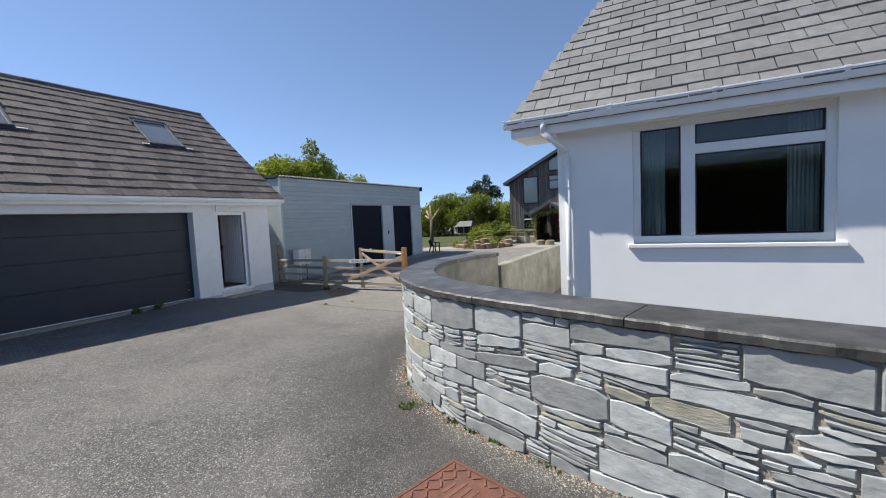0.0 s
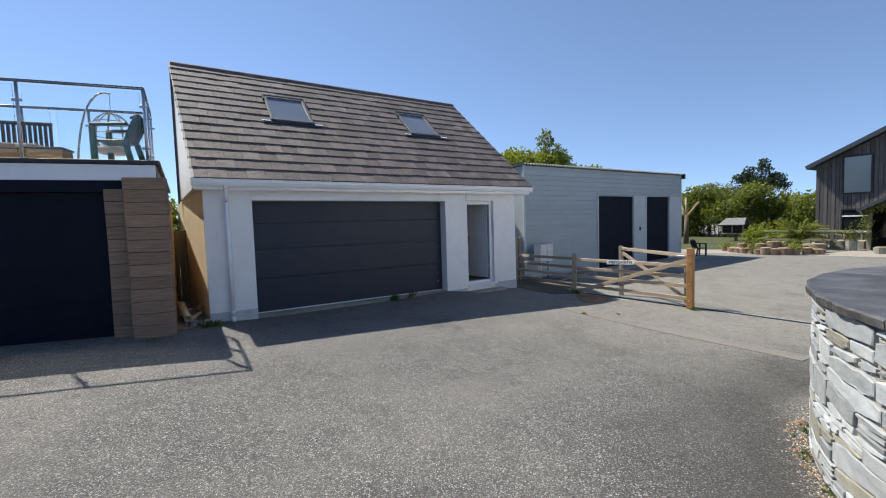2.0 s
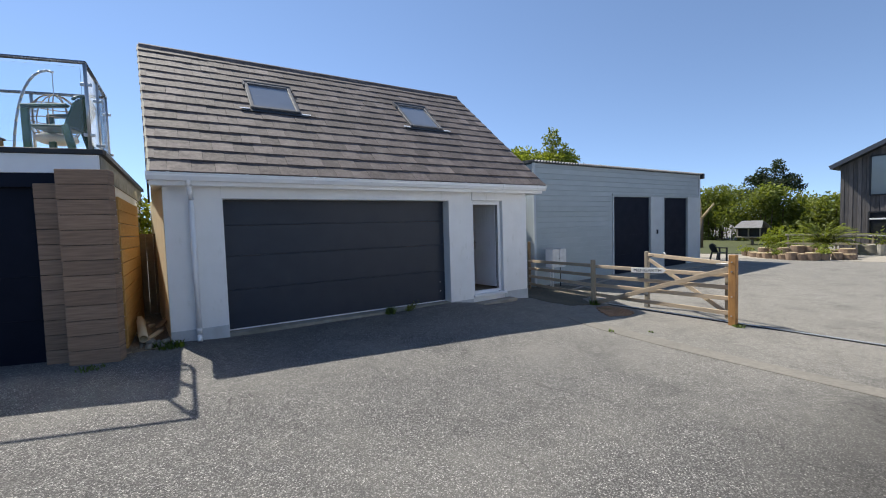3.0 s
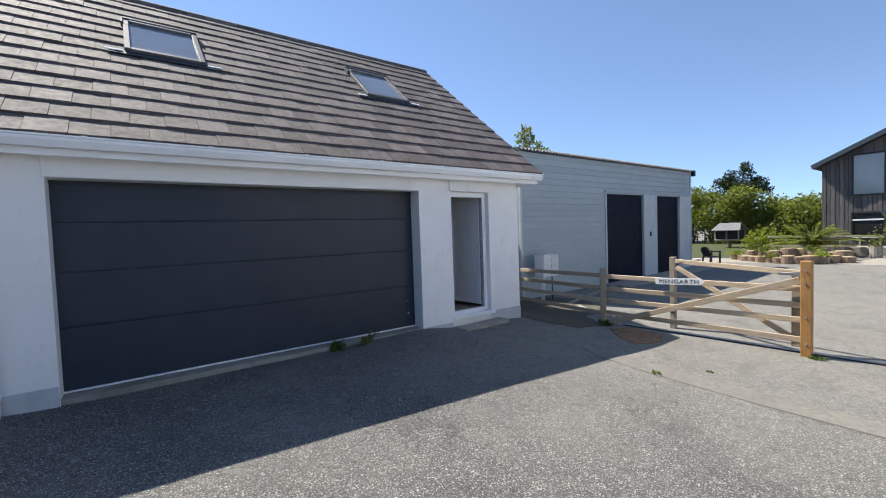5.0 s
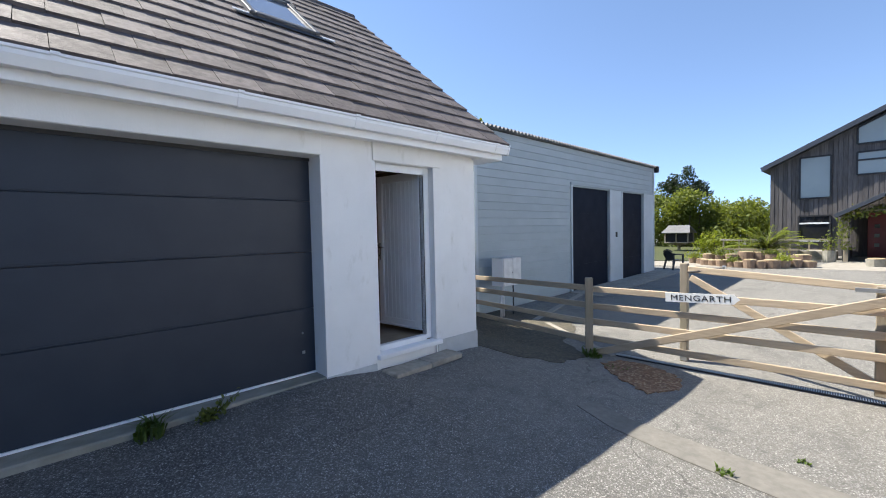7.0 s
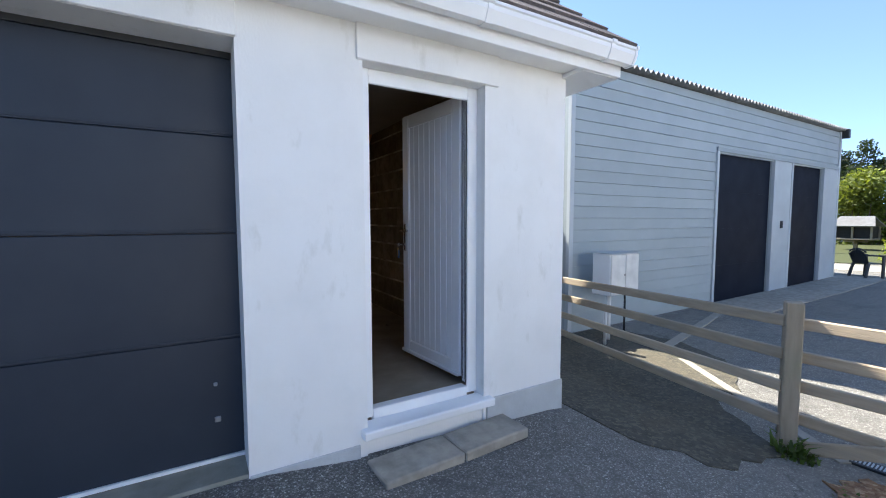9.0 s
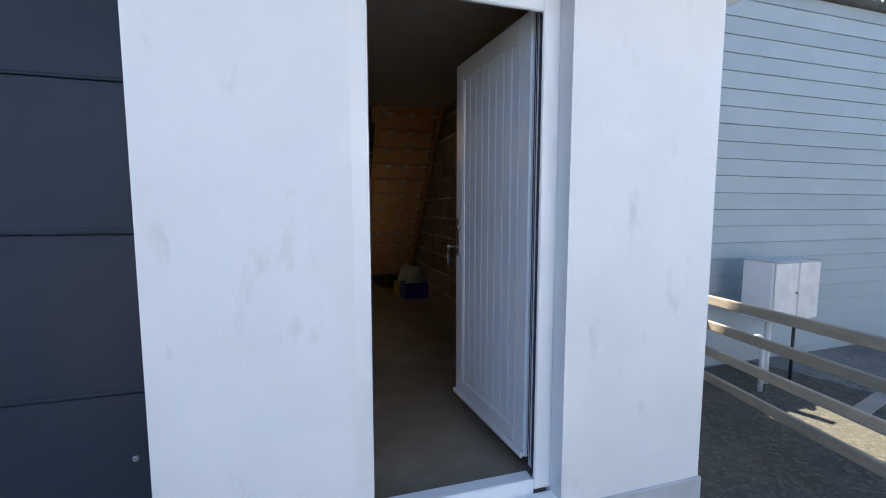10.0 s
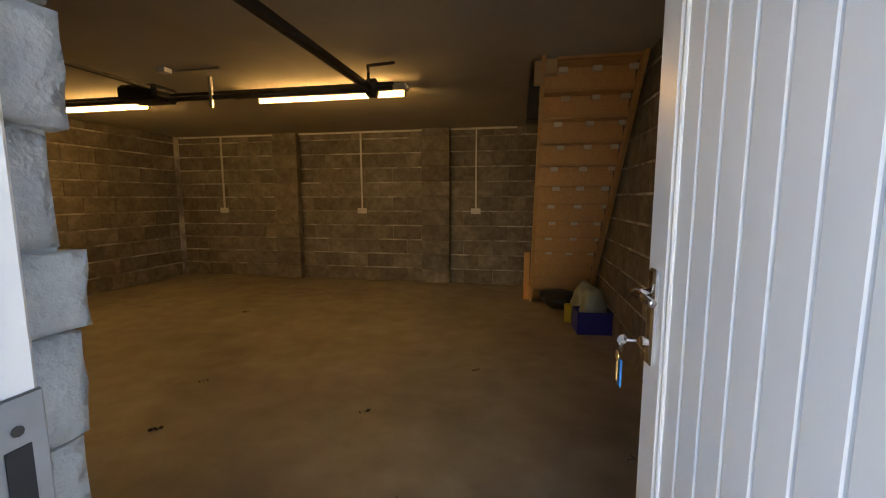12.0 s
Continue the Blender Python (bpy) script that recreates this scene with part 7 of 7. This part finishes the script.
M_MOSSY = mat("mossy_tarmac", (0.085, 0.078, 0.058), (0.052, 0.050, 0.040), 16, 0.95, bump=0.6, bscale=55, coarse=(0.12, 0.098, 0.062), cscale=1.7, camount=0.7, speck=(0.145, 0.125, 0.085), sscale=45)
rng_m = random.Random(15)
strip = [(8.72, 9.62), (9.05, 9.10), (9.62, 9.02), (10.05, 9.6), (10.7, 9.75), (11.3, 10.2), (11.6, 10.9), (11.3, 11.83), (8.72, 11.83)]
edge = []
for (ax, ay), (bx, by) in zip(strip, strip[1:] + strip[:1]):
    rag = 0.0 if ay > 11 and by > 11 or ax == bx else 0.05
    for k in range(6):
        edge.append((ax + (bx - ax) * k / 6 + rng_m.uniform(-rag, rag), ay + (by - ay) * k / 6 + rng_m.uniform(-rag, rag)))
ground_poly("ground_5", edge, 0.009, M_MOSSY, "dark mossy tarmac with leaf litter beside the garage", "ground")

M_PATCH = mat("worn_trench_fill", (0.215, 0.20, 0.172), (0.16, 0.15, 0.13), 18, 0.95, bump=0.35, bscale=60, coarse=(0.125, 0.118, 0.104), cscale=1.6, camount=0.6)
ground_poly("pavement_3", [(8.25, 8.22), (8.02, 8.30), (7.80, 7.88), (7.66, 7.30), (7.58, 6.70), (7.52, 6.0), (7.50, 5.0), (7.52, 3.6), (7.86, 3.6), (7.86, 5.0), (7.90, 6.0), (7.98, 6.74), (8.02, 7.30), (8.08, 7.85)], 0.008, M_PATCH, "smooth pale filled trench across the drive", "pavement")
tuft("grass growing in the joint of the drive", 7.66, 7.05, 0.05, 22, 0.05, seed=21)
tuft("grass at the foot of the fence post", 9.70, 9.0, 0.10, 60, 0.12, seed=24)

# ---- roof tiles, slates and wall stones ----


def lay_roof(roof, m, width, rows, gauge, w, t, x0, near, mats, along, jitter, seed, cut, gap=0.002):
    """Lay staggered pieces: each row on the slope frame m; near rows as parts, the rest joined."""
    rng = random.Random(seed)
    full = rect_mesh(w, gauge + 0.06, t, mats[0], gap=gap)
    rest_v, rest_f = [], []
    inv = roof.matrix_world.inverted()
    for r in range(rows):
        off = 0.0 if r % 2 else -w / 2
        n = int(width / w) + 2
        for c in range(n):
            a = x0 + off + c * w
            lo, hi = max(a, x0 + cut(r)), min(a + w, x0 + width)
            if hi - lo < 0.04:
                continue
            s = r * gauge - 0.03 + rng.uniform(-jitter, jitter)
            tilt = rng.uniform(-0.004, 0.004)
            loc = along(lo, s, 0.012 + tilt)
            if near(lo, r):
                ob = part(mats[2], full, None, roof)
                ob.matrix_world = m @ loc @ Matrix.Diagonal(((hi - lo) / w, 1, 1, 1))
            else:
                k = len(rest_v)
                mm = inv @ m @ loc @ Matrix.Diagonal(((hi - lo) / w, 1, 1, 1))
                rest_v += [tuple(mm @ v.co) for v in full.vertices]
                rest_f += [tuple(k + i for i in f.vertices) for f in full.polygons]
    me = bpy.data.meshes.new("mesh")
    me.from_pydata(rest_v, [], rest_f)
    me.materials.append(mats[1])
    tagged(part(mats[3], me, None, roof), kind="stuff")


lay_roof(garage_roof, ROOF, 8.0, 15, 0.325, 0.31, 0.026, 0.98, lambda x, r: r < 11, (M_TILE, M_TILE_REST, "tile", "tile_rest"),
         lambda a, s, n: Matrix.Translation((a, s, n)), 0.002, 3, lambda r: 0.26 * (1 - r / 14))
# slates: the slope frame runs up along x, the eaves along -y
lay_roof(bungalow_roof, BROOF, 9.4, 24, 0.235, 0.305, 0.017, 0.0, lambda x, r: r < 17 and x < 5.6, (M_SLATE, M_SLATE_REST, "slate", "slate_rest"),
         lambda a, s, n: Matrix.Translation((s, -a, n)) @ Matrix.Rotation(radians(-90), 4, "Z"), 0.004, 4, lambda r: RAKE * r * 0.235, 0.005)


def sway(s, z):
    """Uneven rise and fall of the beds, none at the coping."""
    k = max(0.0, min(1.0, (WTOP - 0.062 - z) / 0.3))
    return k * (0.030 * math.sin(s * 2.1 + z * 5.0) + 0.018 * math.sin(s * 4.7 - z * 9.0))


def stone_mesh(s0, s1, z0, z1, depth, rng, material):
    """One roughly squared stone on the curved wall face."""
    g = 0.0055
    w = s1 - s0
    n = max(2, int(w / 0.07))
    ch = min(0.008, (z1 - z0) * 0.18)
    top, low = [], []
    ph = rng.random() * 9
    tl, tr = rng.uniform(0, min(0.06, w * 0.25)), rng.uniform(0, min(0.07, w * 0.3))
    for i in range(n + 1):
        f = i / n
        s = s0 + g + (w - 2 * g) * f
        wob = 0.0045 * math.sin(ph + i * 1.7) + 0.003 * math.sin(ph * 3 + i * 3.9)
        zt = z1 - g + wob - (tl * 0.35 if i == 0 else 0) - (tr * 0.45 if i == n else 0)
        zb = z0 + g - wob * 0.8 + (tr * 0.3 if i == 0 else 0) + (tl * 0.3 if i == n else 0)
        low.append((s, zb))
        top.append((s, max(zt, zb + 0.008)))
    low = [(s, z + sway(s, z)) for s, z in low]
    top = [(s, z + sway(s, z)) for s, z in top]
    ring = low + top[::-1]
    cs = sum(p[0] for p in ring) / len(ring)
    cz = sum(p[1] for p in ring) / len(ring)
    bm = B()
    inner, mid, outer = [], [], []
    tilt = rng.uniform(-0.008, 0.008)
    for s, z in ring:
        inner.append(bm.verts.new(wall_at(s, -0.03, z)))
        mid.append(bm.verts.new(wall_at(s, depth * 0.55, z)))
        k = ch / max(0.02, max(abs(s - cs), abs(z - cz)))
        ss = s + (cs - s) * min(0.4, ch / max(0.02, abs(s - cs) + 0.02)) * 0.8
        zz = z + (cz - z) * min(0.35, ch / max(0.012, abs(z - cz) + 0.008)) * 0.6
        rough = 0.009 * noise.noise(Vector((s * 11, z * 16, ph)))
        outer.append(bm.verts.new(wall_at(ss, depth + rough + tilt * (z - cz) / max(0.02, z1 - z0), zz)))
    m = len(ring)
    for i in range(m):
        j = (i + 1) % m
        bm.faces.new((inner[i], inner[j], mid[j], mid[i]))
        bm.faces.new((mid[i], mid[j], outer[j], outer[i]))
    # face strips between the lower and upper edge
    for i in range(n):
        bm.faces.new((outer[i], outer[i + 1], outer[m - 2 - i], outer[m - 1 - i]))
    return bm


def lay_stones():
    rng = random.Random(12)
    end = 0.0507 * (len(WALL) - 1)
    top = WTOP - 0.062
    bands = []
    z = -0.34
    while z < top - 0.02:
        h = rng.choice((0.10, 0.125, 0.15, 0.175))
        if top - z - h < 0.07:
            h = top - z
        bands.append((z, z + h))
        z += h
    for z0, z1 in bands:
        h = z1 - z0
        s = 0.9 + rng.uniform(-0.3, 0.0)
        while s < end - 0.05:
            kind = rng.random()
            w = rng.uniform(0.20, 0.60) if kind < 0.60 else rng.uniform(0.16, 0.44)
            s1 = min(end, s + w)
            if end - s1 < 0.1:
                s1 = end
            cells = []
            if kind < 0.42:
                cells = [(s, s1, z0, z1)]
            elif kind < 0.72:
                # a broad slab with slivers above or below it
                f = rng.uniform(0.24, 0.42)
                f = f if rng.random() < 0.5 else 1 - f
                m = s + (s1 - s) * rng.uniform(0.3, 0.7)
                for a, c in ((0.0, f), (f, 1.0)):
                    if c - a < 0.5 and s1 - s > 0.30:
                        cells += [(s, m, z0 + a * h, z0 + c * h), (m, s1, z0 + a * h, z0 + c * h)]
                    else:
                        cells.append((s, s1, z0 + a * h, z0 + c * h))
            else:
                # a stack of thin slivers, each broken at its own place
                k = max(2, int(h / 0.036))
                cut = [0.0] + sorted((q + rng.uniform(-0.25, 0.25)) / k for q in range(1, k)) + [1.0]
                for a, c in zip(cut, cut[1:]):
                    if (c - a) * h > 0.016:
                        if s1 - s > 0.26 and rng.random() < 0.5:
                            m = s + (s1 - s) * rng.uniform(0.25, 0.75)
                            cells += [(s, m, z0 + a * h, z0 + c * h), (m, s1, z0 + a * h, z0 + c * h)]
                        else:
                            d = rng.uniform(0.0, 0.03)
                            cells.append((s + d * 0.3, s1 - d, z0 + a * h, z0 + c * h))
            for c in cells:
                if c[1] - c[0] < 0.04:
                    continue
                m = M_STONE_BROWN if rng.random() < 0.09 else M_STONE
                part("stone", stone_mesh(*c, rng.uniform(0.004, 0.013), rng, m), m, garden_wall)
            s = s1


lay_stones()


def wall_foot():
    """Loose pale grit and moss along the foot of the garden wall."""
    rng = random.Random(41)
    for name, n, spread, size, material, label in (("grit", 1500, 0.075, 0.008, M_GRIT, "loose pale grit washed against the wall foot"),
                                                   ("leaf_litter", 260, 0.06, 0.015, M_DEADLEAF, "dry brown leaves blown against the wall foot"),
                                                   ("moss", 200, 0.03, 0.012, M_GRASS, "small tufts of moss along the wall foot")):
        vs, fs = [], []
        for _ in range(n):
            s = rng.uniform(1.0, 0.0507 * (len(WALL) - 1) - 0.1)
            if name == "moss":
                s = round(s * 2.3) / 2.3 + rng.gauss(0, 0.05)
            p = wall_at(s, 0.012 + abs(rng.gauss(0, spread)), 0)
            r = size * rng.uniform(0.4, 1.5)
            z = ground_z(p.x, p.y)
            k = len(vs)
            a = rng.random() * math.tau
            for q in range(4):
                vs.append((p.x + r * math.cos(a + q * 1.57), p.y + r * math.sin(a + q * 1.57), z - 0.001))
            vs.append((p.x + r * 0.2, p.y, z + r * rng.uniform(0.5, 1.1) * (2.0 if name == "moss" else 1.0)))
            fs += [(k + q, k + (q + 1) % 4, k + 4) for q in range(4)]
        me = bpy.data.meshes.new("mesh")
        me.from_pydata(vs, [], fs)
        me.materials.append(material)
        tagged(new(name, me), label, name, kind="stuff")


M_DEADLEAF = mat("dead_leaf", (0.30, 0.17, 0.085), (0.18, 0.10, 0.05), 20, 0.8, island=0.4)
M_GRIT = mat("pale_grit", (0.46, 0.41, 0.32), (0.28, 0.23, 0.16), 30, 0.95, island=0.35)
wall_foot()


def litter(x, y, seed):
    ob = leaf_object("dry_leaf", [(x + 0.02 * k, y + 0.015 * ((k * 7) % 3), 0.006) for k in range(3)], 0.02, random.Random(seed), M_WICKER)
    tagged(ob, "dry brown leaf litter on the garage floor", "leaf", group="floor litter", kind="stuff")


for i, (x, y) in enumerate(((7.115, 13.05), (6.5, 12.3), (8.0, 12.1), (5.2, 12.5), (6.9, 11.6), (4.3, 14.2), (5.4, 11.9))):
    litter(x, y, i)
